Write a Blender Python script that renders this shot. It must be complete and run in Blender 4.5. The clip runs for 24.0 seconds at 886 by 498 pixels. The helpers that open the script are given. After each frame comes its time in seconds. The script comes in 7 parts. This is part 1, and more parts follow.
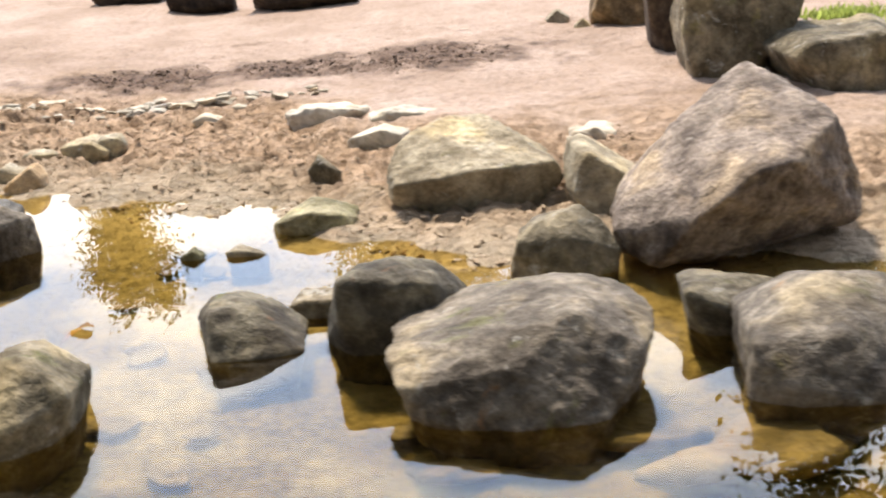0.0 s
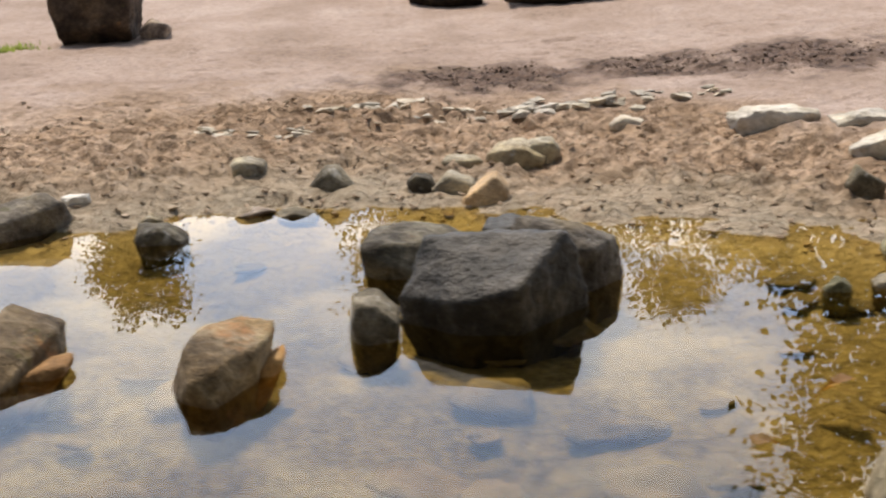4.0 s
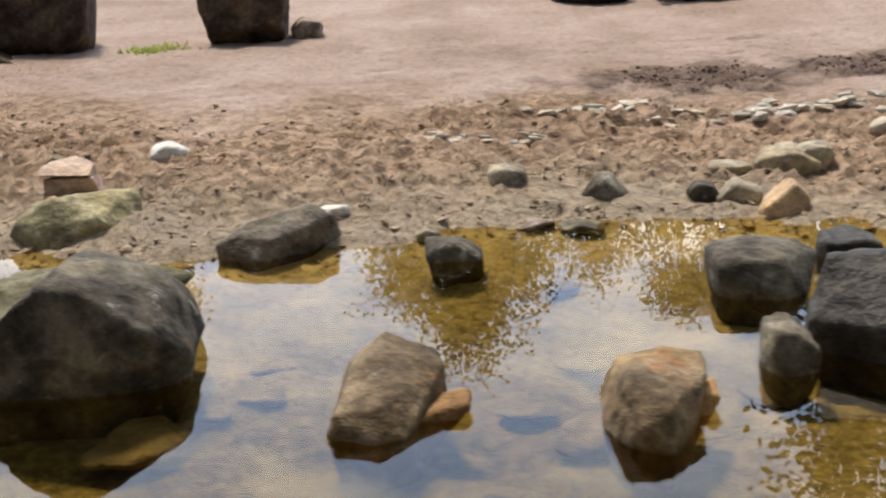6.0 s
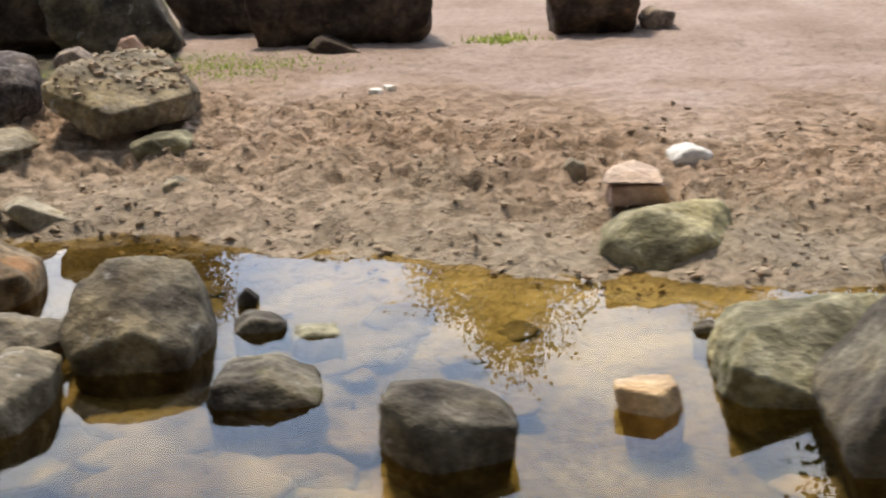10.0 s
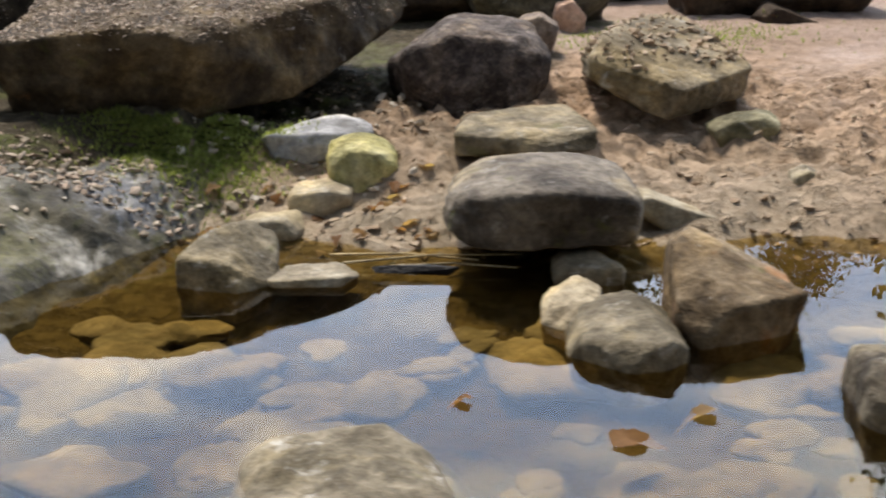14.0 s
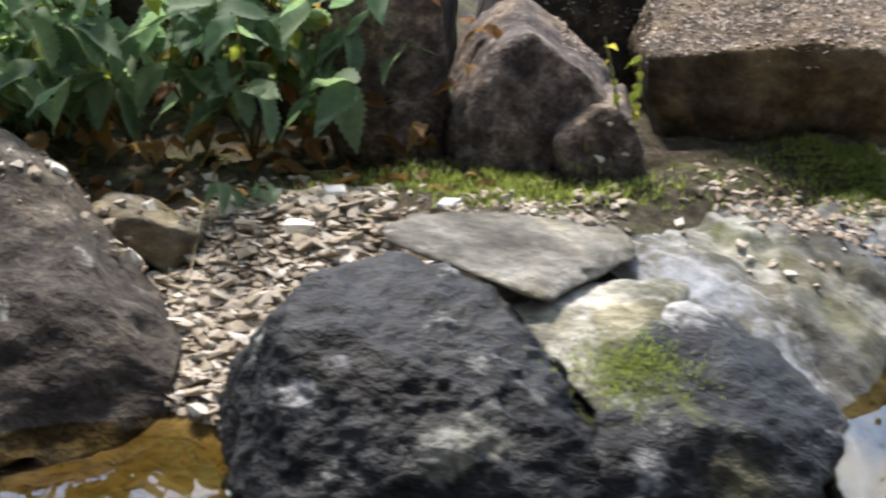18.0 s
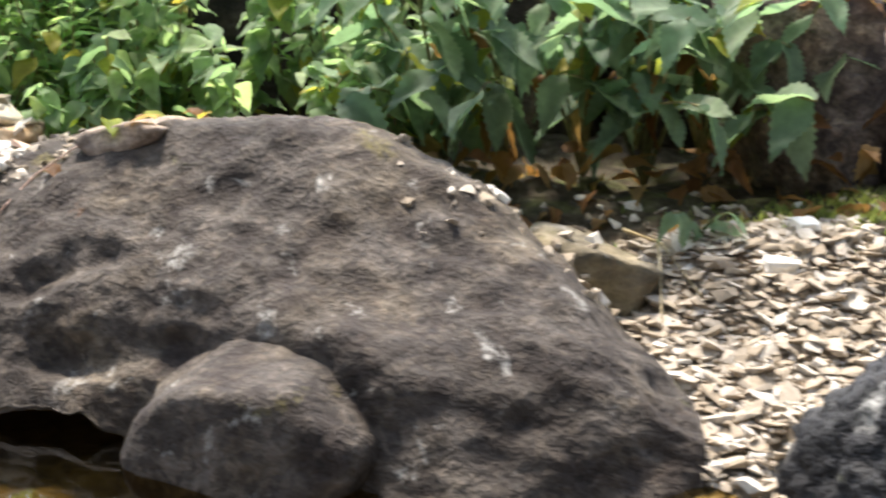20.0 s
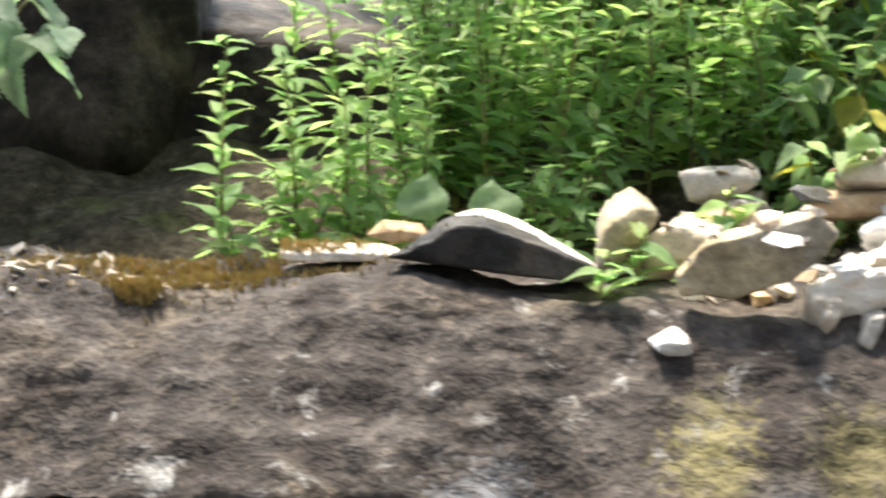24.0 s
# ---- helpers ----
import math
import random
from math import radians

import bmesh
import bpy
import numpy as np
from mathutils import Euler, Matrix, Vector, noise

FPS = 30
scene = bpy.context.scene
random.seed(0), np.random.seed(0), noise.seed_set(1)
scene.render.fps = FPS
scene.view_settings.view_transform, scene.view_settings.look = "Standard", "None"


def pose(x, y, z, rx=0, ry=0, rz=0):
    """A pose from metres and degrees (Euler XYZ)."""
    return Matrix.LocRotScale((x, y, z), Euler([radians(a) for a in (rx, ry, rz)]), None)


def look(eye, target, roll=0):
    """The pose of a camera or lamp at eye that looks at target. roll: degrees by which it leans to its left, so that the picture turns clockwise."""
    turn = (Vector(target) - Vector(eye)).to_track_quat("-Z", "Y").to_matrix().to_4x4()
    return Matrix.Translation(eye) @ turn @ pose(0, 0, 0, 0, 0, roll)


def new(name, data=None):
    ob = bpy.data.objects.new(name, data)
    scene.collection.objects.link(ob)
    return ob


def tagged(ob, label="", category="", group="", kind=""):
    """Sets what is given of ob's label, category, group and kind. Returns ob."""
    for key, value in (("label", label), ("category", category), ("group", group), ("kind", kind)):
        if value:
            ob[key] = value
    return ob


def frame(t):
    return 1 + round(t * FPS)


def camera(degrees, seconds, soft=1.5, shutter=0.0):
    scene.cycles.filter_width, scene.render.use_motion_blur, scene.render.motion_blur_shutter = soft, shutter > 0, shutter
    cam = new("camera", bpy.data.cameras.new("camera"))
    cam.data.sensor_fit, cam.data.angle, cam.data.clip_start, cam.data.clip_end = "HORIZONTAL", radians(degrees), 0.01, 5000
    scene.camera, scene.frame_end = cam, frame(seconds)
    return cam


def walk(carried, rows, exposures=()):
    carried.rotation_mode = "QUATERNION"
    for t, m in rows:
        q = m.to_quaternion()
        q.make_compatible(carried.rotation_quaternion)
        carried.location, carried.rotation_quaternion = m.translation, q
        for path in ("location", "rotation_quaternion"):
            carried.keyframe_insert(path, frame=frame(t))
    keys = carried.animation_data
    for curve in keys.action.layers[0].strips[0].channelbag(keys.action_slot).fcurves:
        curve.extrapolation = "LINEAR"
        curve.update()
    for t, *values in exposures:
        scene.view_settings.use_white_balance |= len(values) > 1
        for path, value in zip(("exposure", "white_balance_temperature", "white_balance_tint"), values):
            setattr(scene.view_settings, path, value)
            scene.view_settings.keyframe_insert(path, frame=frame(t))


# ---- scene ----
# camera: a slow sideways slide along the bank
cam = camera(34, 24.0, soft=2.2, shutter=0.5)
PATH = [
    (0, (0.000, -1.207, 0.637), (-0.076, 0.722, 0.116), -3.6),
    (0.5, (-0.141, -1.139, 0.625), (-0.207, 0.792, 0.108), -3.3),
    (1, (-0.284, -1.077, 0.618), (-0.343, 0.854, 0.101), -3.2),
    (1.5, (-0.415, -1.019, 0.609), (-0.468, 0.913, 0.094), -3.1),
    (2, (-0.552, -0.961, 0.605), (-0.598, 0.972, 0.091), -3.0),
    (2.5, (-0.678, -0.909, 0.603), (-0.718, 1.023, 0.089), -2.8),
    (4.5, (-1.197, -0.764, 0.621), (-1.212, 1.168, 0.101), -2.8),
    (5, (-1.333, -0.708, 0.619), (-1.343, 1.223, 0.099), -2.9),
    (5.5, (-1.455, -0.661, 0.620), (-1.465, 1.270, 0.097), -2.9),
    (6, (-1.589, -0.599, 0.612), (-1.592, 1.333, 0.093), -2.8),
    (6.5, (-1.711, -0.551, 0.609), (-1.710, 1.380, 0.090), -2.6),
    (7, (-1.838, -0.499, 0.603), (-1.834, 1.433, 0.085), -2.4),
    (7.5, (-1.956, -0.452, 0.601), (-1.949, 1.480, 0.082), -2.4),
    (8, (-2.084, -0.408, 0.602), (-2.071, 1.523, 0.082), -2.3),
    (8.5, (-2.202, -0.366, 0.599), (-2.187, 1.565, 0.078), -2.0),
    (9, (-2.319, -0.317, 0.593), (-2.306, 1.614, 0.074), -2.2),
    (9.5, (-2.448, -0.269, 0.593), (-2.436, 1.661, 0.070), -2.1),
    (11.5, (-2.961, -0.048, 0.571), (-2.943, 1.883, 0.049), -1.9),
    (12, (-3.077, -0.005, 0.570), (-3.061, 1.925, 0.046), -2.0),
    (12.5, (-3.199, 0.049, 0.562), (-3.190, 1.978, 0.034), -2.2),
    (13, (-3.315, 0.095, 0.561), (-3.307, 2.021, 0.024), -2.0),
    (13.5, (-3.439, 0.139, 0.560), (-3.440, 2.061, 0.009), -1.7),
    (14, (-3.560, 0.178, 0.560), (-3.567, 2.099, 0.001), -1.4),
    (14.5, (-3.686, 0.218, 0.562), (-3.694, 2.137, -0.001), -1.3),
    (15, (-3.800, 0.256, 0.564), (-3.812, 2.175, -0.001), -1.1),
    (15.5, (-3.931, 0.290, 0.572), (-3.939, 2.207, 0.004), -0.8),
    (16, (-4.060, 0.328, 0.573), (-4.058, 2.246, 0.006), -0.5),
    (16.5, (-4.191, 0.377, 0.573), (-4.186, 2.294, 0.004), -0.2),
    (17, (-4.320, 0.421, 0.573), (-4.304, 2.337, 0.001), 0.0),
    (17.5, (-4.453, 0.476, 0.567), (-4.429, 2.392, -0.007), 0.0),
    (19.5, (-4.925, 0.694, 0.528), (-4.925, 2.614, -0.031), 0.4),
    (20, (-5.044, 0.751, 0.510), (-5.050, 2.676, -0.033), 0.4),
    (20.5, (-5.145, 0.803, 0.497), (-5.169, 2.732, -0.033), 0.2),
    (21, (-5.281, 0.850, 0.499), (-5.281, 2.777, -0.038), 0.6),
    (21.5, (-5.398, 0.891, 0.497), (-5.388, 2.818, -0.041), 0.9),
    (22, (-5.527, 0.942, 0.504), (-5.498, 2.863, -0.051), 0.9),
    (22.5, (-5.650, 0.987, 0.504), (-5.595, 2.907, -0.055), 1.0),
    (23, (-5.773, 1.033, 0.503), (-5.705, 2.951, -0.057), 1.1),
    (23.5, (-5.877, 1.071, 0.513), (-5.819, 2.986, -0.061), 0.7),
    (24, (-6.000, 1.107, 0.537), (-5.940, 3.013, -0.068), 0.6),
]
EXPOSURE = [(0, 1.0, 7050, 11), (1.0, 0.96, 7050, 11), (2.5, 0.74, 7050, 11), (4.5, 0.29, 6950, 11), (9, 0.35, 6900, 11), (12, 0.5, 6950, 10), (17.5, 0.88, 6350, 10), (19.5, 1.50, 6600, 11), (22, 1.88, 6550, 11), (24, 1.86, 6650, 10)]
walk(cam, [(t, look(eye, target, roll)) for t, eye, target, roll in PATH], EXPOSURE)

# ---- light: bright hazy day, sun high behind the far bank ----
SUN_EL, SUN_AZ, HAZE = radians(58), radians(-18), 3.0
world = bpy.data.worlds.new("sky")
scene.world = world
world.use_nodes = True
wn, wl = world.node_tree.nodes, world.node_tree.links
wn.clear()
w_out, w_bg, w_sky = wn.new("ShaderNodeOutputWorld"), wn.new("ShaderNodeBackground"), wn.new("ShaderNodeTexSky")
w_sky.sky_type, w_sky.sun_disc = "NISHITA", False
w_sky.sun_elevation, w_sky.sun_rotation = SUN_EL, SUN_AZ
w_sky.dust_density, w_sky.air_density = 2.0, 1.0
w_bg.inputs["Strength"].default_value = 0.13
w_co, w_map, w_no = wn.new("ShaderNodeTexCoord"), wn.new("ShaderNodeMapping"), wn.new("ShaderNodeTexNoise")
w_map.inputs["Scale"].default_value = (1.0, 1.0, 2.6)
w_no.inputs["Scale"].default_value, w_no.inputs["Detail"].default_value = 5.5, 5.0
w_rmp, w_mix = wn.new("ShaderNodeValToRGB"), wn.new("ShaderNodeMixRGB")
w_rmp.color_ramp.elements[0].position, w_rmp.color_ramp.elements[1].position = 0.47, 0.60
w_dot, w_pow, w_glow = wn.new("ShaderNodeVectorMath"), wn.new("ShaderNodeMath"), wn.new("ShaderNodeMixRGB")
w_dot.operation, w_pow.operation = "DOT_PRODUCT", "MULTIPLY_ADD"
w_dot.inputs[1].default_value = (math.sin(SUN_AZ) * math.cos(SUN_EL), math.cos(SUN_AZ) * math.cos(SUN_EL), math.sin(SUN_EL))
w_pow.inputs[1].default_value, w_pow.inputs[2].default_value, w_pow.use_clamp = 1.0, 0.05, True
w_glow.inputs["Color1"].default_value, w_glow.inputs["Color2"].default_value = (5.4, 5.3, 5.2, 1), (9.2, 9.4, 9.9, 1)
wl.new(w_co.outputs["Generated"], w_dot.inputs[0])
wl.new(w_dot.outputs["Value"], w_pow.inputs[0])
wl.new(w_pow.outputs["Value"], w_glow.inputs["Fac"])
wl.new(w_glow.outputs["Color"], w_mix.inputs["Color2"])
wl.new(w_co.outputs["Generated"], w_map.inputs["Vector"])
wl.new(w_map.outputs["Vector"], w_no.inputs["Vector"])
wl.new(w_no.outputs["Fac"], w_rmp.inputs["Fac"])
wl.new(w_rmp.outputs["Color"], w_mix.inputs["Fac"])
w_blue = wn.new("ShaderNodeMixRGB")
w_blue.inputs["Fac"].default_value, w_blue.inputs["Color2"].default_value = 0.7, (3.3, 4.7, 7.2, 1)
wl.new(w_sky.outputs["Color"], w_blue.inputs["Color1"])
wl.new(w_blue.outputs["Color"], w_mix.inputs["Color1"])
# haze: brighter in the half of the sky that holds the sun, dimmer at the horizon
w_sep, w_up, w_fwd, w_haze, w_mul = wn.new("ShaderNodeSeparateXYZ"), wn.new("ShaderNodeMath"), wn.new("ShaderNodeMath"), wn.new("ShaderNodeMath"), wn.new("ShaderNodeVectorMath")
w_up.operation, w_fwd.operation, w_haze.operation, w_mul.operation = "SUBTRACT", "MAXIMUM", "MULTIPLY_ADD", "SCALE"
w_up.inputs[0].default_value, w_fwd.inputs[1].default_value = 1.0, 0.0
w_two = wn.new("ShaderNodeMath")
w_two.operation = "MULTIPLY"
wl.new(w_co.outputs["Generated"], w_sep.inputs[0])
w_sq = wn.new("ShaderNodeMath")
w_sq.operation = "MULTIPLY"
wl.new(w_sep.outputs["Z"], w_sq.inputs[0])
wl.new(w_sep.outputs["Z"], w_sq.inputs[1])
wl.new(w_sq.outputs[0], w_up.inputs[1])
wl.new(w_sep.outputs["Y"], w_fwd.inputs[0])
w_low, w_band = wn.new("ShaderNodeMath"), wn.new("ShaderNodeMath")
w_low.operation, w_band.operation = "MULTIPLY_ADD", "MULTIPLY"
w_low.inputs[1].default_value, w_low.inputs[2].default_value = 1.1, 0.55
wl.new(w_sep.outputs["Z"], w_low.inputs[0])
wl.new(w_up.outputs[0], w_band.inputs[0])
wl.new(w_low.outputs[0], w_band.inputs[1])
wl.new(w_band.outputs[0], w_two.inputs[0])
wl.new(w_fwd.outputs[0], w_two.inputs[1])
wl.new(w_two.outputs[0], w_haze.inputs[0])
w_haze.inputs[1].default_value, w_haze.inputs[2].default_value = HAZE, 0.36
wl.new(w_mix.outputs["Color"], w_mul.inputs[0])
wl.new(w_haze.outputs[0], w_mul.inputs["Scale"])
wl.new(w_mul.outputs["Vector"], w_bg.inputs["Color"])
wl.new(w_bg.outputs["Background"], w_out.inputs["Surface"])
sun = new("sun", bpy.data.lights.new("sun", "SUN"))
sun.data.energy, sun.data.angle, sun.data.color = 3.4, radians(9), (1.0, 0.91, 0.80)
SUN_DIR = Vector((math.sin(SUN_AZ) * math.cos(SUN_EL), math.cos(SUN_AZ) * math.cos(SUN_EL), math.sin(SUN_EL)))
sun.matrix_world = look(SUN_DIR * 20, (0, 0, 0))


# ---- noise and mesh helpers ----
def lattice(p, seed=0):
    """Smooth value noise in -1..1 at the points p (n x 3)."""
    i = np.floor(p).astype(np.int64)
    f = p - i
    f = f * f * f * (f * (f * 6 - 15) + 10)
    out = np.zeros(len(p))
    for cx in (0, 1):
        for cy in (0, 1):
            for cz in (0, 1):
                h = (i[:, 0] + cx) * 374761393 + (i[:, 1] + cy) * 668265263 + (i[:, 2] + cz) * 2147483647 + seed * 974634777
                h = (h ^ (h >> 13)) * 1274126177
                h = (h ^ (h >> 16)) & 0xFFFF
                w = (f[:, 0] if cx else 1 - f[:, 0]) * (f[:, 1] if cy else 1 - f[:, 1]) * (f[:, 2] if cz else 1 - f[:, 2])
                out += w * (h / 32767.5 - 1)
    return out


def fbm(p, octaves=4, seed=0, gain=0.5):
    out, amp = np.zeros(len(p)), 1.0
    for k in range(octaves):
        out += amp * lattice(p * 2.03 ** k + 17.3 * k, seed + k)
        amp *= gain
    return out


def smooth(a, b, x):
    t = np.clip((x - a) / (b - a), 0, 1)
    return t * t * (3 - 2 * t)


def mesh_of(name, verts, faces, material, shade=True):
    me = bpy.data.meshes.new(name)
    me.from_pydata([tuple(v) for v in verts], [], [tuple(f) for f in faces])
    if shade:
        me.polygons.foreach_set("use_smooth", [True] * len(me.polygons))
    me.materials.append(material)
    me.update()
    return me


def thing(name, label, category, group="", kind="", loc=(0, 0, 0)):
    ob = new(name)
    ob.location, ob.empty_display_size = loc, 0.02
    return tagged(ob, label, category, group, kind)


def part(name, me, parent, label=""):
    ob = new(name, me)
    ob.parent = parent
    return tagged(ob, label)


# ---- materials ----
def nodes_of(name):
    m = bpy.data.materials.new(name)
    m.use_nodes = True
    return m, m.node_tree.nodes, m.node_tree.links, m.node_tree.nodes["Principled BSDF"]


def noise_node(n, l, vec, scale, detail=6.0, rough=0.6, dist=0.0):
    t = n.new("ShaderNodeTexNoise")
    t.inputs["Scale"].default_value, t.inputs["Detail"].default_value = scale, detail
    t.inputs["Roughness"].default_value, t.inputs["Distortion"].default_value = rough, dist
    l.new(vec, t.inputs["Vector"])
    return t.outputs["Fac"]


def ramp(n, l, fac, stops):
    r = n.new("ShaderNodeValToRGB")
    e = r.color_ramp.elements
    while len(e) < len(stops):
        e.new(0.5)
    for el, (pos, col) in zip(e, stops):
        el.position, el.color = pos, (*col, 1) if len(col) == 3 else (col[0],) * 3 + (1,)
    l.new(fac, r.inputs["Fac"])
    return r.outputs["Color"]


def mixed(n, l, fac, a, b, mode="MIX"):
    m = n.new("ShaderNodeMixRGB")
    m.blend_type = mode
    for key, v in (("Fac", fac), ("Color1", a), ("Color2", b)):
        if isinstance(v, (int, float)):
            m.inputs[key].default_value = v
        elif isinstance(v, tuple):
            m.inputs[key].default_value = (*v, 1)
        else:
            l.new(v, m.inputs[key])
    return m.outputs["Color"]


def math_node(n, l, op, a, b=0.0, clamp=False):
    m = n.new("ShaderNodeMath")
    m.operation, m.use_clamp = op, clamp
    for k, v in enumerate((a, b)):
        if isinstance(v, (int, float)):
            m.inputs[k].default_value = v
        else:
            l.new(v, m.inputs[k])
    return m.outputs["Value"]


def bump(n, l, bsdf, height, strength, distance):
    b = n.new("ShaderNodeBump")
    b.inputs["Strength"].default_value, b.inputs["Distance"].default_value = strength, distance
    l.new(height, b.inputs["Height"])
    l.new(b.outputs["Normal"], bsdf.inputs["Normal"])


def rock_material(name, low, mid, high, moss=0.0, lichen=0.0, rust=0.0, rough=0.85, grain=1.0, streak=False, mottle=0.6, yellow=0.0, lichen_size=23.0, relief=1.0, spots=(), clasts=0.0):
    """Stone: mottled base at three scales, pits, and patches of moss, pale lichen, rust and yellow stain."""
    m, n, l, b = nodes_of(name)
    co = n.new("ShaderNodeNewGeometry").outputs["Position"]
    if streak:
        mp = n.new("ShaderNodeMapping")
        mp.inputs["Rotation"].default_value, mp.inputs["Scale"].default_value = (0.3, 0.5, 0.2), (1.0, 1.0, 3.0)
        l.new(co, mp.inputs["Vector"])
        base = mp.outputs["Vector"]
    else:
        base = co
    broad = noise_node(n, l, base, 15.0 * grain, 5.0, 0.6, 0.15)
    fine = noise_node(n, l, base, 75.0 * grain, 3.0, 0.55)
    speck = noise_node(n, l, co, 260.0, 2.0, 0.5)
    col = ramp(n, l, broad, [(0.36, low), (0.49, mid), (0.62, high)])
    col = mixed(n, l, 0.7 * mottle, col, ramp(n, l, fine, [(0.36, (0.45,)), (0.5, (1.0,)), (0.64, (1.5,))]), "MULTIPLY")
    if clasts:
        grit = n.new("ShaderNodeTexVoronoi")
        grit.inputs["Scale"].default_value = clasts
        l.new(co, grit.inputs["Vector"])
        cell = n.new("ShaderNodeSeparateXYZ")
        l.new(grit.outputs["Color"], cell.inputs[0])
        col = mixed(n, l, 0.55, col, ramp(n, l, cell.outputs["X"], [(0.0, (0.35,)), (0.3, (0.85,)), (0.75, (1.1, 1.07, 1.02)), (1.0, (1.75, 1.68, 1.55))]), "MULTIPLY")
    stain = noise_node(n, l, co, 6.5, 5.0, 0.6, 0.4)
    col = mixed(n, l, min(1.0, mottle * 1.5), col, ramp(n, l, stain, [(0.36, (0.55, 0.53, 0.5)), (0.5, (1.0,)), (0.64, (1.45, 1.36, 1.1))]), "MULTIPLY")
    col = mixed(n, l, 0.35 * mottle, col, ramp(n, l, speck, [(0.4, (0.5,)), (0.5, (1.0,)), (0.62, (1.5,))]), "MULTIPLY")
    ori = n.new("ShaderNodeObjectInfo").outputs["Random"]
    col = mixed(n, l, 0.45, col, ramp(n, l, ori, [(0.0, (0.74, 0.73, 0.72)), (0.5, (1.04, 1.02, 0.96)), (1.0, (1.25, 1.12, 0.92))]), "MULTIPLY")
    for amount, scale, tint, seed in ((moss, 10.0, (0.125, 0.135, 0.035), 3.1), (yellow, 6.0, (0.34, 0.29, 0.07), 9.4), (lichen, lichen_size, (0.52, 0.51, 0.47), 7.7), (rust, 13.0, (0.34, 0.16, 0.06), 5.3)):
        if amount:
            mp = n.new("ShaderNodeMapping")
            mp.inputs["Location"].default_value = (seed, seed * 2, seed * 3)
            l.new(co, mp.inputs["Vector"])
            patch = noise_node(n, l, mp.outputs["Vector"], scale, 7.0, 0.68, 0.4)
            edge = 0.68 - 0.26 * amount
            col = mixed(n, l, ramp(n, l, patch, [(edge, (0.0,)), (edge + 0.11, (min(1.0, 0.5 + 0.5 * amount),))]), col, tint)
    for place, size, tint in spots:
        away = n.new("ShaderNodeVectorMath")
        away.operation = "DISTANCE"
        away.inputs[1].default_value = place
        l.new(co, away.inputs[0])
        r_ = math_node(n, l, "ADD", math_node(n, l, "DIVIDE", away.outputs["Value"], size), math_node(n, l, "MULTIPLY", math_node(n, l, "SUBTRACT", fine, 0.5), 2.2))
        col = mixed(n, l, ramp(n, l, r_, [(0.2, (0.5,)), (1.0, (0.0,))]), col, tint)
    l.new(col, b.inputs["Base Color"])
    b.inputs["Roughness"].default_value = rough
    b.inputs["Specular IOR Level"].default_value = 0.25
    h = math_node(n, l, "ADD", fine, math_node(n, l, "MULTIPLY", speck, 0.3))
    h = math_node(n, l, "ADD", h, math_node(n, l, "MULTIPLY", broad, 2.0))
    if clasts:
        h = math_node(n, l, "ADD", h, math_node(n, l, "MULTIPLY", cell.outputs["X"], 0.5))
    bump(n, l, b, h, 0.55, 0.007 * relief)
    return m


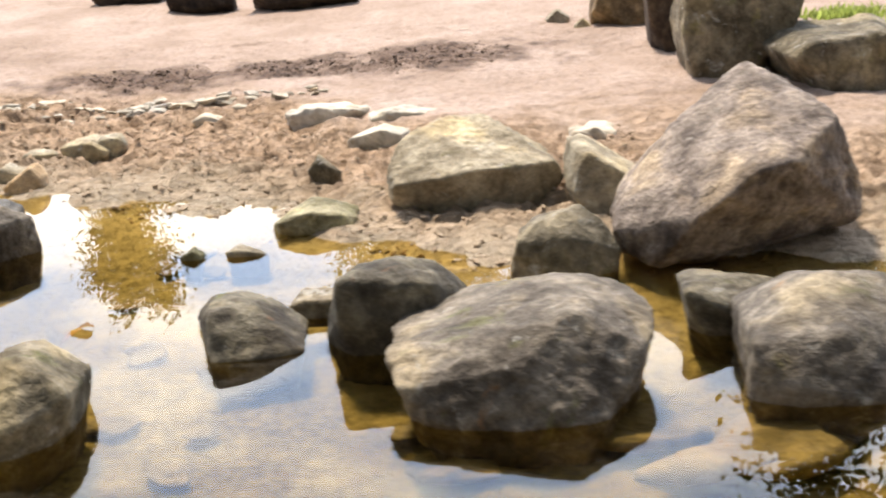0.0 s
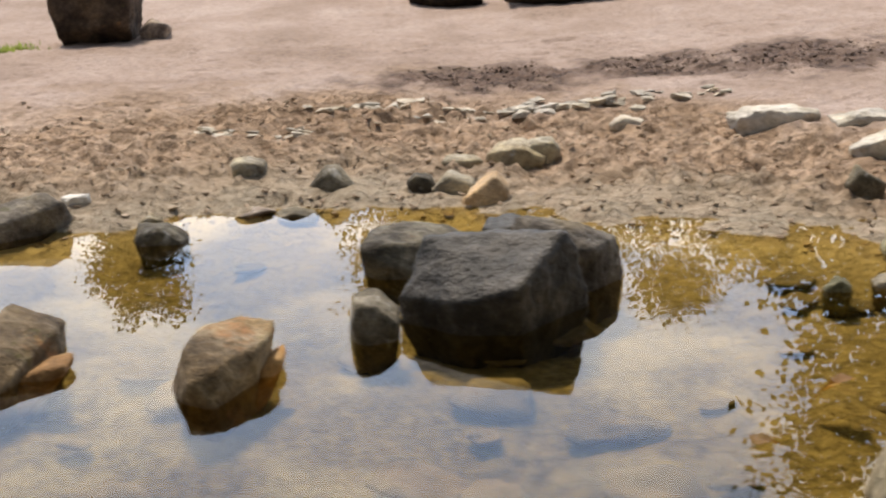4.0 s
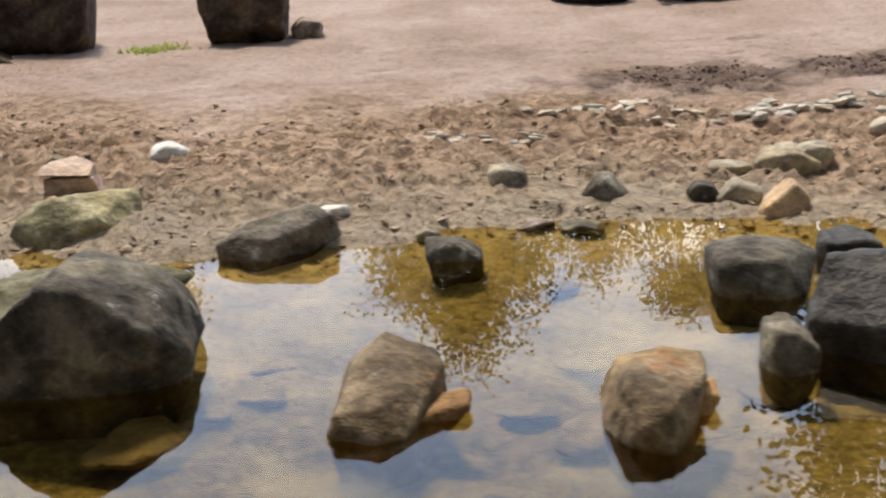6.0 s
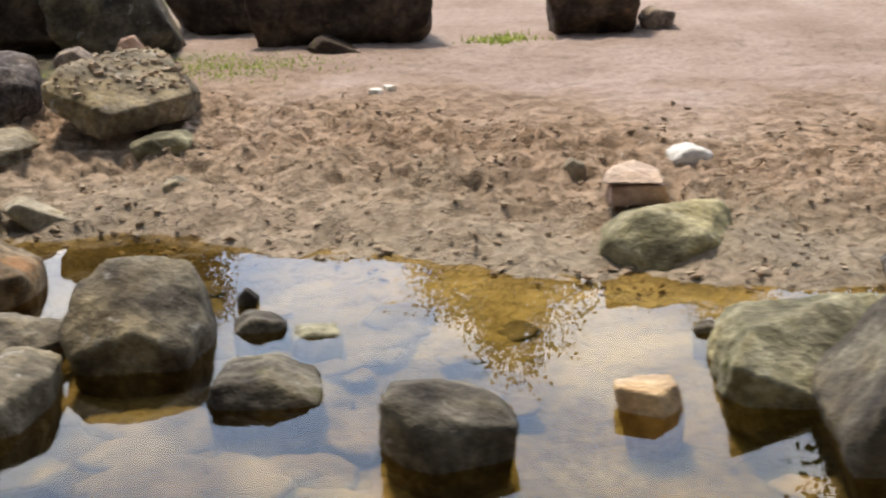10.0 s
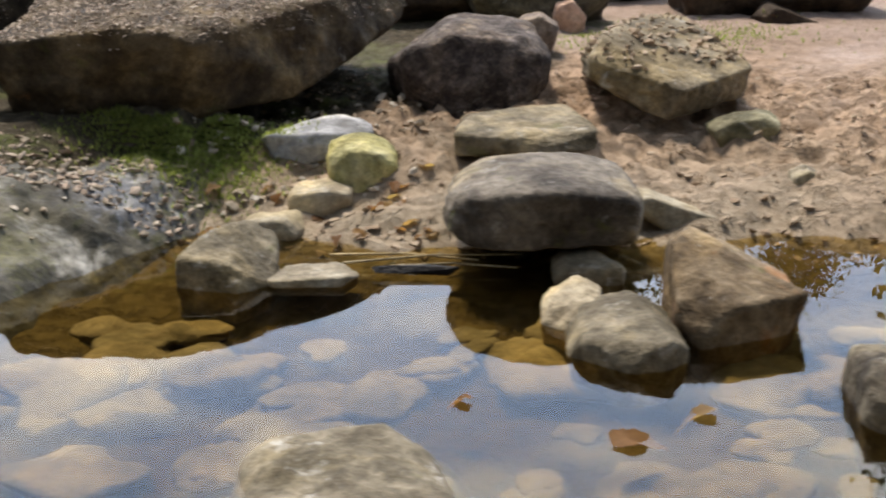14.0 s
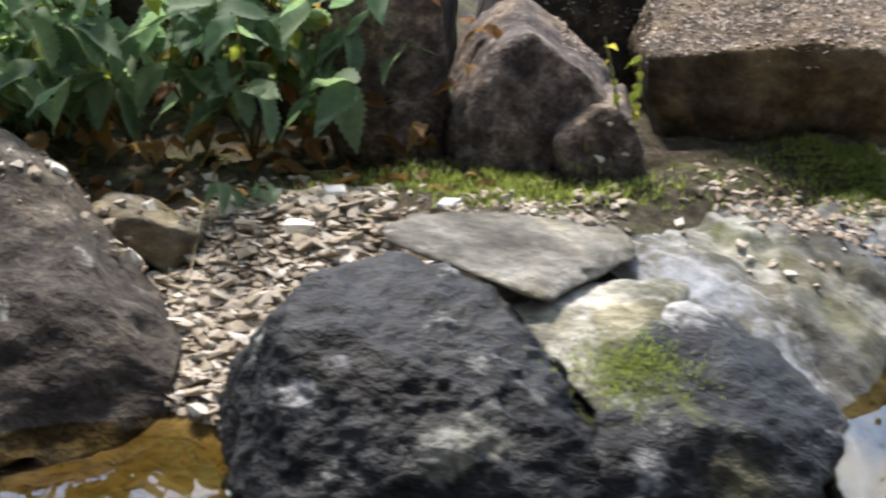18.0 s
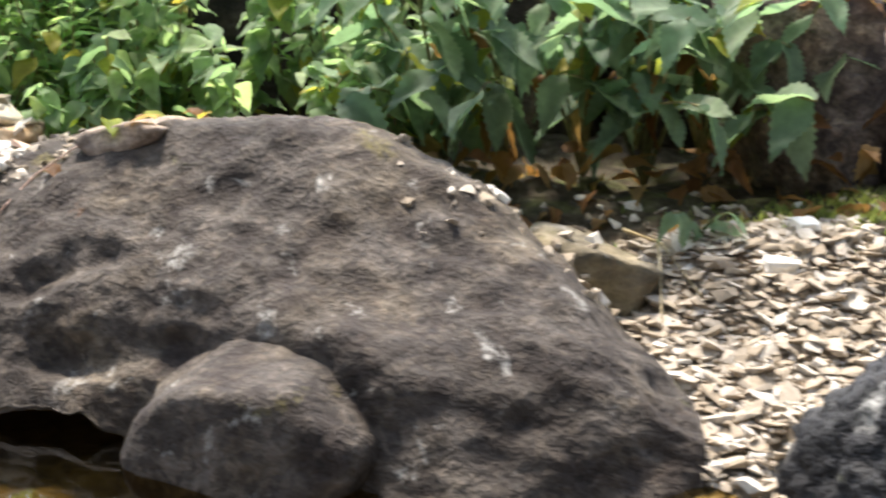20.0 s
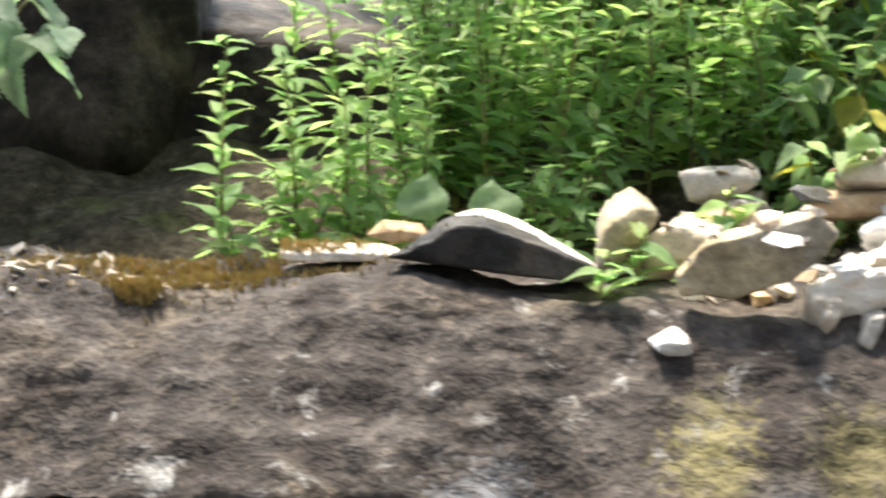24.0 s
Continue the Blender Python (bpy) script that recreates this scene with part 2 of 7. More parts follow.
STONE = {
    "dark": rock_material("dark_stone", (0.042, 0.036, 0.029), (0.097, 0.086, 0.067), (0.184, 0.167, 0.129), moss=0.26, lichen=0.24, yellow=0.08, rust=0.14),
    "black": rock_material("black_stone", (0.014, 0.014, 0.013), (0.032, 0.029, 0.026), (0.070, 0.063, 0.056), lichen=0.12, rough=0.6),
    "grey": rock_material("grey_stone", (0.079, 0.067, 0.045), (0.160, 0.137, 0.097), (0.252, 0.221, 0.165), moss=0.3, lichen=0.34, yellow=0.12, rust=0.12),
    "green": rock_material("mossy_stone", (0.11, 0.105, 0.062), (0.215, 0.20, 0.125), (0.34, 0.32, 0.22), moss=0.4, lichen=0.25),
    "purple": rock_material("purplish_stone", (0.111, 0.089, 0.078), (0.212, 0.174, 0.153), (0.323, 0.272, 0.238), moss=0.12, lichen=0.2, grain=1.4),
    "pumice": rock_material("pitted_stone", (0.047, 0.037, 0.034), (0.095, 0.076, 0.070), (0.183, 0.154, 0.142), lichen=0.2, grain=2.2, mottle=0.7, clasts=110.0),
    "rust": rock_material("rusty_stone", (0.082, 0.057, 0.032), (0.168, 0.122, 0.073), (0.275, 0.214, 0.141), moss=0.25, rust=0.4, lichen=0.15),
    "pale": rock_material("pale_stone", (0.204, 0.174, 0.127), (0.300, 0.264, 0.197), (0.383, 0.348, 0.276), moss=0.25, lichen=0.32, mottle=0.55),
    "white": rock_material("white_stone", (0.378, 0.348, 0.298), (0.505, 0.469, 0.410), (0.631, 0.600, 0.550), rust=0.05, mottle=0.3),
    # near-black base colour carries the deep shade of the hollow
    "shade": rock_material("shade_dark_rock", (0.016, 0.013, 0.010), (0.036, 0.029, 0.022), (0.08, 0.066, 0.052), moss=0.15),
    "slate": rock_material("dark_grey_stone", (0.067, 0.057, 0.048), (0.132, 0.115, 0.098), (0.224, 0.198, 0.167), moss=0.36, lichen=0.3, yellow=0.08, rust=0.08),
    "chalk": rock_material("chalk_stone", (0.62, 0.60, 0.56), (0.76, 0.74, 0.70), (0.86, 0.84, 0.81), mottle=0.2),
    "tan": rock_material("tan_stone", (0.357, 0.246, 0.145), (0.476, 0.348, 0.221), (0.578, 0.451, 0.315), rust=0.15, mottle=0.4),
    "blush": rock_material("pale_pink_stone", (0.40, 0.31, 0.26), (0.50, 0.40, 0.345), (0.60, 0.50, 0.44), mottle=0.3),
    "orange": rock_material("orange_stone", (0.20, 0.105, 0.04), (0.32, 0.18, 0.075), (0.44, 0.28, 0.14), rust=0.3, mottle=0.5),
    "pink": rock_material("pink_stone", (0.398, 0.255, 0.199), (0.552, 0.386, 0.315), (0.685, 0.519, 0.442), mottle=0.4),
    "slope": rock_material("weathered_slope", (0.053, 0.052, 0.041), (0.091, 0.088, 0.077), (0.146, 0.146, 0.144), moss=0.42, lichen=0.55, mottle=0.5, lichen_size=7.0, relief=0.7,
                           spots=(((-4.30, 1.95, 0.10), 0.08, (0.52, 0.54, 0.59)), ((-4.02, 2.20, 0.08), 0.09, (0.36, 0.38, 0.43)), ((-4.22, 1.86, 0.05), 0.06, (0.55, 0.57, 0.61)), ((-4.22, 2.08, 0.12), 0.08, (0.19, 0.19, 0.085)), ((-4.12, 2.0, 0.06), 0.07, (0.24, 0.235, 0.12)))),
    "blue": rock_material("blue_grey_stone", (0.006, 0.006, 0.009), (0.012, 0.013, 0.016), (0.027, 0.029, 0.034), moss=0.3, lichen=0.37, rough=0.68, mottle=0.7, lichen_size=9.0, relief=1.6,
                          spots=(((-4.683, 1.66, 0.089), 0.022, (0.62, 0.62, 0.64)), ((-4.653, 1.67, 0.112), 0.014, (0.5, 0.5, 0.52)), ((-4.339, 1.83, 0.12), 0.05, (0.6, 0.58, 0.55)), ((-4.563, 1.59, 0.076), 0.03, (0.42, 0.41, 0.36)), ((-4.535, 1.60, 0.08), 0.03, (0.36, 0.35, 0.28)), ((-4.397, 1.61, 0.051), 0.02, (0.6, 0.6, 0.6)), ((-4.38, 1.83, 0.117), 0.05, (0.55, 0.54, 0.5)), ((-4.312, 1.62, 0.035), 0.03, (0.24, 0.22, 0.12)), ((-4.407, 1.70, 0.075), 0.05, (0.12, 0.14, 0.04)))),
    "lichen": rock_material("lichen_stone", (0.078, 0.078, 0.055), (0.211, 0.207, 0.172), (0.390, 0.382, 0.351), moss=0.4, lichen=0.5, mottle=0.6, lichen_size=12.0, relief=1.2),
    "caved": rock_material("layered_grey_stone", (0.084, 0.081, 0.070), (0.145, 0.140, 0.125), (0.212, 0.207, 0.193), moss=0.2, lichen=0.25, mottle=0.6),
    "brown": rock_material("brown_conglomerate", (0.034, 0.027, 0.024), (0.059, 0.050, 0.044), (0.101, 0.088, 0.078), moss=0.12, lichen=0.3, rust=0.06, grain=1.5, mottle=0.45, yellow=0.1, relief=1.0, clasts=125.0,
                           spots=(((-5.77, 2.08, 0.05), 0.05, (0.27, 0.235, 0.085)), ((-5.76, 2.11, 0.08), 0.04, (0.25, 0.22, 0.09)), ((-5.65, 2.07, 0.065), 0.055, (0.25, 0.22, 0.09)), ((-5.72, 2.04, 0.03), 0.04, (0.12, 0.125, 0.14)), ((-5.93, 2.06, 0.035), 0.05, (0.38, 0.385, 0.39)))),
    "ball": rock_material("moss_covered_stone", (0.22, 0.205, 0.09), (0.36, 0.34, 0.16), (0.50, 0.47, 0.28), moss=0.3, lichen=0.1),
    "bluish": rock_material("bluish_white_stone", (0.20, 0.205, 0.215), (0.33, 0.34, 0.36), (0.50, 0.51, 0.54), moss=0.25, lichen=0.3, mottle=0.5),
    "bed": rock_material("bed_stone", (0.108, 0.089, 0.050), (0.167, 0.138, 0.086), (0.226, 0.190, 0.127), mottle=0.4),
    "wall": rock_material("dark_brown_rock", (0.022, 0.015, 0.011), (0.048, 0.034, 0.025), (0.095, 0.070, 0.052), moss=0.1, rust=0.2),
    "slab": rock_material("slab_stone", (0.030, 0.021, 0.014), (0.062, 0.045, 0.027), (0.123, 0.094, 0.059), moss=0.3, lichen=0.1, rust=0.12),
}

# ---- ground: sand bank, shallow pond bed, rocky rise at the far end ----
SHORE_X = (-60, -7.0, -5.86, -5.55, -5.3, -5.05, -4.82, -4.7, -4.43, -4.27, -4.2, -4.16, -4.0, -3.88, -3.6, -3.05, -2.91, -2.73, -2.53, -2.35, -2.13, -1.93, -1.67, -1.49, -1.3, -1.04, -0.9, -0.69, -0.53, -0.41, -0.24, -0.14, 0.0, 0.25, 0.45, 1.2, 60)
SHORE_Y = (2.75, 2.42, 2.25, 2.2, 2.1, 2.0, 1.84, 1.75, 1.7, 1.74, 1.86, 1.94, 2.18, 2.24, 2.13, 2.12, 2.02, 1.97, 1.86, 1.78, 1.75, 1.68, 1.75, 1.82, 1.84, 1.79, 1.68, 1.59, 1.53, 1.39, 1.24, 1.10, 1.06, 1.08, 0.95, 0.85, 1.2)


def ground_z(x, y):
    d = y - np.interp(x, SHORE_X, SHORE_Y)
    sand = np.where(d < 1, 0.07 * d, 0.07 + 0.04 * np.minimum(d - 1, 3.0))
    crest = np.interp(x, (-3.4, -2.8, -2.1, -1.4), (0.09, 0.08, 0.055, 0.05)) * (1 - np.exp(-np.maximum(d, 0) / 0.22)) + 0.035 * np.minimum(d, 4.0)
    west = smooth(-0.9, -1.4, x)
    sand = sand * (1 - west) + crest * west
    bank = 0.125 * smooth(0.0, 0.42, d) + 0.02 * np.maximum(d - 0.4, 0)
    left = smooth(-3.9, -4.2, x)
    dry = sand * (1 - left) + np.maximum(sand, bank) * left
    bed = -0.055 * (1 - np.exp(np.minimum(d, 0) * 3.0)) + 0.25 * np.minimum(d, 0) * left * np.exp(np.minimum(d, 0) * 6)
    near = smooth(-1.6, -2.4, y - 0.38 * (-x - 1))
    return np.where(d > 0, dry, bed) + 0.2 * near


def spread(lo, hi, a, b, step):
    mid = np.arange(a, b, step)
    left = a - np.geomspace(step * 1.5, a - lo, 34)[::-1]
    right = b + np.geomspace(step * 0.5, hi - b, 34)
    return np.concatenate([left, mid, right])


DIRT = ((-0.98, 2.85, 0.19), (-0.55, 2.88, 0.15), (-0.17, 2.83, 0.21))
gx, gy = spread(-60, 60, -6.3, 1.0, 0.0085), spread(-60, 60, 1.0, 3.4, 0.0075)
X, Y = [a.ravel() for a in np.meshgrid(gx, gy)]
D = Y - np.interp(X, SHORE_X, SHORE_Y)
P3 = np.stack([X, Y, np.zeros_like(X)], 1)
churn = smooth(0.05, 0.28, D) * smooth(0.95, 0.55, D + 0.15 * lattice(P3 * 2.0, 9)) * smooth(-4.2, -3.9, X)
Z = ground_z(X, Y)
Z += 0.008 * fbm(P3 * 3.0, 3, 5) * smooth(-0.1, 0.3, D)
Z += churn * (0.012 * fbm(P3 * 9.0, 2, 11) - 0.016 * np.abs(fbm(P3 * (22.0, 20.0, 1.0), 3, 12)) + 0.009 * fbm(P3 * (48.0, 42.0, 1.0), 2, 14) + 0.005)
Z += (1 - churn) * (0.0022 * fbm(P3 * 45.0, 3, 13) + 0.006 * np.abs(fbm(P3 * 11.0, 3, 23)) * smooth(0.5, 0.9, D))
Z += 0.02 * fbm(P3 * 7.0, 4, 15) * smooth(-4.0, -4.3, X) * smooth(0.02, 0.2, D)
Z += 0.013 * fbm(P3 * 11.0, 4, 29) * np.exp(-((D - 0.02) / 0.13) ** 2) * smooth(-4.0, -3.8, X)
Z += -0.012 * smooth(0.0, -0.2, D) * (0.5 + fbm(P3 * 6.0, 3, 17))
Z += 0.085 * np.exp(-((X + 3.97) / 0.11) ** 2 - ((Y - 2.44) / 0.10) ** 2) * (1 + 0.3 * fbm(P3 * 14.0, 3, 19))
for px, py, pr in DIRT:
    Z += 0.010 * np.abs(fbm(P3 * 30.0, 4, 21)) * smooth(1.2, 0.4, np.hypot((X - px) / 1.5, Y - py) / pr)
dirt = np.zeros_like(X)
for px, py, pr in DIRT:
    dirt = np.maximum(dirt, smooth(1.25, 0.3, np.hypot((X - px) / 1.6, Y - py) / pr + 0.5 * fbm(P3 * 14.0, 4, 25)))
afar = np.maximum(smooth(0.5, -1.0, Y), smooth(4.0, 6.0, Y))
soil_at = (1 - 0.9 * smooth(1.2, 0.6, np.hypot((X + 4.8) / 0.24, (Y - 1.98) / 0.24))) * smooth(0.0, 0.16, (-3.93 - X + np.minimum(0.9 * np.maximum(Y - 2.25, 0), 0.62) + 0.10 * fbm(P3 * 5.0, 4, 27) + 4.0 * fbm(P3 * 0.9, 4, 28) * afar) / (1 + 9.0 * afar))
nx, ny = len(gx), len(gy)
idx = np.arange(nx * ny).reshape(ny, nx)
quads = np.stack([idx[:-1, :-1], idx[:-1, 1:], idx[1:, 1:], idx[1:, :-1]], -1).reshape(-1, 4)
m, n, l, b = nodes_of("sandy_ground")
pos = n.new("ShaderNodeNewGeometry").outputs["Position"]
sep = n.new("ShaderNodeSeparateXYZ")
l.new(pos, sep.inputs[0])


def mask_of(key):
    node = n.new("ShaderNodeAttribute")
    node.attribute_name = key
    return node.outputs["Fac"]


broad = noise_node(n, l, pos, 3.0, 6.0, 0.6, 0.3)
fine = noise_node(n, l, pos, 55.0, 8.0, 0.72)
grit = noise_node(n, l, pos, 260.0, 4.0, 0.7)
sandc = ramp(n, l, broad, [(0.3, (0.315, 0.23, 0.18)), (0.5, (0.41, 0.308, 0.253)), (0.7, (0.49, 0.386, 0.335))])
sandc = mixed(n, l, 0.6, sandc, ramp(n, l, fine, [(0.3, (0.4, 0.38, 0.34)), (0.5, (1.0,)), (0.72, (1.25, 1.24, 1.2))]), "MULTIPLY")
sandc = mixed(n, l, 0.3, sandc, ramp(n, l, grit, [(0.35, (0.5,)), (0.55, (1.0,)), (0.7, (1.3,))]), "MULTIPLY")
crumb = ramp(n, l, noise_node(n, l, pos, 30.0, 6.0, 0.72, 0.4), [(0.485, (0.0,)), (0.57, (1.0,))])
shorey = math_node(n, l, "SUBTRACT", mask_of("rise"), 0.062)
brown = ramp(n, l, math_node(n, l, "ADD", math_node(n, l, "MULTIPLY", shorey, 14.0), math_node(n, l, "ADD", 0.5, math_node(n, l, "MULTIPLY", math_node(n, l, "SUBTRACT", broad, 0.5), 1.2)), True), [(0.35, (0.9,)), (0.75, (0.0,))])
sandc = mixed(n, l, brown, sandc, mixed(n, l, 0.85, sandc, (1.22, 1.12, 0.88), "MULTIPLY"))
sandc = mixed(n, l, math_node(n, l, "MULTIPLY", math_node(n, l, "MULTIPLY", crumb, brown), 0.65), sandc, (0.20, 0.135, 0.085))
damp = math_node(n, l, "ADD", mask_of("rise"), math_node(n, l, "MULTIPLY", math_node(n, l, "SUBTRACT", broad, 0.5), 0.05))
wet = ramp(n, l, math_node(n, l, "ADD", math_node(n, l, "MULTIPLY", damp, 10.0), 0.3, True), [(0.30, (1.0,)), (0.62, (0.0,))])
mud = ramp(n, l, fine, [(0.3, (0.27, 0.22, 0.15)), (0.7, (0.50, 0.44, 0.34))])
sandc = mixed(n, l, math_node(n, l, "MULTIPLY", wet, 0.75), sandc, mud)
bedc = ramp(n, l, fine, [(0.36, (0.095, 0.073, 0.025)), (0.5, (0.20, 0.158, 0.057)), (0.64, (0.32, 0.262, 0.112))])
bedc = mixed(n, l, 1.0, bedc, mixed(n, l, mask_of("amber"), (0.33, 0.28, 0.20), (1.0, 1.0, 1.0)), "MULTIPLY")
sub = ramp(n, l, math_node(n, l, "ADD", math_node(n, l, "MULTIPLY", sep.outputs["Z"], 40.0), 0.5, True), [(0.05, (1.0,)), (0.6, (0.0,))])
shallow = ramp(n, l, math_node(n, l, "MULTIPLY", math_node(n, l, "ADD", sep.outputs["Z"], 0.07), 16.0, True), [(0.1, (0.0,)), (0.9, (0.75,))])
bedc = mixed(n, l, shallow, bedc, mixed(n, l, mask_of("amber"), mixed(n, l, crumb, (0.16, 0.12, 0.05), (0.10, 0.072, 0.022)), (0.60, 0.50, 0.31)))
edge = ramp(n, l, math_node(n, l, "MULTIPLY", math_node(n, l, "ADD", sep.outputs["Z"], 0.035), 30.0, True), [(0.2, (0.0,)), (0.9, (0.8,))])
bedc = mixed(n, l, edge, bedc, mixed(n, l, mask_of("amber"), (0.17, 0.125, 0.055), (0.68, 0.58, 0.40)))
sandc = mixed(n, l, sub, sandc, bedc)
soil = ramp(n, l, fine, [(0.3, (0.025, 0.019, 0.011)), (0.48, (0.06, 0.048, 0.030)), (0.62, (0.115, 0.096, 0.066)), (0.75, (0.24, 0.21, 0.16))])
green = ramp(n, l, noise_node(n, l, pos, 8.0, 6.0, 0.7), [(0.52, (0.0,)), (0.66, (0.7,))])
soil = mixed(n, l, green, soil, ramp(n, l, grit, [(0.3, (0.05, 0.07, 0.012)), (0.7, (0.17, 0.2, 0.045))]))
inland = mask_of("soil")
above = math_node(n, l, "MULTIPLY", math_node(n, l, "ADD", sep.outputs["Z"], 0.0), 60.0, True)
sandc = mixed(n, l, math_node(n, l, "MULTIPLY", inland, above), sandc, soil)
grass = math_node(n, l, "MULTIPLY", ramp(n, l, noise_node(n, l, pos, 5.0, 6.0, 0.7), [(0.48, (0.0,)), (0.62, (0.7,))]),
                  math_node(n, l, "MULTIPLY", math_node(n, l, "ADD", math_node(n, l, "SUBTRACT", -2.85, sep.outputs["X"]), math_node(n, l, "MULTIPLY", math_node(n, l, "SUBTRACT", broad, 0.5), 1.6)), 2.0, True))
far = math_node(n, l, "MULTIPLY", math_node(n, l, "SUBTRACT", sep.outputs["Y"], 3.0), 4.0, True)
sandc = mixed(n, l, math_node(n, l, "MULTIPLY", grass, far), sandc, (0.16, 0.165, 0.07))
sandc = mixed(n, l, math_node(n, l, "MULTIPLY", mask_of("dirt"), 0.95), sandc, mixed(n, l, crumb, (0.17, 0.115, 0.09), (0.065, 0.043, 0.035)))
l.new(sandc, b.inputs["Base Color"])
b.inputs["Roughness"].default_value, b.inputs["Specular IOR Level"].default_value = 0.9, 0.2
bump(n, l, b, math_node(n, l, "SUBTRACT", math_node(n, l, "ADD", fine, math_node(n, l, "MULTIPLY", grit, 0.4)), math_node(n, l, "MULTIPLY", crumb, math_node(n, l, "MULTIPLY", brown, 0.9))), 0.8, 0.010)
GROUND = m
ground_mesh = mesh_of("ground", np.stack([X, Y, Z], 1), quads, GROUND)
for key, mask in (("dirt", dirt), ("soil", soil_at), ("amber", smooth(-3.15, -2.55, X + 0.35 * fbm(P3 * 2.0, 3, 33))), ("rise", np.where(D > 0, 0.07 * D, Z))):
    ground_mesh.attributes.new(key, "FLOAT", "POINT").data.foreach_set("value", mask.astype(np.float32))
ground = new("ground", ground_mesh)
tagged(ground, "pinkish sand bank running down into a shallow muddy pond", "ground", kind="structure")

# ---- water: one still sheet; gloss by Fresnel over clear amber-tinted water ----
m, n, l, b = nodes_of("pond_water")
n.remove(b)
pos = n.new("ShaderNodeNewGeometry").outputs["Position"]
clear, gloss, mixer, fres = n.new("ShaderNodeBsdfTransparent"), n.new("ShaderNodeBsdfGlossy"), n.new("ShaderNodeMixShader"), n.new("ShaderNodeFresnel")
clear.inputs["Color"].default_value = (0.90, 0.81, 0.54, 1)
gloss.inputs["Roughness"].default_value = 0.0
fres.inputs["IOR"].default_value = 1.33
rip = n.new("ShaderNodeBump")
rip.inputs["Strength"].default_value, rip.inputs["Distance"].default_value = 0.05, 0.004
l.new(noise_node(n, l, pos, 7.0, 1.0, 0.4), rip.inputs["Height"])
l.new(rip.outputs["Normal"], gloss.inputs["Normal"])
l.new(rip.outputs["Normal"], fres.inputs["Normal"])
l.new(fres.outputs["Fac"], mixer.inputs["Fac"])
l.new(clear.outputs[0], mixer.inputs[1])
l.new(gloss.outputs[0], mixer.inputs[2])
l.new(mixer.outputs[0], n["Material Output"].inputs["Surface"])
WATER = m
water = new("water", mesh_of("water", [(-40, -6.0, 0), (40, -6.0, 0), (40, 2.9, 0), (-40, 2.9, 0)], [(0, 1, 2, 3)], WATER, False))
tagged(water, "still clear pond water mirroring the sky", "water", kind="structure")

# ---- stones ----
FACE = radians(17)
AX_U, AX_V, AX_N = np.array([1, 0, 0.0]), np.array([0, math.sin(FACE), math.cos(FACE)]), np.array([0, -math.cos(FACE), math.sin(FACE)])
BALL = {}


def ball(level):
    if level not in BALL:
        bm = bmesh.new()
        bmesh.ops.create_icosphere(bm, subdivisions=level, radius=1)
        BALL[level] = (np.array([v.co for v in bm.verts]), [[v.index for v in f.verts] for f in bm.faces])
        bm.free()
    return BALL[level]


def hull_planes(points, alike=0.965):
    bm = bmesh.new()
    for p in points:
        bm.verts.new(p)
    bmesh.ops.convex_hull(bm, input=bm.verts)
    bm.normal_update()
    planes = []
    for f in sorted(bm.faces, key=lambda face: -face.calc_area()):
        nrm = np.array(f.normal)
        h = float(nrm @ np.array(f.verts[0].co))
        if f.calc_area() > 1e-9 and h > 1e-5 and all(nrm @ q < alike for q, _ in planes):
            planes.append((nrm, h))
    bm.free()
    return np.array([q for q, _ in planes]), np.array([h for _, h in planes])


SOLID = []


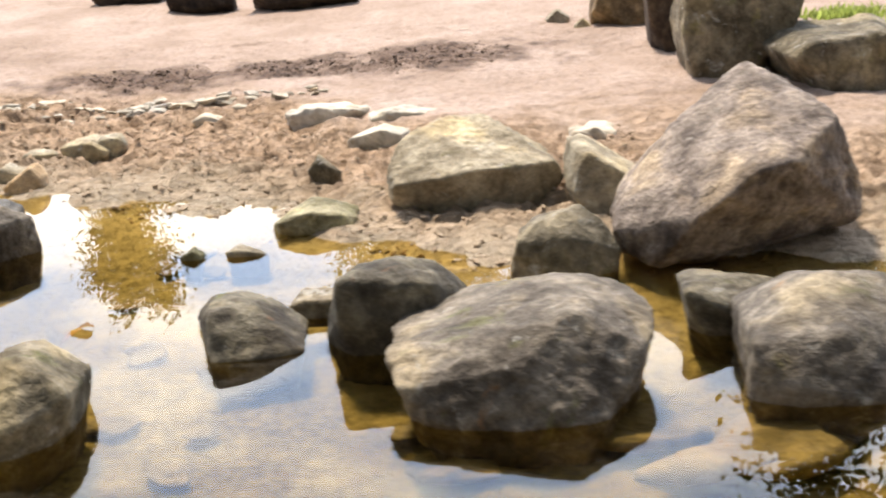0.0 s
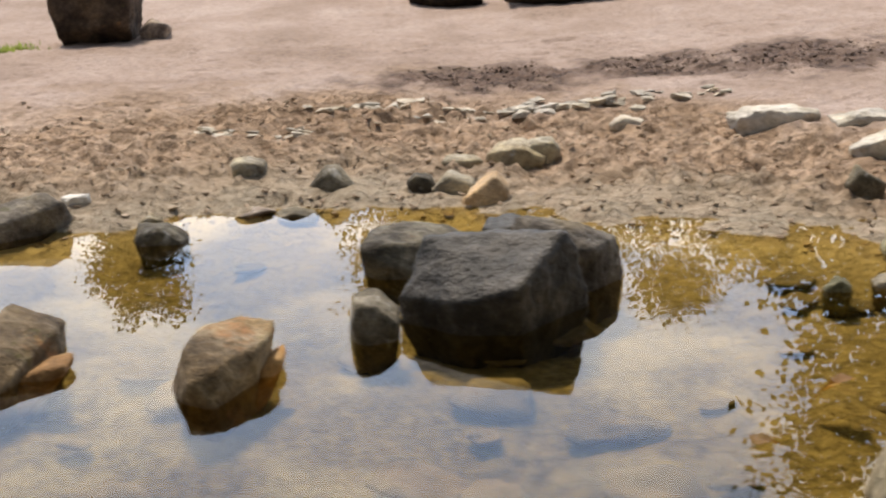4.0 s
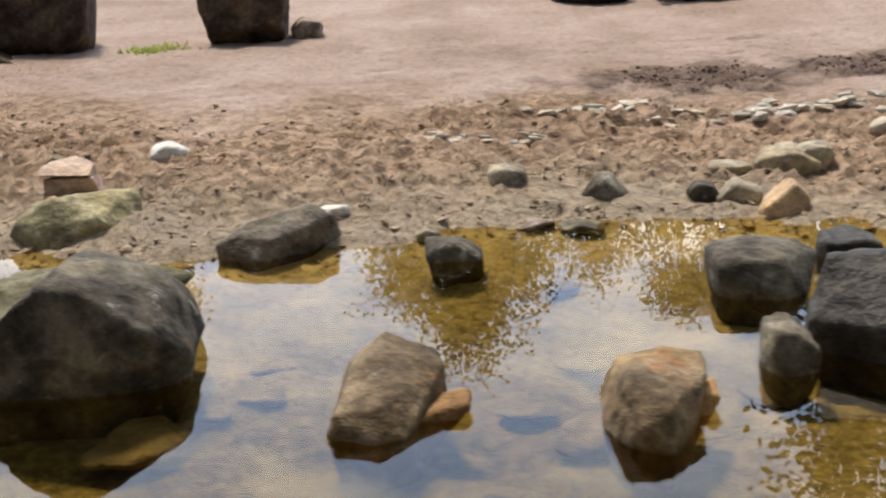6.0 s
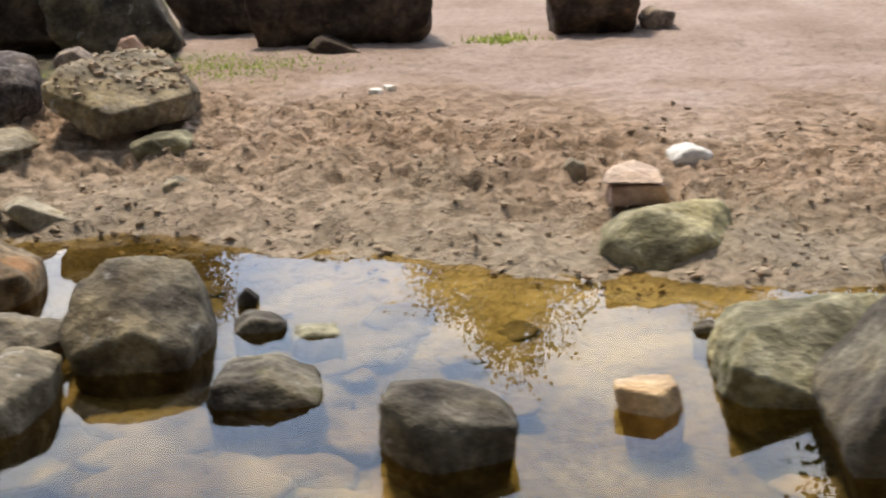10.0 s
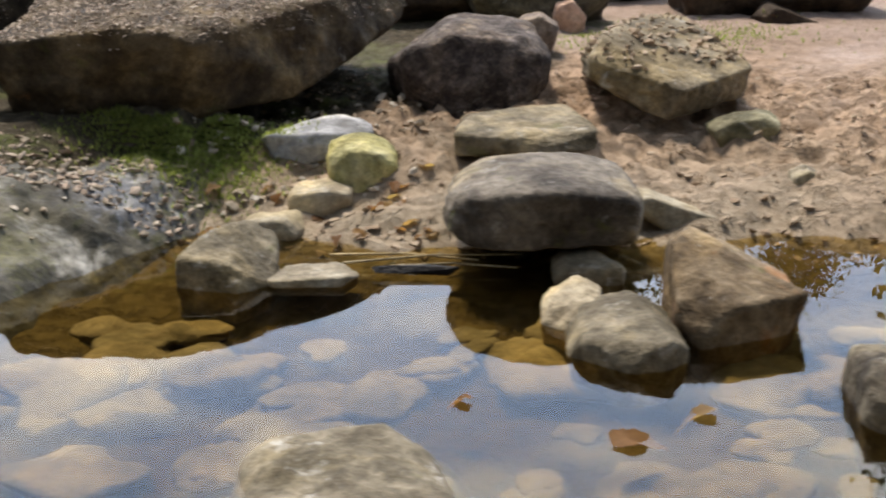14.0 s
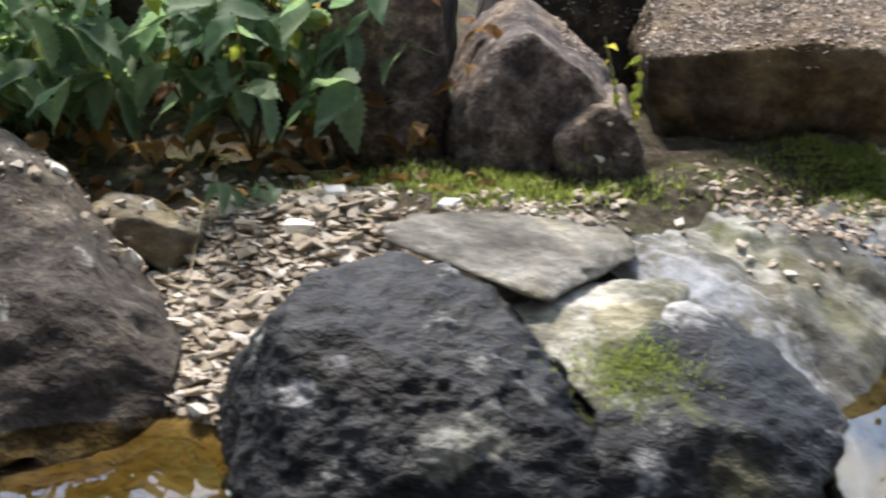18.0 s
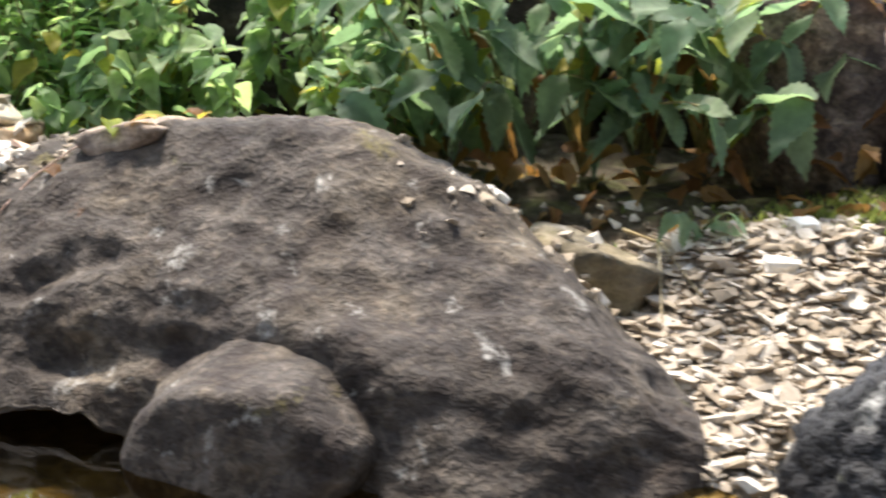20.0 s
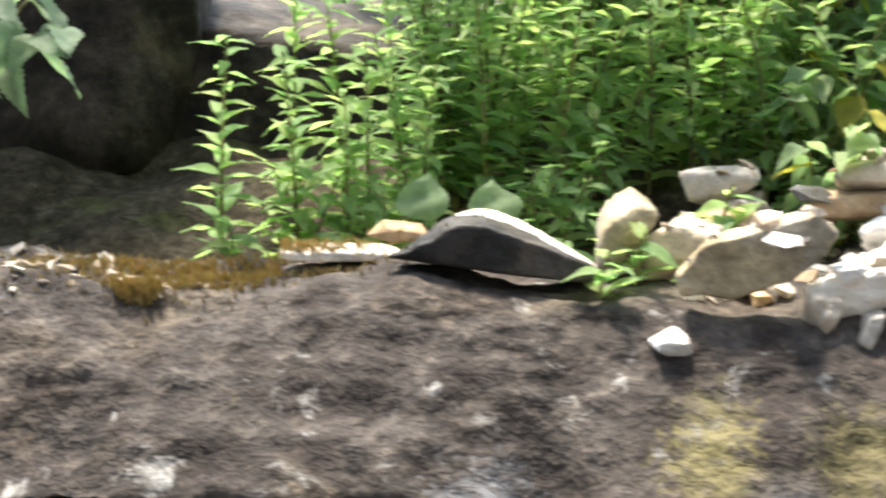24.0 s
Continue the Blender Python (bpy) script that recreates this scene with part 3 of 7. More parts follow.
def rock(label, at, depth, outline, look_of="grey", name="rock", level=0, sharp=40, rough=0.05, sink=0.05, ridge=(), front=0.86, back=0.95, seed=0, group="pond stones", flat=1.25, yaw=0.0, keep=True, chips=4, soft=0):
    """A stone from its upright outline (metres, facing the pond), its depth and a few ridge corners: planes of the hull, rounded and weathered."""
    o = np.array(outline)
    size = np.ptp(o, axis=0)
    vm, lean = (o[:, 1].max() + o[:, 1].min()) / 2, math.tan(FACE)
    depth = min(depth, 2.6 * size[1])
    pts = []
    for n_, taper in ((-0.42 * depth, back), (0.0, 1.0), (0.42 * depth, front)):
        if taper:
            for u, v in o:
                v2 = v - flat * lean * (n_ + 0.42 * depth) if v >= vm else v
                pts.append((u * taper, v2, n_))
    pts += list(ridge)
    q = np.array(pts)
    w = q[:, :1] * AX_U + q[:, 1:2] * AX_V + q[:, 2:] * AX_N
    w = w @ np.array(Matrix.Rotation(radians(yaw), 3, "Z")).T
    if sink:
        low = w[w[:, 2] < np.quantile(w[:, 2], 0.35)]
        w = np.concatenate([w, low * (0.93, 0.93, 1) - (0, 0, sink)])
    mid = (w.min(0) + w.max(0)) / 2
    w = w - mid
    nrm, h = hull_planes(w)
    rng = np.random.default_rng(seed + int(abs(at[0] * 1000)))
    cuts = rng.normal(size=(chips, 3)) * (1, 0.8, 0.6) + (0, -0.7, 0.3)
    cuts = cuts / np.linalg.norm(cuts, axis=1)[:, None]
    nrm, h = np.concatenate([nrm, cuts]), np.concatenate([h, (w @ cuts.T).max(0) * rng.uniform(0.88, 0.98, chips)])
    level = level or (5 if np.ptp(w[:, 0]) > 0.11 else 4)
    sharp = max(2.4 * sharp, soft)
    dirs, faces = ball(level)
    half = np.ptp(w, axis=0) / 2
    dirs = dirs * half
    dirs = dirs / np.linalg.norm(dirs, axis=1)[:, None]
    r = (np.maximum(dirs @ nrm.T, 0) / h) ** sharp
    r = r.sum(1) ** (-1.0 / sharp)
    v = dirs * r[:, None]
    big = float(half.max())
    s = seed + int(abs(at[0] * 1000)) + int(abs(at[1] * 777))
    lump = 0.9 * fbm(v / big * 1.3 + s, 3, 2) + 0.5 * fbm(v / big * 4.5 + s, 5, 3, 0.55) - 0.35 * np.abs(fbm(v / big * 3.0 + s, 3, 8))
    v = np.clip(v * (1 + rough * lump)[:, None], w.min(0) * 1.04, w.max(0) * 1.04)
    me = mesh_of(name, v, faces, STONE[look_of])
    ob = new(name, me)
    ob.location = Vector(at) + Vector(mid)
    tagged(ob, label, "rock", group)
    if keep:
        SOLID.append((v + np.array(ob.location), faces))
    return ob


def stone(label, at, depth, corners, look_of="grey", name="rock", sharp=130, rough=0.034, sink=0.09, seed=0, group="pond stones"):
    """A faceted stone from the corners of its visible planes: closed behind and below, edges worn round, faces weathered."""
    w = np.array(corners)
    low = w[:, 1].min()
    back = w * (0.88, 1, 0.8)
    back[:, 1] = np.maximum(back[:, 1], low + depth)
    w = np.concatenate([w, back])
    if sink:
        foot = w[w[:, 2] < 0.02] * (0.78, 0.85, 0) - (0, 0, sink)
        w = np.concatenate([w, foot])
    mid = (w.min(0) + w.max(0)) / 2
    w = w - mid
    nrm, h = hull_planes(w, 0.988)
    half = np.ptp(w, axis=0) / 2
    big = float(half.max())
    dirs, faces = ball(6 if big > 0.15 else 5)
    dirs = dirs * half
    dirs = dirs / np.linalg.norm(dirs, axis=1)[:, None]
    r = ((np.maximum(dirs @ nrm.T, 0) / h) ** sharp).sum(1) ** (-1.0 / sharp)
    v = dirs * (r * 1.012)[:, None]
    s = seed + int(abs(at[0] * 1000)) + int(abs(at[1] * 777))
    q = v / big
    lump = 0.7 * fbm(q * 1.6 + s, 3, 2) + 0.55 * fbm(q * 5.5 + s, 4, 3, 0.55) - 0.45 * np.abs(fbm(q * 3.4 + s, 4, 8)) + 0.30 * fbm(q * 17.0 + s, 3, 5) - 0.3 * np.abs(fbm(q * 9.0 + s, 3, 6))
    v = v * (1 + rough * lump)[:, None]
    ob = new(name, mesh_of(name, v, faces, STONE[look_of]))
    ob.location = Vector(at) + Vector(mid)
    tagged(ob, label, "rock", group)
    SOLID.append((v + np.array(ob.location), faces))
    return ob


stone("large purplish-grey boulder tilted on smaller stones by the bank", (0.388, 1.090, 0), 0.36,
      [(-0.143, -0.140, 0.010), (-0.082, -0.175, 0.092), (-0.002, -0.180, 0.158), (0.067, -0.150, 0.165), (0.155, -0.040, 0.209), (-0.205, -0.070, 0.054), (-0.175, -0.010, 0.108), (-0.097, 0.060, 0.187), (0.037, 0.160, 0.278), (0.111, 0.130, 0.244), (0.204, -0.010, 0.087), (0.193, -0.030, 0.038), (0.146, -0.030, 0.022), (-0.068, -0.070, -0.014), (-0.192, -0.060, 0.009)], "purple", name="boulder", sink=0)
rock("rounded grey boulder with flat facets on the sand", (0.844, 2.214, 0.146), 0.300,
     [(-0.183, 0.060), (-0.128, 0.094), (0.004, 0.105), (0.093, 0.091), (0.183, 0.025), (0.176, -0.094), (0.082, -0.089), (-0.048, -0.105), (-0.137, -0.049)], "grey", name='boulder')
rock("upright grey boulder standing on the sand", (0.615, 2.427, 0.219), 0.300,
     [(-0.144, 0.036), (-0.129, 0.170), (0.148, 0.153), (0.141, 0.026), (0.070, -0.111), (-0.022, -0.147), (-0.128, -0.170), (-0.148, -0.041)], "grey", name='boulder', sharp=20, front=1.0, back=0.95, chips=3, flat=0.6)
rock("narrow upright brown stone slab", (0.492, 2.810, 0.213), 0.200,
     [(-0.057, 0.014), (-0.047, -0.080), (0.011, -0.138), (0.057, 0.132), (-0.050, 0.138)], "wall", name='boulder', front=1.0, back=0.95, chips=3, flat=0.6)
rock("reddish brown boulder at the back of the sand", (0.407, 3.260, 0.177), 0.250,
     [(-0.085, 0.031), (-0.089, -0.038), (-0.014, -0.073), (0.072, -0.082), (0.089, 0.073), (-0.057, 0.082)], "rust", name='boulder', front=1.0, back=0.95, chips=3, flat=0.6)
rock("small grey stone on the sand", (0.220, 3.311, 0.142), 0.053,
     [(-0.038, 0.000), (-0.001, 0.030), (0.038, 0.005), (0.022, -0.030), (-0.030, -0.025)], "pale")
rock("small pale stone on the sand", (0.288, 3.171, 0.131), 0.038,
     [(-0.027, -0.004), (-0.000, 0.023), (0.027, 0.001), (0.014, -0.023), (-0.023, -0.020)], "pale")
rock("dark brown boulder at the back of the sand", (-1.424, 4.661, 0.203), 0.212,
     [(-0.150, -0.035), (-0.134, 0.056), (0.061, 0.066), (0.150, -0.007), (0.124, -0.063), (-0.082, -0.066)], "wall", name='boulder', front=1.0, back=0.95, chips=3, flat=0.6)
rock("dark brown boulder at the back of the sand", (-1.069, 4.322, 0.195), 0.183,
     [(-0.129, -0.039), (-0.103, 0.068), (0.114, 0.076), (0.129, -0.065), (-0.044, -0.076)], "wall", name='boulder', front=1.0, back=0.95, chips=3, flat=0.6)
rock("long dark brown boulder at the back of the sand", (-0.671, 4.216, 0.195), 0.286,
     [(-0.205, -0.025), (-0.189, 0.079), (0.180, 0.078), (0.205, -0.050), (-0.081, -0.079)], "wall", name='boulder', front=1.0, back=0.95, chips=3, flat=0.6)
stone("big pale tan boulder at the pond edge", (-0.034, 1.475, 0), 0.28,
      [(-0.160, -0.085, 0.033), (-0.130, -0.085, 0.020), (-0.057, -0.095, 0.021), (-0.004, -0.085, 0.027), (0.057, -0.095, 0.010), (0.136, -0.075, 0.025), (-0.164, -0.055, 0.086), (-0.128, 0.025, 0.132), (-0.063, 0.085, 0.153), (0.024, 0.105, 0.148), (0.106, 0.005, 0.107), (0.163, -0.075, 0.056), (0.148, -0.095, 0.093), (0.035, -0.140, 0.093), (-0.042, -0.140, 0.083), (-0.146, -0.120, 0.067)], "pale", name="boulder")
rock("pale tan stone leaning beside a boulder", (0.198, 1.379, 0.071), 0.150,
     [(-0.070, 0.008), (-0.052, 0.076), (-0.014, 0.064), (0.070, 0.011), (0.046, -0.076), (-0.040, -0.062)], "pale")
stone("greyish tan stone half in the mud", (0.105, 0.990, 0), 0.16,
      [(-0.087, -0.032, 0.000), (-0.049, -0.064, 0.000), (-0.006, -0.080, 0.000), (0.080, -0.025, 0.000), (-0.078, -0.050, 0.061), (-0.039, -0.020, 0.089), (0.026, 0.020, 0.099), (0.064, 0.010, 0.069), (0.086, -0.020, 0.030), (0.006, -0.060, 0.068)], "grey")
stone("grey stone in the shade under a boulder", (0.321, 0.697, 0), 0.14,
      [(-0.065, 0.022, 0.000), (-0.030, -0.029, 0.000), (0.008, -0.070, 0.000), (0.064, -0.056, 0.000), (-0.080, -0.060, 0.064), (-0.059, -0.030, 0.068), (0.000, 0.010, 0.061), (0.058, 0.030, 0.050), (0.080, 0.030, 0.029), (-0.021, -0.070, 0.041)], "dark")
stone("grey stone with a flat side standing in the water", (0.412, 0.501, 0), 0.27,
      [(-0.124, -0.102, 0.000), (-0.104, -0.120, 0.000), (-0.058, -0.133, 0.000), (0.024, -0.135, 0.000), (-0.119, -0.095, 0.066), (-0.079, -0.045, 0.082), (-0.040, 0.015, 0.105), (0.011, 0.055, 0.105), (0.079, 0.075, 0.092), (0.125, 0.055, 0.069), (0.095, -0.075, -0.002), (-0.011, -0.095, 0.074), (-0.088, -0.135, 0.030)], "slate")
stone("dark rounded stone standing in the pond", (-0.138, 0.693, 0), 0.15,
      [(-0.075, -0.046, 0.000), (-0.037, -0.065, 0.000), (0.005, -0.063, 0.000), (0.068, 0.008, 0.000), (-0.076, -0.070, 0.105), (-0.077, -0.075, 0.059), (-0.105, -0.003, 0.004), (-0.093, 0.047, 0.072), (-0.058, -0.035, 0.109), (-0.009, -0.005, 0.118), (0.050, 0.025, 0.102), (0.087, 0.025, 0.068), (0.105, 0.015, 0.033), (0.049, -0.070, 0.098), (0.051, -0.075, 0.049)], "dark")
stone("large grey stone with mossy side in the pond", (0.023, 0.506, 0), 0.34,
      [(-0.131, -0.117, 0.000), (-0.087, -0.157, 0.000), (-0.022, -0.170, 0.000), (0.042, -0.167, 0.000), (0.098, -0.155, 0.000), (0.139, -0.057, 0.000), (-0.150, -0.135, 0.045), (-0.170, -0.060, 0.061), (-0.099, -0.010, 0.069), (-0.013, 0.040, 0.101), (0.054, 0.080, 0.108), (0.099, 0.100, 0.102), (0.148, 0.090, 0.086), (0.170, 0.030, 0.072), (0.149, -0.070, 0.059), (0.058, -0.080, 0.109), (-0.005, -0.140, 0.064)], "slate", name="boulder")
stone("dark pointed stone half under water", (-0.356, 0.711, 0), 0.17,
      [(-0.039, -0.083, 0.000), (0.006, -0.085, 0.000), (0.058, -0.074, 0.000), (0.086, -0.062, 0.000), (-0.086, 0.089, 0.008), (-0.084, 0.089, 0.018), (-0.059, 0.069, 0.052), (-0.046, -0.045, 0.050), (-0.022, -0.025, 0.058), (0.014, -0.005, 0.054), (-0.016, 0.065, 0.059), (0.053, 0.005, 0.020), (0.023, 0.035, 0.045)], "dark")
rock("low flat grey stone at the water's surface", (-0.267, 0.833, 0.014), 0.070,
     [(-0.048, -0.005), (-0.027, 0.025), (0.039, 0.024), (0.048, -0.025), (-0.030, -0.024)], "grey", sink=0.012)
stone("grey-brown blocky stone in the water", (-0.596, 0.412, 0), 0.20,
      [(-0.087, -0.068, 0.000), (-0.029, -0.100, 0.000), (0.005, -0.095, 0.000), (0.038, -0.037, 0.000), (0.064, 0.048, 0.000), (0.070, 0.082, 0.000), (-0.074, -0.080, 0.043), (-0.035, -0.030, 0.086), (0.003, 0.010, 0.104), (0.038, 0.020, 0.096), (0.059, -0.010, 0.074), (0.088, -0.050, 0.057), (0.037, -0.095, 0.038), (0.044, -0.040, 0.092)], "grey")
rock("small pyramid-shaped grey stone in shallow water", (-0.431, 1.189, 0.008), 0.051,
     [(-0.037, -0.006), (-0.013, 0.014), (0.037, -0.010), (-0.000, -0.014)], "grey", sharp=24)
rock("small greenish stone in shallow water", (-0.523, 1.174, 0.009), 0.029,
     [(-0.021, -0.006), (0.003, 0.013), (0.021, 0.001), (0.011, -0.013)], "green")
rock("low mossy tan stone at the water's edge", (-0.323, 1.351, 0.029), 0.120,
     [(-0.081, -0.021), (-0.055, 0.012), (-0.015, 0.034), (0.043, 0.027), (0.081, 0.005), (0.061, -0.013), (-0.008, -0.034), (-0.047, -0.030)], "green")
rock("small grey triangular stone on the mud", (-0.345, 1.670, 0.051), 0.049,
     [(-0.035, -0.013), (-0.012, 0.026), (0.035, -0.017), (0.002, -0.026)], "grey")
rock("flat white stone slab on the sand", (-0.390, 2.191, 0.078), 0.080,
     [(-0.096, 0.005), (-0.057, 0.019), (0.046, 0.016), (0.096, -0.005), (0.044, -0.019), (-0.084, -0.012)], "white", rough=0.16)
rock("flat white stone slab on the sand", (-0.199, 2.134, 0.075), 0.069,
     [(-0.082, 0.001), (-0.018, 0.015), (0.082, 0.003), (0.056, -0.015), (-0.045, -0.011)], "white", rough=0.16)
rock("pale pinkish-white flat stone", (-0.246, 1.883, 0.070), 0.070,
     [(-0.068, -0.013), (-0.038, 0.007), (0.010, 0.026), (0.068, 0.008), (0.055, -0.015), (-0.039, -0.026)], "white")
rock("flat white stone beside a boulder", (0.214, 1.843, 0.060), 0.080,
     [(-0.049, 0.004), (0.009, 0.020), (0.049, 0.003), (0.030, -0.020), (-0.038, -0.013)], "white", rough=0.16)
rock("rough lump of pale dried mud", (-0.936, 2.077, 0.044), 0.089,
     [(-0.063, -0.010), (-0.049, 0.021), (0.014, 0.030), (0.063, 0.002), (0.037, -0.028), (-0.039, -0.030)], "pale")
rock("small dark stone in a cluster", (-1.127, 1.908, 0.028), 0.041,
     [(-0.029, -0.006), (-0.012, 0.020), (0.020, 0.013), (0.029, -0.014), (-0.003, -0.020)], "dark")
rock("small pale stone in a cluster", (-1.067, 1.887, 0.027), 0.059,
     [(-0.043, -0.014), (-0.004, 0.026), (0.043, 0.008), (0.031, -0.023), (-0.012, -0.026)], "pale")
rock("smooth tan stone leaning at the shore", (-1.005, 1.813, 0.030), 0.064,
     [(-0.046, -0.023), (-0.024, 0.007), (0.018, 0.036), (0.043, 0.014), (0.046, -0.017), (0.004, -0.036)], "tan")
rock("flat pale stone in a cluster", (-1.047, 2.071, 0.031), 0.059,
     [(-0.043, -0.003), (-0.030, 0.014), (0.026, 0.011), (0.043, -0.005), (-0.009, -0.014)], "pale")
rock("rough lump of pale dried mud", (-0.886, 2.082, 0.047), 0.055,
     [(-0.040, -0.006), (-0.021, 0.022), (0.024, 0.025), (0.040, -0.004), (0.010, -0.025)], "pale")
rock("pointed grey stone with a sand-coloured flank", (-1.299, 1.920, 0.037), 0.065,
     [(-0.047, -0.019), (-0.013, 0.028), (0.014, 0.030), (0.039, -0.007), (0.047, -0.029), (-0.005, -0.030)], "grey", sharp=80, chips=0, rough=0.02, ridge=[(-0.002, 0.010, 0.026), (0.002, -0.029, 0.033), (0.029, -0.024, 0.021)], front=0.0)
rock("rounded pale stone on the shore", (-1.468, 1.997, 0.051), 0.054,
     [(-0.038, 0.018), (-0.011, 0.024), (0.038, 0.015), (0.032, -0.013), (0.004, -0.024), (-0.034, -0.004)], "pale")
rock("flat grey stone at the water's edge", (-1.355, 1.788, 0.006), 0.057,
     [(-0.041, 0.003), (-0.005, 0.012), (0.041, -0.000), (0.005, -0.012)], "grey", sink=0.012)
rock("flat pinkish stone at the water's edge", (-1.436, 1.808, 0.005), 0.053,
     [(-0.039, 0.002), (0.003, 0.010), (0.039, -0.002), (-0.008, -0.010)], "purple", sink=0.012)
rock("small white stone beside a slab", (-0.689, 2.262, 0.060), 0.050,
     [(-0.039, -0.006), (-0.008, 0.019), (0.039, 0.007), (0.014, -0.019)], "white")
stone("black blocky stone with a flat side in the pond", (-1.013, 1.090, 0), 0.15,
      [(-0.131, 0.020, 0.000), (-0.048, -0.032, 0.000), (0.040, -0.045, 0.000), (0.130, 0.059, 0.000), (-0.131, 0.010, 0.042), (0.031, -0.075, 0.068), (-0.052, -0.060, 0.049), (0.104, 0.025, 0.122), (-0.091, 0.070, 0.112), (-0.003, 0.100, 0.100), (0.056, 0.090, 0.109), (0.121, 0.045, 0.077)], "black", name="boulder")
stone("dark stone against a black block", (-1.129, 1.399, 0), 0.17,
      [(-0.081, -0.026, 0.000), (-0.038, -0.069, 0.000), (0.009, -0.085, 0.000), (-0.085, -0.070, 0.048), (-0.071, -0.025, 0.056), (-0.019, 0.035, 0.064), (0.052, 0.055, 0.051), (0.086, 0.045, 0.034), (0.046, -0.055, 0.002), (0.006, -0.055, 0.052)], "dark")
rock("dark stone behind a black block", (-0.974, 1.527, 0.029), 0.080,
     [(-0.049, -0.009), (-0.038, 0.014), (0.017, 0.020), (0.049, 0.005), (0.043, -0.013), (-0.003, -0.020)], "black")
stone("mossy green stone against a black block", (-0.901, 1.255, 0), 0.11,
      [(0.086, 0.026, 0.000), (0.041, -0.027, 0.000), (-0.043, -0.053, 0.000), (-0.076, 0.005, 0.112), (0.002, 0.015, 0.096), (0.073, 0.025, 0.067), (0.084, 0.025, 0.024), (0.036, -0.045, 0.067), (-0.044, -0.055, 0.062), (-0.087, -0.035, 0.074)], "slate")
rock("grey stone half under water", (-1.178, 1.054, 0.028), 0.070,
     [(-0.034, -0.010), (-0.028, 0.038), (0.005, 0.036), (0.034, 0.009), (0.025, -0.021), (-0.005, -0.038), (-0.027, -0.026)], "grey")
stone("mottled brown stone with an orange edge under water", (-1.663, 0.978, 0), 0.22,
      [(-0.066, -0.082, 0.000), (-0.013, -0.110, 0.000), (0.022, -0.097, 0.000), (0.046, -0.007, 0.000), (0.065, 0.066, 0.000), (-0.059, -0.080, 0.024), (-0.043, -0.010, 0.044), (-0.003, 0.080, 0.069), (0.040, 0.070, 0.049), (0.065, 0.030, 0.039), (-0.008, -0.080, 0.032)], "rust")
rock("orange-brown flat stone under the water's surface", (-1.610, 0.954, -0.006), 0.060,
     [(-0.038, 0.016), (0.005, 0.031), (0.041, 0.033), (0.044, 0.026), (-0.007, -0.007), (-0.044, -0.033)], "orange", sink=0.03)
rock("orange-brown flat stone under the water's surface", (-1.318, 0.933, -0.004), 0.060,
     [(-0.019, 0.009), (0.024, 0.041), (0.032, 0.032), (0.004, -0.006), (-0.032, -0.041)], "orange", sink=0.03)
stone("mottled brown stone lying in the water", (-1.363, 0.900, 0), 0.19,
      [(-0.062, -0.012, 0.000), (-0.042, -0.064, 0.000), (0.003, -0.095, 0.000), (0.023, -0.055, 0.000), (0.045, 0.053, 0.000), (-0.040, -0.035, 0.058), (-0.020, 0.025, 0.064), (0.020, 0.065, 0.064), (0.062, 0.075, 0.057), (0.054, 0.005, 0.046), (-0.027, -0.085, 0.031), (0.005, -0.065, 0.039)], "rust")
stone("long mossy grey stone at the water's edge", (-1.860, 1.702, 0), 0.12,
      [(-0.097, -0.017, 0.000), (-0.035, -0.060, 0.000), (0.032, 0.016, 0.000), (0.099, 0.093, 0.000), (-0.100, -0.030, 0.025), (-0.046, 0.010, 0.053), (0.053, 0.050, 0.071), (0.093, 0.040, 0.051), (-0.003, -0.040, 0.035)], "slate")
rock("small dark wet stone in the shallows", (-1.576, 1.626, 0.016), 0.060,
     [(-0.047, 0.004), (-0.037, 0.021), (0.006, 0.023), (0.043, 0.000), (0.047, -0.021), (-0.031, -0.023)], "dark")
rock("small grey stone in the shallows", (-1.617, 1.747, 0.010), 0.029,
     [(-0.021, -0.003), (-0.002, 0.014), (0.021, 0.004), (0.015, -0.014), (-0.012, -0.014)], "grey")
rock("white oval pebble on the sand", (-2.130, 2.245, 0.083), 0.057,
     [(-0.041, 0.001), (-0.025, 0.016), (0.001, 0.022), (0.041, -0.006), (0.014, -0.022), (-0.027, -0.017)], "chalk", sharp=8)
stone("pinkish stone with a pale flat top on the sand", (-2.257, 2.000, 0), 0.10,
      [(-0.049, -0.050, 0.062), (0.049, -0.030, 0.059), (-0.046, -0.050, 0.092), (0.039, -0.040, 0.089), (-0.027, 0.010, 0.090), (0.031, 0.020, 0.087)], "pink", sink=0.02)
stone("thin pale slab on a pinkish stone", (-2.268, 1.990, 0), 0.10,
      [(-0.046, -0.050, 0.100), (0.046, -0.040, 0.094), (-0.029, 0.000, 0.116), (0.009, 0.040, 0.117), (0.046, 0.020, 0.105), (-0.042, -0.020, 0.110)], "blush", sink=0)
rock("small pale stone on the sand", (-2.342, 2.181, 0.081), 0.033,
     [(-0.024, -0.008), (0.002, 0.018), (0.024, 0.006), (0.016, -0.016), (-0.014, -0.018)], "pale")
stone("smooth mossy green stone at the shore", (-2.232, 1.866, 0), 0.16,
      [(-0.111, -0.036, 0.000), (-0.020, -0.080, 0.000), (0.033, -0.060, 0.000), (0.102, -0.009, 0.000), (-0.097, -0.040, 0.041), (-0.066, 0.010, 0.066), (0.014, 0.050, 0.073), (0.099, 0.070, 0.070), (0.111, 0.040, 0.032), (0.042, -0.060, 0.047), (-0.024, -0.010, 0.077)], "green")
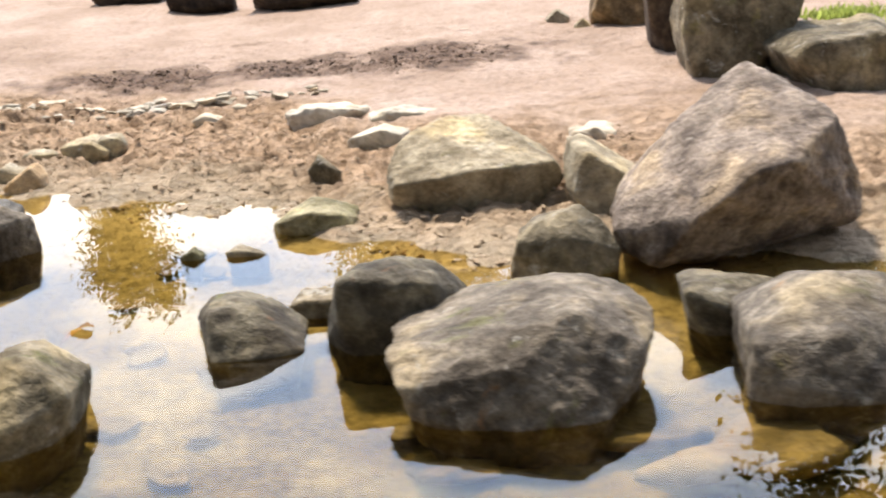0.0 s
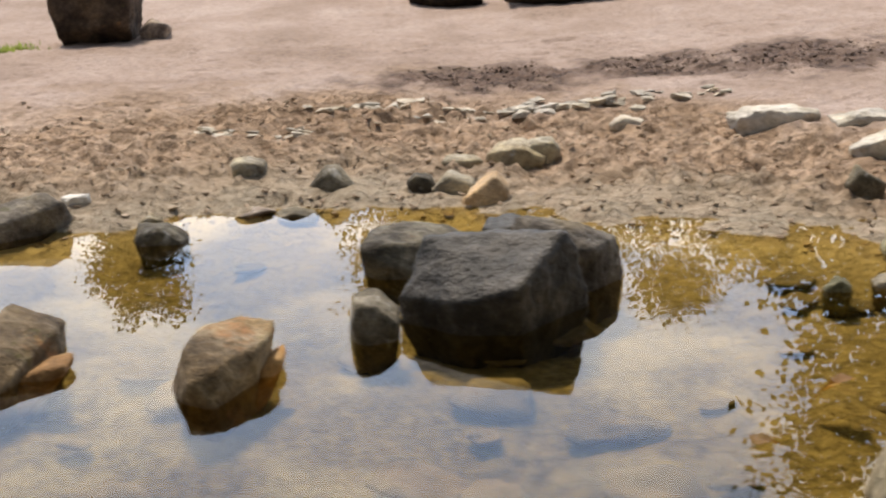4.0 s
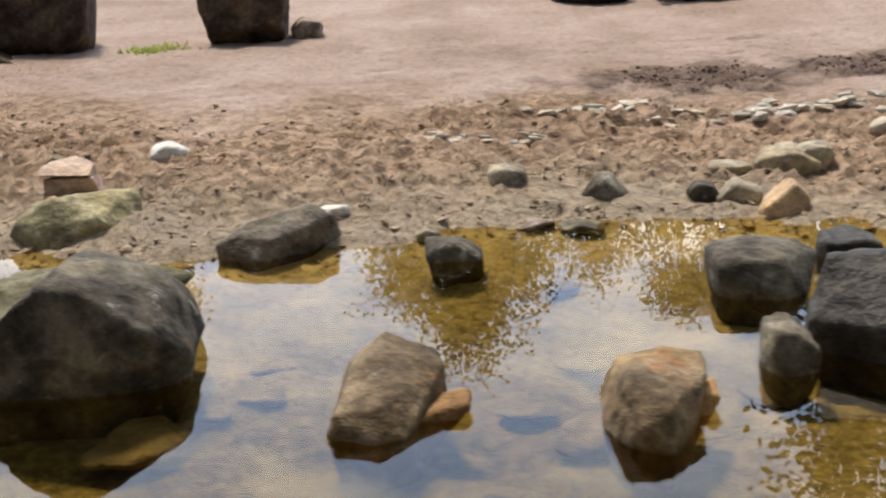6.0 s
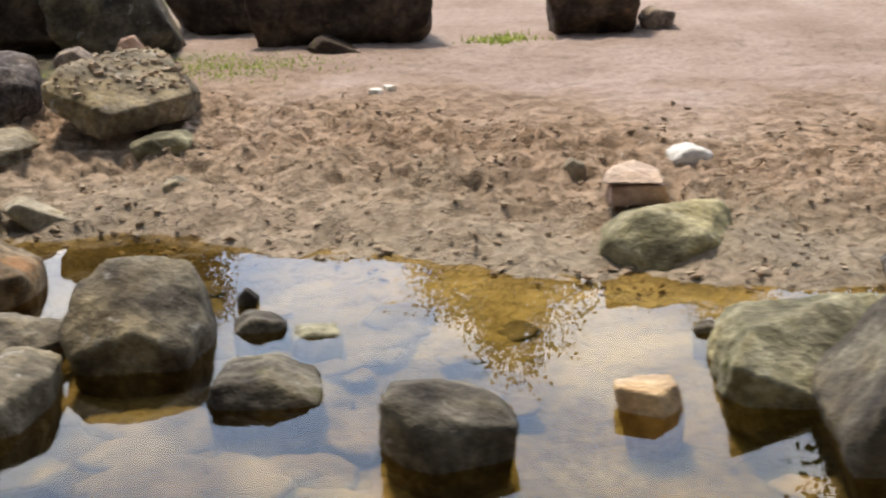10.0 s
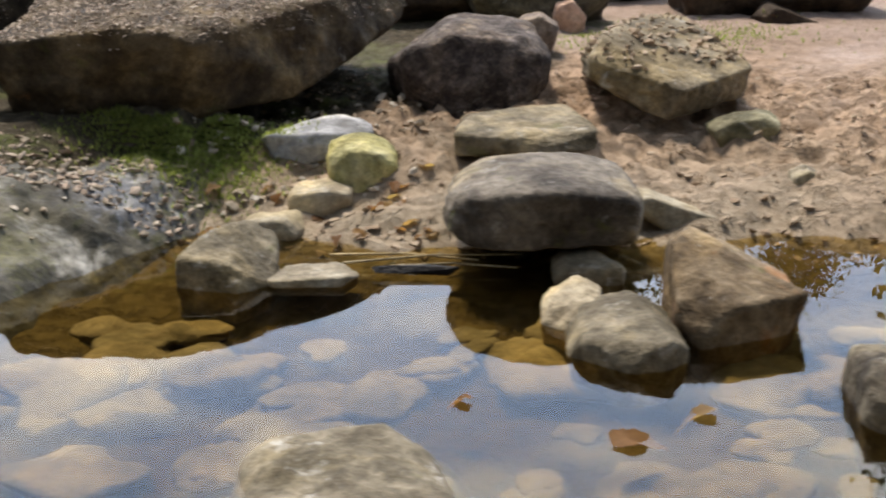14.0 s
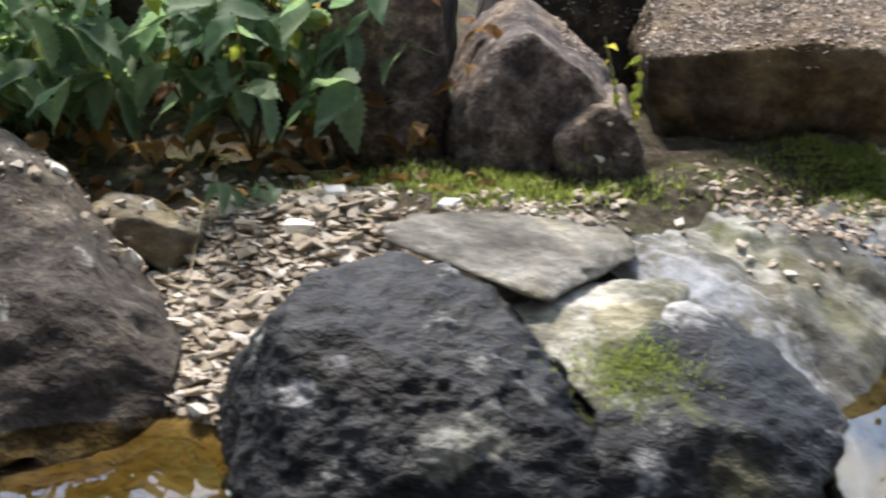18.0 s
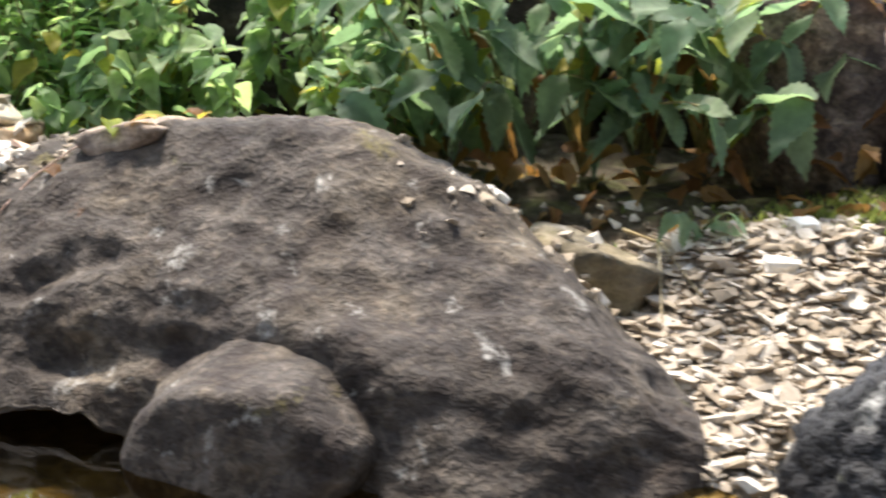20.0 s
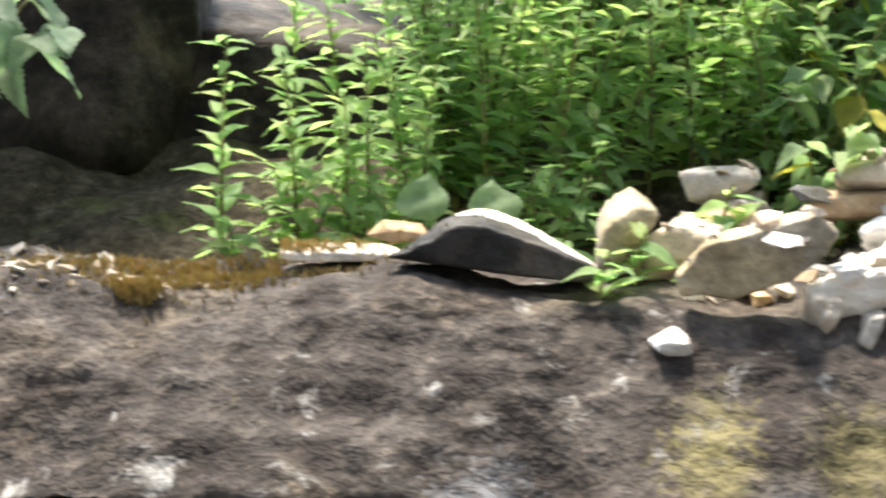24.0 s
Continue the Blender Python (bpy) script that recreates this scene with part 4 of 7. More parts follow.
stone("big dark pyramid-shaped boulder standing in the pond", (-2.048, 1.172, 0), 0.24,
      [(-0.136, -0.110, 0.000), (-0.058, -0.101, 0.000), (0.033, -0.094, 0.000), (0.127, -0.068, 0.000), (-0.142, -0.090, 0.026), (-0.101, -0.110, 0.079), (-0.032, -0.110, 0.143), (-0.020, -0.050, 0.153), (0.026, 0.020, 0.139), (0.086, 0.030, 0.121), (0.116, -0.010, 0.089), (0.142, -0.060, 0.030), (0.015, -0.110, 0.136), (0.098, -0.120, 0.079)], "dark", name="boulder")
stone("flat mossy grey stone behind a dark boulder", (-2.108, 1.342, 0), 0.22,
      [(-0.161, -0.052, 0.000), (-0.138, -0.088, 0.000), (-0.064, -0.069, 0.000), (-0.029, -0.110, 0.000), (-0.153, -0.090, 0.049), (-0.126, -0.040, 0.073), (-0.055, 0.010, 0.075), (0.006, 0.060, 0.077), (0.088, 0.090, 0.067), (0.160, 0.090, 0.049)], "green")
rock("small dark stone in the water", (-2.238, 1.523, 0.006), 0.030,
     [(-0.018, -0.005), (-0.005, 0.010), (0.018, 0.005), (0.017, -0.010)], "dark")
stone("orange-brown angular stone in the water", (-2.352, 1.267, 0), 0.07,
      [(-0.018, -0.003, 0.000), (0.012, -0.035, 0.000), (0.040, -0.006, 0.000), (-0.039, -0.005, 0.028), (-0.004, 0.015, 0.027), (0.033, 0.005, 0.026), (0.006, -0.030, 0.026)], "tan")
stone("dark stone with a rusty edge in the pond", (-2.572, 1.173, 0), 0.13,
      [(-0.073, 0.012, 0.000), (-0.016, -0.065, 0.000), (0.023, -0.047, 0.000), (0.063, -0.019, 0.000), (-0.068, -0.035, 0.067), (-0.053, -0.005, 0.068), (-0.018, 0.025, 0.069), (0.019, 0.025, 0.058), (0.044, 0.015, 0.054), (0.073, -0.035, 0.035), (-0.032, -0.055, 0.038), (0.038, -0.045, 0.041)], "dark")
stone("low dark brown stone in the pond", (-2.779, 1.362, 0), 0.12,
      [(-0.066, -0.035, 0.000), (-0.047, -0.054, 0.000), (0.001, -0.060, 0.000), (0.063, -0.052, 0.000), (-0.059, -0.040, 0.023), (-0.023, 0.000, 0.031), (0.007, 0.020, 0.032), (0.033, 0.010, 0.022), (0.066, -0.010, 0.007), (0.005, -0.040, 0.029)], "dark")
stone("dark grey blocky boulder standing in the pond", (-2.951, 1.529, 0), 0.20,
      [(-0.067, -0.061, 0.000), (-0.020, -0.086, 0.000), (0.011, -0.086, 0.000), (0.067, -0.069, 0.000), (0.090, 0.013, 0.000), (-0.067, -0.094, 0.024), (0.010, -0.100, 0.054), (0.067, -0.090, 0.021), (-0.089, -0.066, 0.045), (-0.076, -0.016, 0.090), (-0.043, 0.034, 0.113), (0.006, 0.054, 0.112), (0.058, 0.054, 0.102), (0.075, 0.014, 0.071), (0.083, -0.036, 0.034)], "dark", name="boulder")
stone("dark grey rounded stone in the pond", (-3.105, 1.503, 0), 0.13,
      [(-0.061, -0.037, 0.000), (-0.044, -0.065, 0.000), (-0.011, -0.065, 0.000), (0.023, -0.052, 0.000), (-0.058, -0.055, 0.030), (-0.049, -0.015, 0.051), (-0.028, 0.015, 0.055), (0.035, 0.045, 0.042), (0.061, 0.035, 0.036), (0.058, -0.005, 0.027), (0.020, -0.055, 0.021), (-0.015, -0.060, 0.030)], "dark")
stone("pointed grey stone with amber rim in the water", (-3.068, 1.332, 0), 0.19,
      [(-0.045, -0.000, 0.000), (-0.032, -0.056, 0.000), (0.002, -0.095, 0.000), (0.026, -0.074, 0.000), (0.044, 0.013, 0.000), (-0.028, -0.035, 0.055), (0.004, 0.065, 0.053), (0.030, 0.055, 0.042), (0.044, -0.025, 0.042), (-0.015, -0.083, 0.051), (0.015, -0.090, 0.036)], "grey")
rock("tan stone just below the surface", (-3.140, 1.278, -0.010), 0.060,
     [(-0.031, 0.010), (-0.001, 0.020), (0.021, 0.014), (0.031, -0.020), (-0.007, -0.014)], "rust")
rock("low grey stone in the water", (-2.812, 1.605, 0.008), 0.060,
     [(-0.037, 0.000), (-0.016, 0.017), (0.018, 0.012), (0.037, -0.002), (0.023, -0.017), (-0.024, -0.016)], "dark")
rock("low greenish stone in the water", (-2.736, 1.575, 0.004), 0.050,
     [(-0.035, 0.001), (-0.014, 0.011), (0.026, 0.005), (0.035, -0.009), (-0.015, -0.011)], "green")
rock("small dark stone in the water", (-2.840, 1.713, 0.011), 0.023,
     [(-0.016, -0.001), (-0.001, 0.015), (0.016, 0.001), (-0.002, -0.015)], "dark")
stone("rusty brown wedge-shaped stone at the water's edge", (-3.228, 1.779, 0), 0.20,
      [(-0.080, -0.046, 0.000), (-0.054, -0.100, 0.000), (-0.007, -0.075, 0.000), (0.079, 0.027, 0.000), (-0.075, -0.070, 0.039), (-0.069, 0.020, 0.086), (-0.040, 0.060, 0.096), (-0.020, 0.030, 0.081), (0.038, -0.020, 0.058), (0.072, -0.050, 0.045), (-0.020, -0.085, 0.045)], "rust")
stone("grey pointed stone standing in the water", (-3.367, 1.702, 0), 0.18,
      [(-0.065, -0.032, 0.000), (-0.005, -0.090, 0.000), (0.026, -0.082, 0.000), (0.061, -0.060, 0.000), (-0.050, -0.050, 0.025), (-0.000, 0.050, 0.039), (0.024, 0.065, 0.039), (0.056, 0.010, 0.018), (0.065, -0.060, 0.016), (0.037, -0.090, 0.032), (-0.005, -0.090, 0.007)], "grey")
stone("pale pointed stone behind another in the water", (-3.415, 1.806, 0), 0.12,
      [(-0.038, -0.029, 0.000), (-0.008, -0.060, 0.000), (0.024, -0.021, 0.000), (-0.023, -0.020, 0.020), (0.010, 0.050, 0.037), (0.039, 0.030, 0.025), (0.025, -0.050, 0.023)], "pale")
stone("big rounded grey-brown boulder at the water's edge", (-3.432, 2.085, 0), 0.30,
      [(-0.137, -0.095, 0.057), (-0.106, -0.115, 0.040), (-0.037, -0.135, 0.035), (0.016, -0.125, 0.050), (0.122, -0.095, 0.033), (-0.104, -0.125, 0.105), (0.006, -0.150, 0.120), (0.116, -0.105, 0.095), (-0.132, -0.055, 0.096), (-0.101, -0.015, 0.119), (-0.042, 0.025, 0.129), (0.053, 0.055, 0.125), (0.114, 0.035, 0.113), (0.138, -0.035, 0.085)], "slate", name="boulder", sink=0, sharp=22)
rock("grey stone under a boulder's edge", (-3.379, 1.957, 0.014), 0.080,
     [(-0.049, 0.007), (-0.030, 0.024), (0.013, 0.020), (0.049, -0.003), (0.034, -0.024), (-0.031, -0.017)], "grey")
stone("flat-topped tan stone behind a boulder", (-3.434, 2.475, 0), 0.25,
      [(-0.114, -0.115, 0.073), (-0.032, -0.125, 0.079), (0.058, -0.125, 0.077), (0.107, -0.105, 0.072), (-0.111, -0.105, 0.107), (-0.027, -0.115, 0.100), (0.063, -0.115, 0.090), (0.110, -0.085, 0.102), (-0.087, 0.015, 0.114), (-0.001, 0.055, 0.117), (0.075, 0.075, 0.116), (0.115, 0.015, 0.092)], "grey", sink=0.02)
rock("flat greenish stone on the sand", (-3.081, 2.464, 0.095), 0.065,
     [(-0.061, 0.003), (-0.031, 0.017), (0.038, 0.024), (0.061, 0.006), (0.045, -0.018), (-0.033, -0.024)], "green", sharp=10)
stone("angular brown block with a hollow crumbling top", (-3.182, 2.650, 0), 0.34,
      [(-0.142, -0.100, 0.188), (-0.140, -0.090, 0.154), (-0.114, -0.050, 0.220), (-0.082, 0.010, 0.227), (-0.014, 0.130, 0.230), (0.056, 0.150, 0.225), (0.124, 0.000, 0.179), (0.143, -0.050, 0.160), (0.136, -0.050, 0.119), (0.008, -0.170, 0.144), (-0.015, -0.160, 0.094), (-0.049, -0.150, 0.106)], "grey", name="boulder", sink=0.02)
rock("dark purplish pitted boulder", (-3.515, 2.734, 0.171), 0.200,
     [(-0.152, -0.009), (-0.092, 0.064), (-0.027, 0.090), (0.111, 0.077), (0.152, 0.038), (0.129, -0.030), (0.106, -0.088), (-0.054, -0.090), (-0.127, -0.047)], "pumice", level=5, sharp=12, rough=0.06, name='boulder')
rock("brown stone between boulders", (-3.373, 3.060, 0.187), 0.073,
     [(-0.046, -0.014), (-0.033, 0.022), (0.009, 0.028), (0.046, 0.001), (0.025, -0.028)], "purple")
rock("pink pointed stone behind a block", (-3.287, 3.303, 0.178), 0.055,
     [(-0.036, -0.010), (-0.027, 0.022), (0.002, 0.030), (0.036, -0.016), (-0.001, -0.030)], "pink")
rock("round stone covered with yellow-green moss", (-3.689, 2.337, 0.086), 0.094,
     [(-0.058, -0.013), (-0.049, 0.029), (-0.006, 0.044), (0.038, 0.032), (0.058, 0.014), (0.054, -0.024), (0.001, -0.044), (-0.041, -0.035)], "ball", sharp=6, flat=1.6, chips=2)
rock("pale wedge-shaped stone on the sand", (-3.749, 2.270, 0.046), 0.077,
     [(-0.053, -0.009), (-0.036, 0.016), (0.023, 0.025), (0.053, 0.014), (0.050, -0.007), (-0.011, -0.022), (-0.044, -0.025)], "pale", sharp=22)
stone("grey-brown pointed stone in the inlet", (-3.847, 1.996, 0), 0.15,
      [(-0.064, -0.038, 0.000), (-0.023, -0.062, 0.000), (0.019, -0.075, 0.000), (0.062, -0.045, 0.000), (-0.060, -0.045, 0.039), (-0.024, 0.025, 0.058), (0.019, 0.065, 0.060), (0.055, 0.065, 0.041), (0.065, 0.005, 0.013), (0.006, -0.055, 0.033)], "grey")
rock("flat pale stone at the inlet", (-3.814, 2.195, 0.020), 0.080,
     [(-0.046, -0.001), (-0.034, 0.015), (0.032, 0.018), (0.046, 0.001), (-0.002, -0.018)], "pale", sink=0.012)
rock("flat tan stone at the water's surface", (-3.741, 1.976, 0.005), 0.080,
     [(-0.064, -0.007), (-0.034, 0.015), (0.039, 0.016), (0.064, -0.003), (0.046, -0.016), (-0.035, -0.015)], "pale", sink=0.012)
rock("rounded grey-yellow stone in the near water", (-3.659, 1.347, 0.004), 0.170,
     [(-0.117, -0.046), (-0.101, 0.020), (-0.061, 0.042), (-0.001, 0.052), (0.049, 0.047), (0.093, 0.014), (0.117, -0.017), (0.117, -0.052)], "grey", level=5, sharp=10, sink=0.06)
rock("long pale stone at the water's edge", (-3.221, 2.178, 0.029), 0.060,
     [(-0.087, 0.018), (-0.058, 0.034), (-0.005, 0.012), (0.087, -0.027), (0.047, -0.034), (-0.059, 0.001)], "pale")
rock("small white stone lying on the sand", (-3.028, 2.273, 0.053), 0.047,
     [(-0.023, 0.007), (0.003, 0.019), (0.023, 0.007), (0.013, -0.019), (-0.008, -0.016)], "pale")
rock("dark brown rock block at the back of the sand", (-2.80, 3.600, 0.235), 0.300,
     [(-0.237, 0.109), (-0.234, -0.039), (-0.208, -0.098), (-0.110, -0.120), (0.172, -0.109), (0.222, -0.086), (0.237, 0.120)], "wall", name='boulder', sharp=20, level=5, front=1.0, back=0.95, chips=3, flat=0.6)
rock("dark rock block at the back of the sand", (-2.135, 3.680, 0.220), 0.240,
     [(-0.124, 0.087), (-0.116, -0.060), (-0.100, -0.087), (0.108, -0.072), (0.124, 0.077)], "wall", name='boulder', sharp=22, front=1.0, back=0.95, chips=3, flat=0.6)
rock("dark grey boulder at the back", (-3.358, 3.494, 0.250), 0.320,
     [(-0.160, 0.026), (-0.121, -0.099), (0.036, -0.141), (0.160, -0.088), (0.099, 0.016), (0.045, 0.134), (-0.156, 0.141)], "dark", name='boulder', front=1.0, back=0.95, chips=3, flat=0.6)
rock("dark boulder in deep shade at the back", (-3.154, 3.909, 0.234), 0.277,
     [(-0.144, 0.123), (-0.117, -0.055), (-0.024, -0.123), (0.120, -0.113), (0.144, 0.112)], "wall", name='boulder', front=1.0, back=0.95, chips=3, flat=0.6)
rock("low dark stub of rock in the sand", (-2.80, 3.40, 0.150), 0.100,
     [(-0.077, -0.010), (-0.038, 0.037), (0.027, 0.008), (0.077, -0.035), (-0.019, -0.037)], "wall")
rock("dark brown rock block at the back", (-3.602, 3.638, 0.243), 0.320,
     [(-0.133, 0.117), (-0.135, -0.080), (-0.106, -0.116), (0.103, -0.117), (0.135, 0.107)], "wall", name='boulder', sharp=20, front=1.0, back=0.95, chips=3, flat=0.6)
rock("small grey stone at the back of the sand", (-1.960, 3.660, 0.165), 0.071,
     [(-0.050, 0.000), (-0.015, 0.033), (0.050, -0.003), (0.029, -0.033), (-0.035, -0.027)], "purple")
stone("huge flat-topped rock slab with mossy edge", (-3.954, 2.715, 0), 0.60,
      [(-0.336, -0.255, 0.248), (-0.295, -0.235, 0.106), (-0.251, -0.265, 0.097), (-0.008, -0.265, 0.123), (0.167, -0.115, 0.147), (0.310, 0.135, 0.223), (0.337, 0.235, 0.287), (0.004, -0.295, 0.248), (-0.180, -0.285, 0.266), (-0.063, -0.300, 0.253), (0.072, -0.165, 0.275), (0.194, -0.035, 0.281), (-0.256, 0.135, 0.336), (-0.038, 0.235, 0.360), (0.238, 0.385, 0.352)], "slab", name="rock_slab", group="bank rocks", sink=0.02)
rock("dark brown boulder in shade", (-4.449, 2.415, 0.238), 0.250,
     [(-0.117, -0.085), (-0.100, 0.013), (-0.058, 0.086), (-0.001, 0.118), (0.097, 0.044), (0.117, 0.003), (0.039, -0.038), (0.014, -0.103), (-0.084, -0.118)], "pumice", name='boulder', group='bank rocks', sink=0.1)
rock("brown upright stone before a dark hollow", (-4.368, 2.327, 0.183), 0.140,
     [(-0.063, -0.030), (-0.047, 0.049), (-0.007, 0.066), (0.040, 0.060), (0.063, 0.000), (0.039, -0.063), (-0.032, -0.066)], "pumice", group='bank rocks')
rock("dark grey rough boulder behind hanging leaves", (-4.632, 2.449, 0.252), 0.220,
     [(-0.092, 0.139), (-0.085, -0.038), (-0.054, -0.100), (0.061, -0.139), (0.092, -0.116), (0.054, -0.000), (0.054, 0.139)], "pumice", name='boulder', group='bank rocks', sink=0.1)
rock("small pinkish-grey stone on the moss", (-4.472, 2.332, 0.134), 0.080,
     [(-0.044, -0.011), (-0.022, 0.009), (0.007, 0.022), (0.044, -0.006), (0.029, -0.022), (-0.026, -0.022)], "purple", group='bank rocks', sink=0.02)
rock("flat weathered bluish-white stone on the bank", (-3.765, 2.451, 0.100), 0.167,
     [(-0.088, -0.011), (-0.065, 0.011), (-0.019, 0.024), (0.056, 0.033), (0.093, 0.020), (0.079, -0.009), (-0.037, -0.019)], "bluish", group='bank rocks', sink=0.05, sharp=20)
stone("rounded dark blue-grey rock with a smooth domed back", (-4.604, 1.698, 0), 0.30,
      [(-0.109, 0.002, 0.138), (-0.092, 0.072, 0.155), (-0.042, 0.152, 0.163), (-0.011, 0.172, 0.161), (0.047, 0.132, 0.154), (0.089, 0.092, 0.142), (0.128, 0.032, 0.116), (0.159, -0.028, 0.076), (0.183, -0.078, 0.047), (0.155, -0.146, 0.000), (0.035, -0.150, 0.000), (-0.088, -0.143, 0.000), (0.023, -0.048, 0.122), (0.099, -0.058, 0.104), (-0.060, -0.028, 0.104), (-0.131, -0.028, 0.060), (-0.129, -0.058, -0.012), (0.057, -0.113, 0.084), (0.153, -0.108, 0.038), (-0.184, 0.162, 0.005), (-0.135, 0.142, 0.045), (-0.122, 0.162, 0.080)], "blue", name="boulder", group="bank rocks", sink=0.05, rough=0.085, sharp=45)
stone("dark blue-grey rock lobe with mossy foot", (-4.329, 1.718, 0), 0.30,
      [(-0.131, -0.149, 0.000), (-0.123, -0.118, 0.056), (-0.111, -0.068, 0.073), (0.118, 0.027, 0.000), (0.063, -0.106, 0.000), (-0.003, -0.119, 0.000), (-0.072, -0.150, 0.000), (-0.059, 0.032, 0.108), (-0.033, 0.082, 0.118), (0.001, 0.122, 0.117), (0.036, 0.122, 0.106), (0.070, 0.092, 0.081), (0.092, 0.062, 0.061), (0.130, 0.012, 0.039), (-0.070, -0.018, 0.081), (-0.024, -0.068, 0.072), (0.038, -0.058, 0.062), (-0.095, -0.088, 0.053), (-0.078, -0.133, 0.019)], "blue", name="boulder", group="bank rocks", sink=0.05, rough=0.085, sharp=50)
stone("layered light grey rock on a dark one", (-4.492, 1.890, 0), 0.20,
      [(-0.132, 0.030, 0.165), (-0.100, 0.090, 0.160), (0.014, 0.140, 0.151), (0.105, 0.140, 0.144), (0.132, 0.090, 0.135), (0.127, 0.050, 0.127), (0.075, -0.010, 0.138), (0.053, -0.030, 0.138), (0.024, -0.100, 0.130), (-0.016, -0.090, 0.145), (-0.075, -0.030, 0.154), (-0.119, -0.010, 0.160)], "caved", name="rock", group="bank rocks", sink=0, rough=0.05)
stone("pale lichen-covered hump between two dark rocks", (-4.411, 1.760, 0), 0.22,
      [(-0.100, 0.060, 0.121), (-0.065, -0.005, 0.101), (-0.028, -0.070, 0.073), (0.014, -0.060, 0.081), (0.037, -0.005, 0.106), (0.055, 0.060, 0.120), (0.101, 0.140, 0.110), (-0.008, 0.140, 0.120), (-0.004, -0.110, 0.061)], "lichen", name="rock", group="bank rocks", sink=0, rough=0.07, sharp=50)
rock("bulging foot of a brown boulder at the water", (-5.191, 1.915, 0.047), 0.200,
     [(-0.127, 0.004), (-0.112, 0.042), (-0.060, 0.083), (0.028, 0.089), (0.107, 0.047), (0.127, -0.026), (0.093, -0.079), (0.008, -0.089), (-0.078, -0.079), (-0.114, -0.045)], "brown", level=5, sharp=10, rough=0.05, name='bank_rock', sink=0.02, group='bank rocks', yaw=-22, flat=1.6)
rock("flat grey-tan slate leaning in rubble", (-5.714, 2.214, 0.182), 0.030,
     [(-0.065, -0.017), (-0.038, 0.013), (0.049, 0.036), (0.065, 0.022), (0.054, -0.001), (0.022, -0.024), (-0.019, -0.036), (-0.059, -0.033)], "pale", sharp=24, sink=0.0, group='rubble', front=0.97, back=0.9, chips=2, rough=0.06, flat=0.8)
rock("yellowish tan brick-shaped stone in rubble", (-5.563, 2.373, 0.185), 0.066,
     [(-0.058, -0.016), (-0.055, 0.006), (0.007, 0.016), (0.058, 0.016), (0.057, 0.003), (0.010, -0.009)], "tan", sharp=24, sink=0.01, group='rubble', yaw=-22, front=0.97, back=0.9, chips=2, rough=0.06, flat=0.8)
rock("pale pinkish stone on top of rubble", (-5.567, 2.381, 0.211), 0.060,
     [(-0.036, -0.010), (-0.026, 0.008), (0.005, 0.016), (0.019, 0.003), (0.036, -0.009), (-0.022, -0.016)], "white", sharp=24, sink=0.01, group='rubble', yaw=-22, front=0.97, back=0.9, chips=2, rough=0.06, flat=0.8)
rock("angular grey-white stone in the rubble", (-5.695, 2.429, 0.193), 0.052,
     [(-0.039, -0.004), (-0.017, 0.008), (0.028, 0.012), (0.039, 0.003), (0.005, -0.010), (-0.028, -0.012)], "white", sharp=20, sink=0.02, group='rubble', yaw=-22, front=0.97, back=0.9, chips=2, rough=0.06, flat=0.8)
rock("angular dusty white stone in the rubble", (-5.752, 2.308, 0.167), 0.070,
     [(-0.033, -0.023), (-0.030, -0.003), (-0.002, 0.024), (0.033, 0.017), (0.026, 0.002), (-0.020, -0.024)], "white", sharp=24, sink=0.02, group='rubble', yaw=-22, front=0.97, back=0.9, chips=2, rough=0.06, flat=0.8)
rock("upright pale stone among the leaves", (-5.803, 2.309, 0.187), 0.070,
     [(-0.026, -0.019), (-0.018, 0.009), (0.009, 0.025), (0.026, 0.015), (0.015, -0.007), (-0.015, -0.025)], "pale", sharp=20, sink=0.03, group='rubble', front=0.97, back=0.9, chips=2, rough=0.06, flat=0.8)
rock("greyish flat stone in the rubble", (-5.677, 2.409, 0.171), 0.060,
     [(-0.025, -0.007), (-0.019, 0.008), (0.016, 0.012), (0.025, -0.000), (-0.001, -0.012)], "pale", sharp=20, sink=0.02, group='rubble', front=0.97, back=0.9, chips=2, rough=0.06, flat=0.8)
rock("grey stone lying on a slate", (-5.695, 2.345, 0.163), 0.054,
     [(-0.028, -0.002), (-0.023, 0.004), (0.022, 0.011), (0.028, 0.001), (-0.011, -0.011)], "grey", sharp=20, sink=0.0, group='rubble', front=0.97, back=0.9, chips=2, rough=0.06, flat=0.8)
rock("chalk-white broken stone in the rubble", (-5.613, 2.214, 0.163), 0.070,
     [(-0.043, -0.021), (-0.035, 0.003), (0.009, 0.021), (0.043, 0.017), (0.012, -0.002), (-0.008, -0.020)], "chalk", sharp=20, sink=0.02, group='rubble', yaw=-22, front=0.97, back=0.9, chips=2, rough=0.14, flat=0.8)
rock("chalk-white flat broken stone", (-5.561, 2.242, 0.172), 0.080,
     [(-0.058, -0.014), (-0.027, 0.013), (0.051, 0.024), (0.058, 0.014), (0.010, -0.007), (-0.033, -0.024)], "chalk", sharp=20, sink=0.02, group='rubble', yaw=-22, flat=0.8, front=0.97, back=0.9, chips=2, rough=0.14)
rock("chalk-white stone on rubble", (-5.560, 2.309, 0.182), 0.060,
     [(-0.033, -0.011), (-0.023, 0.005), (0.023, 0.014), (0.033, 0.001), (-0.003, -0.014)], "chalk", sharp=20, sink=0.02, group='rubble', yaw=-22, front=0.97, back=0.9, chips=2, rough=0.14, flat=0.8)
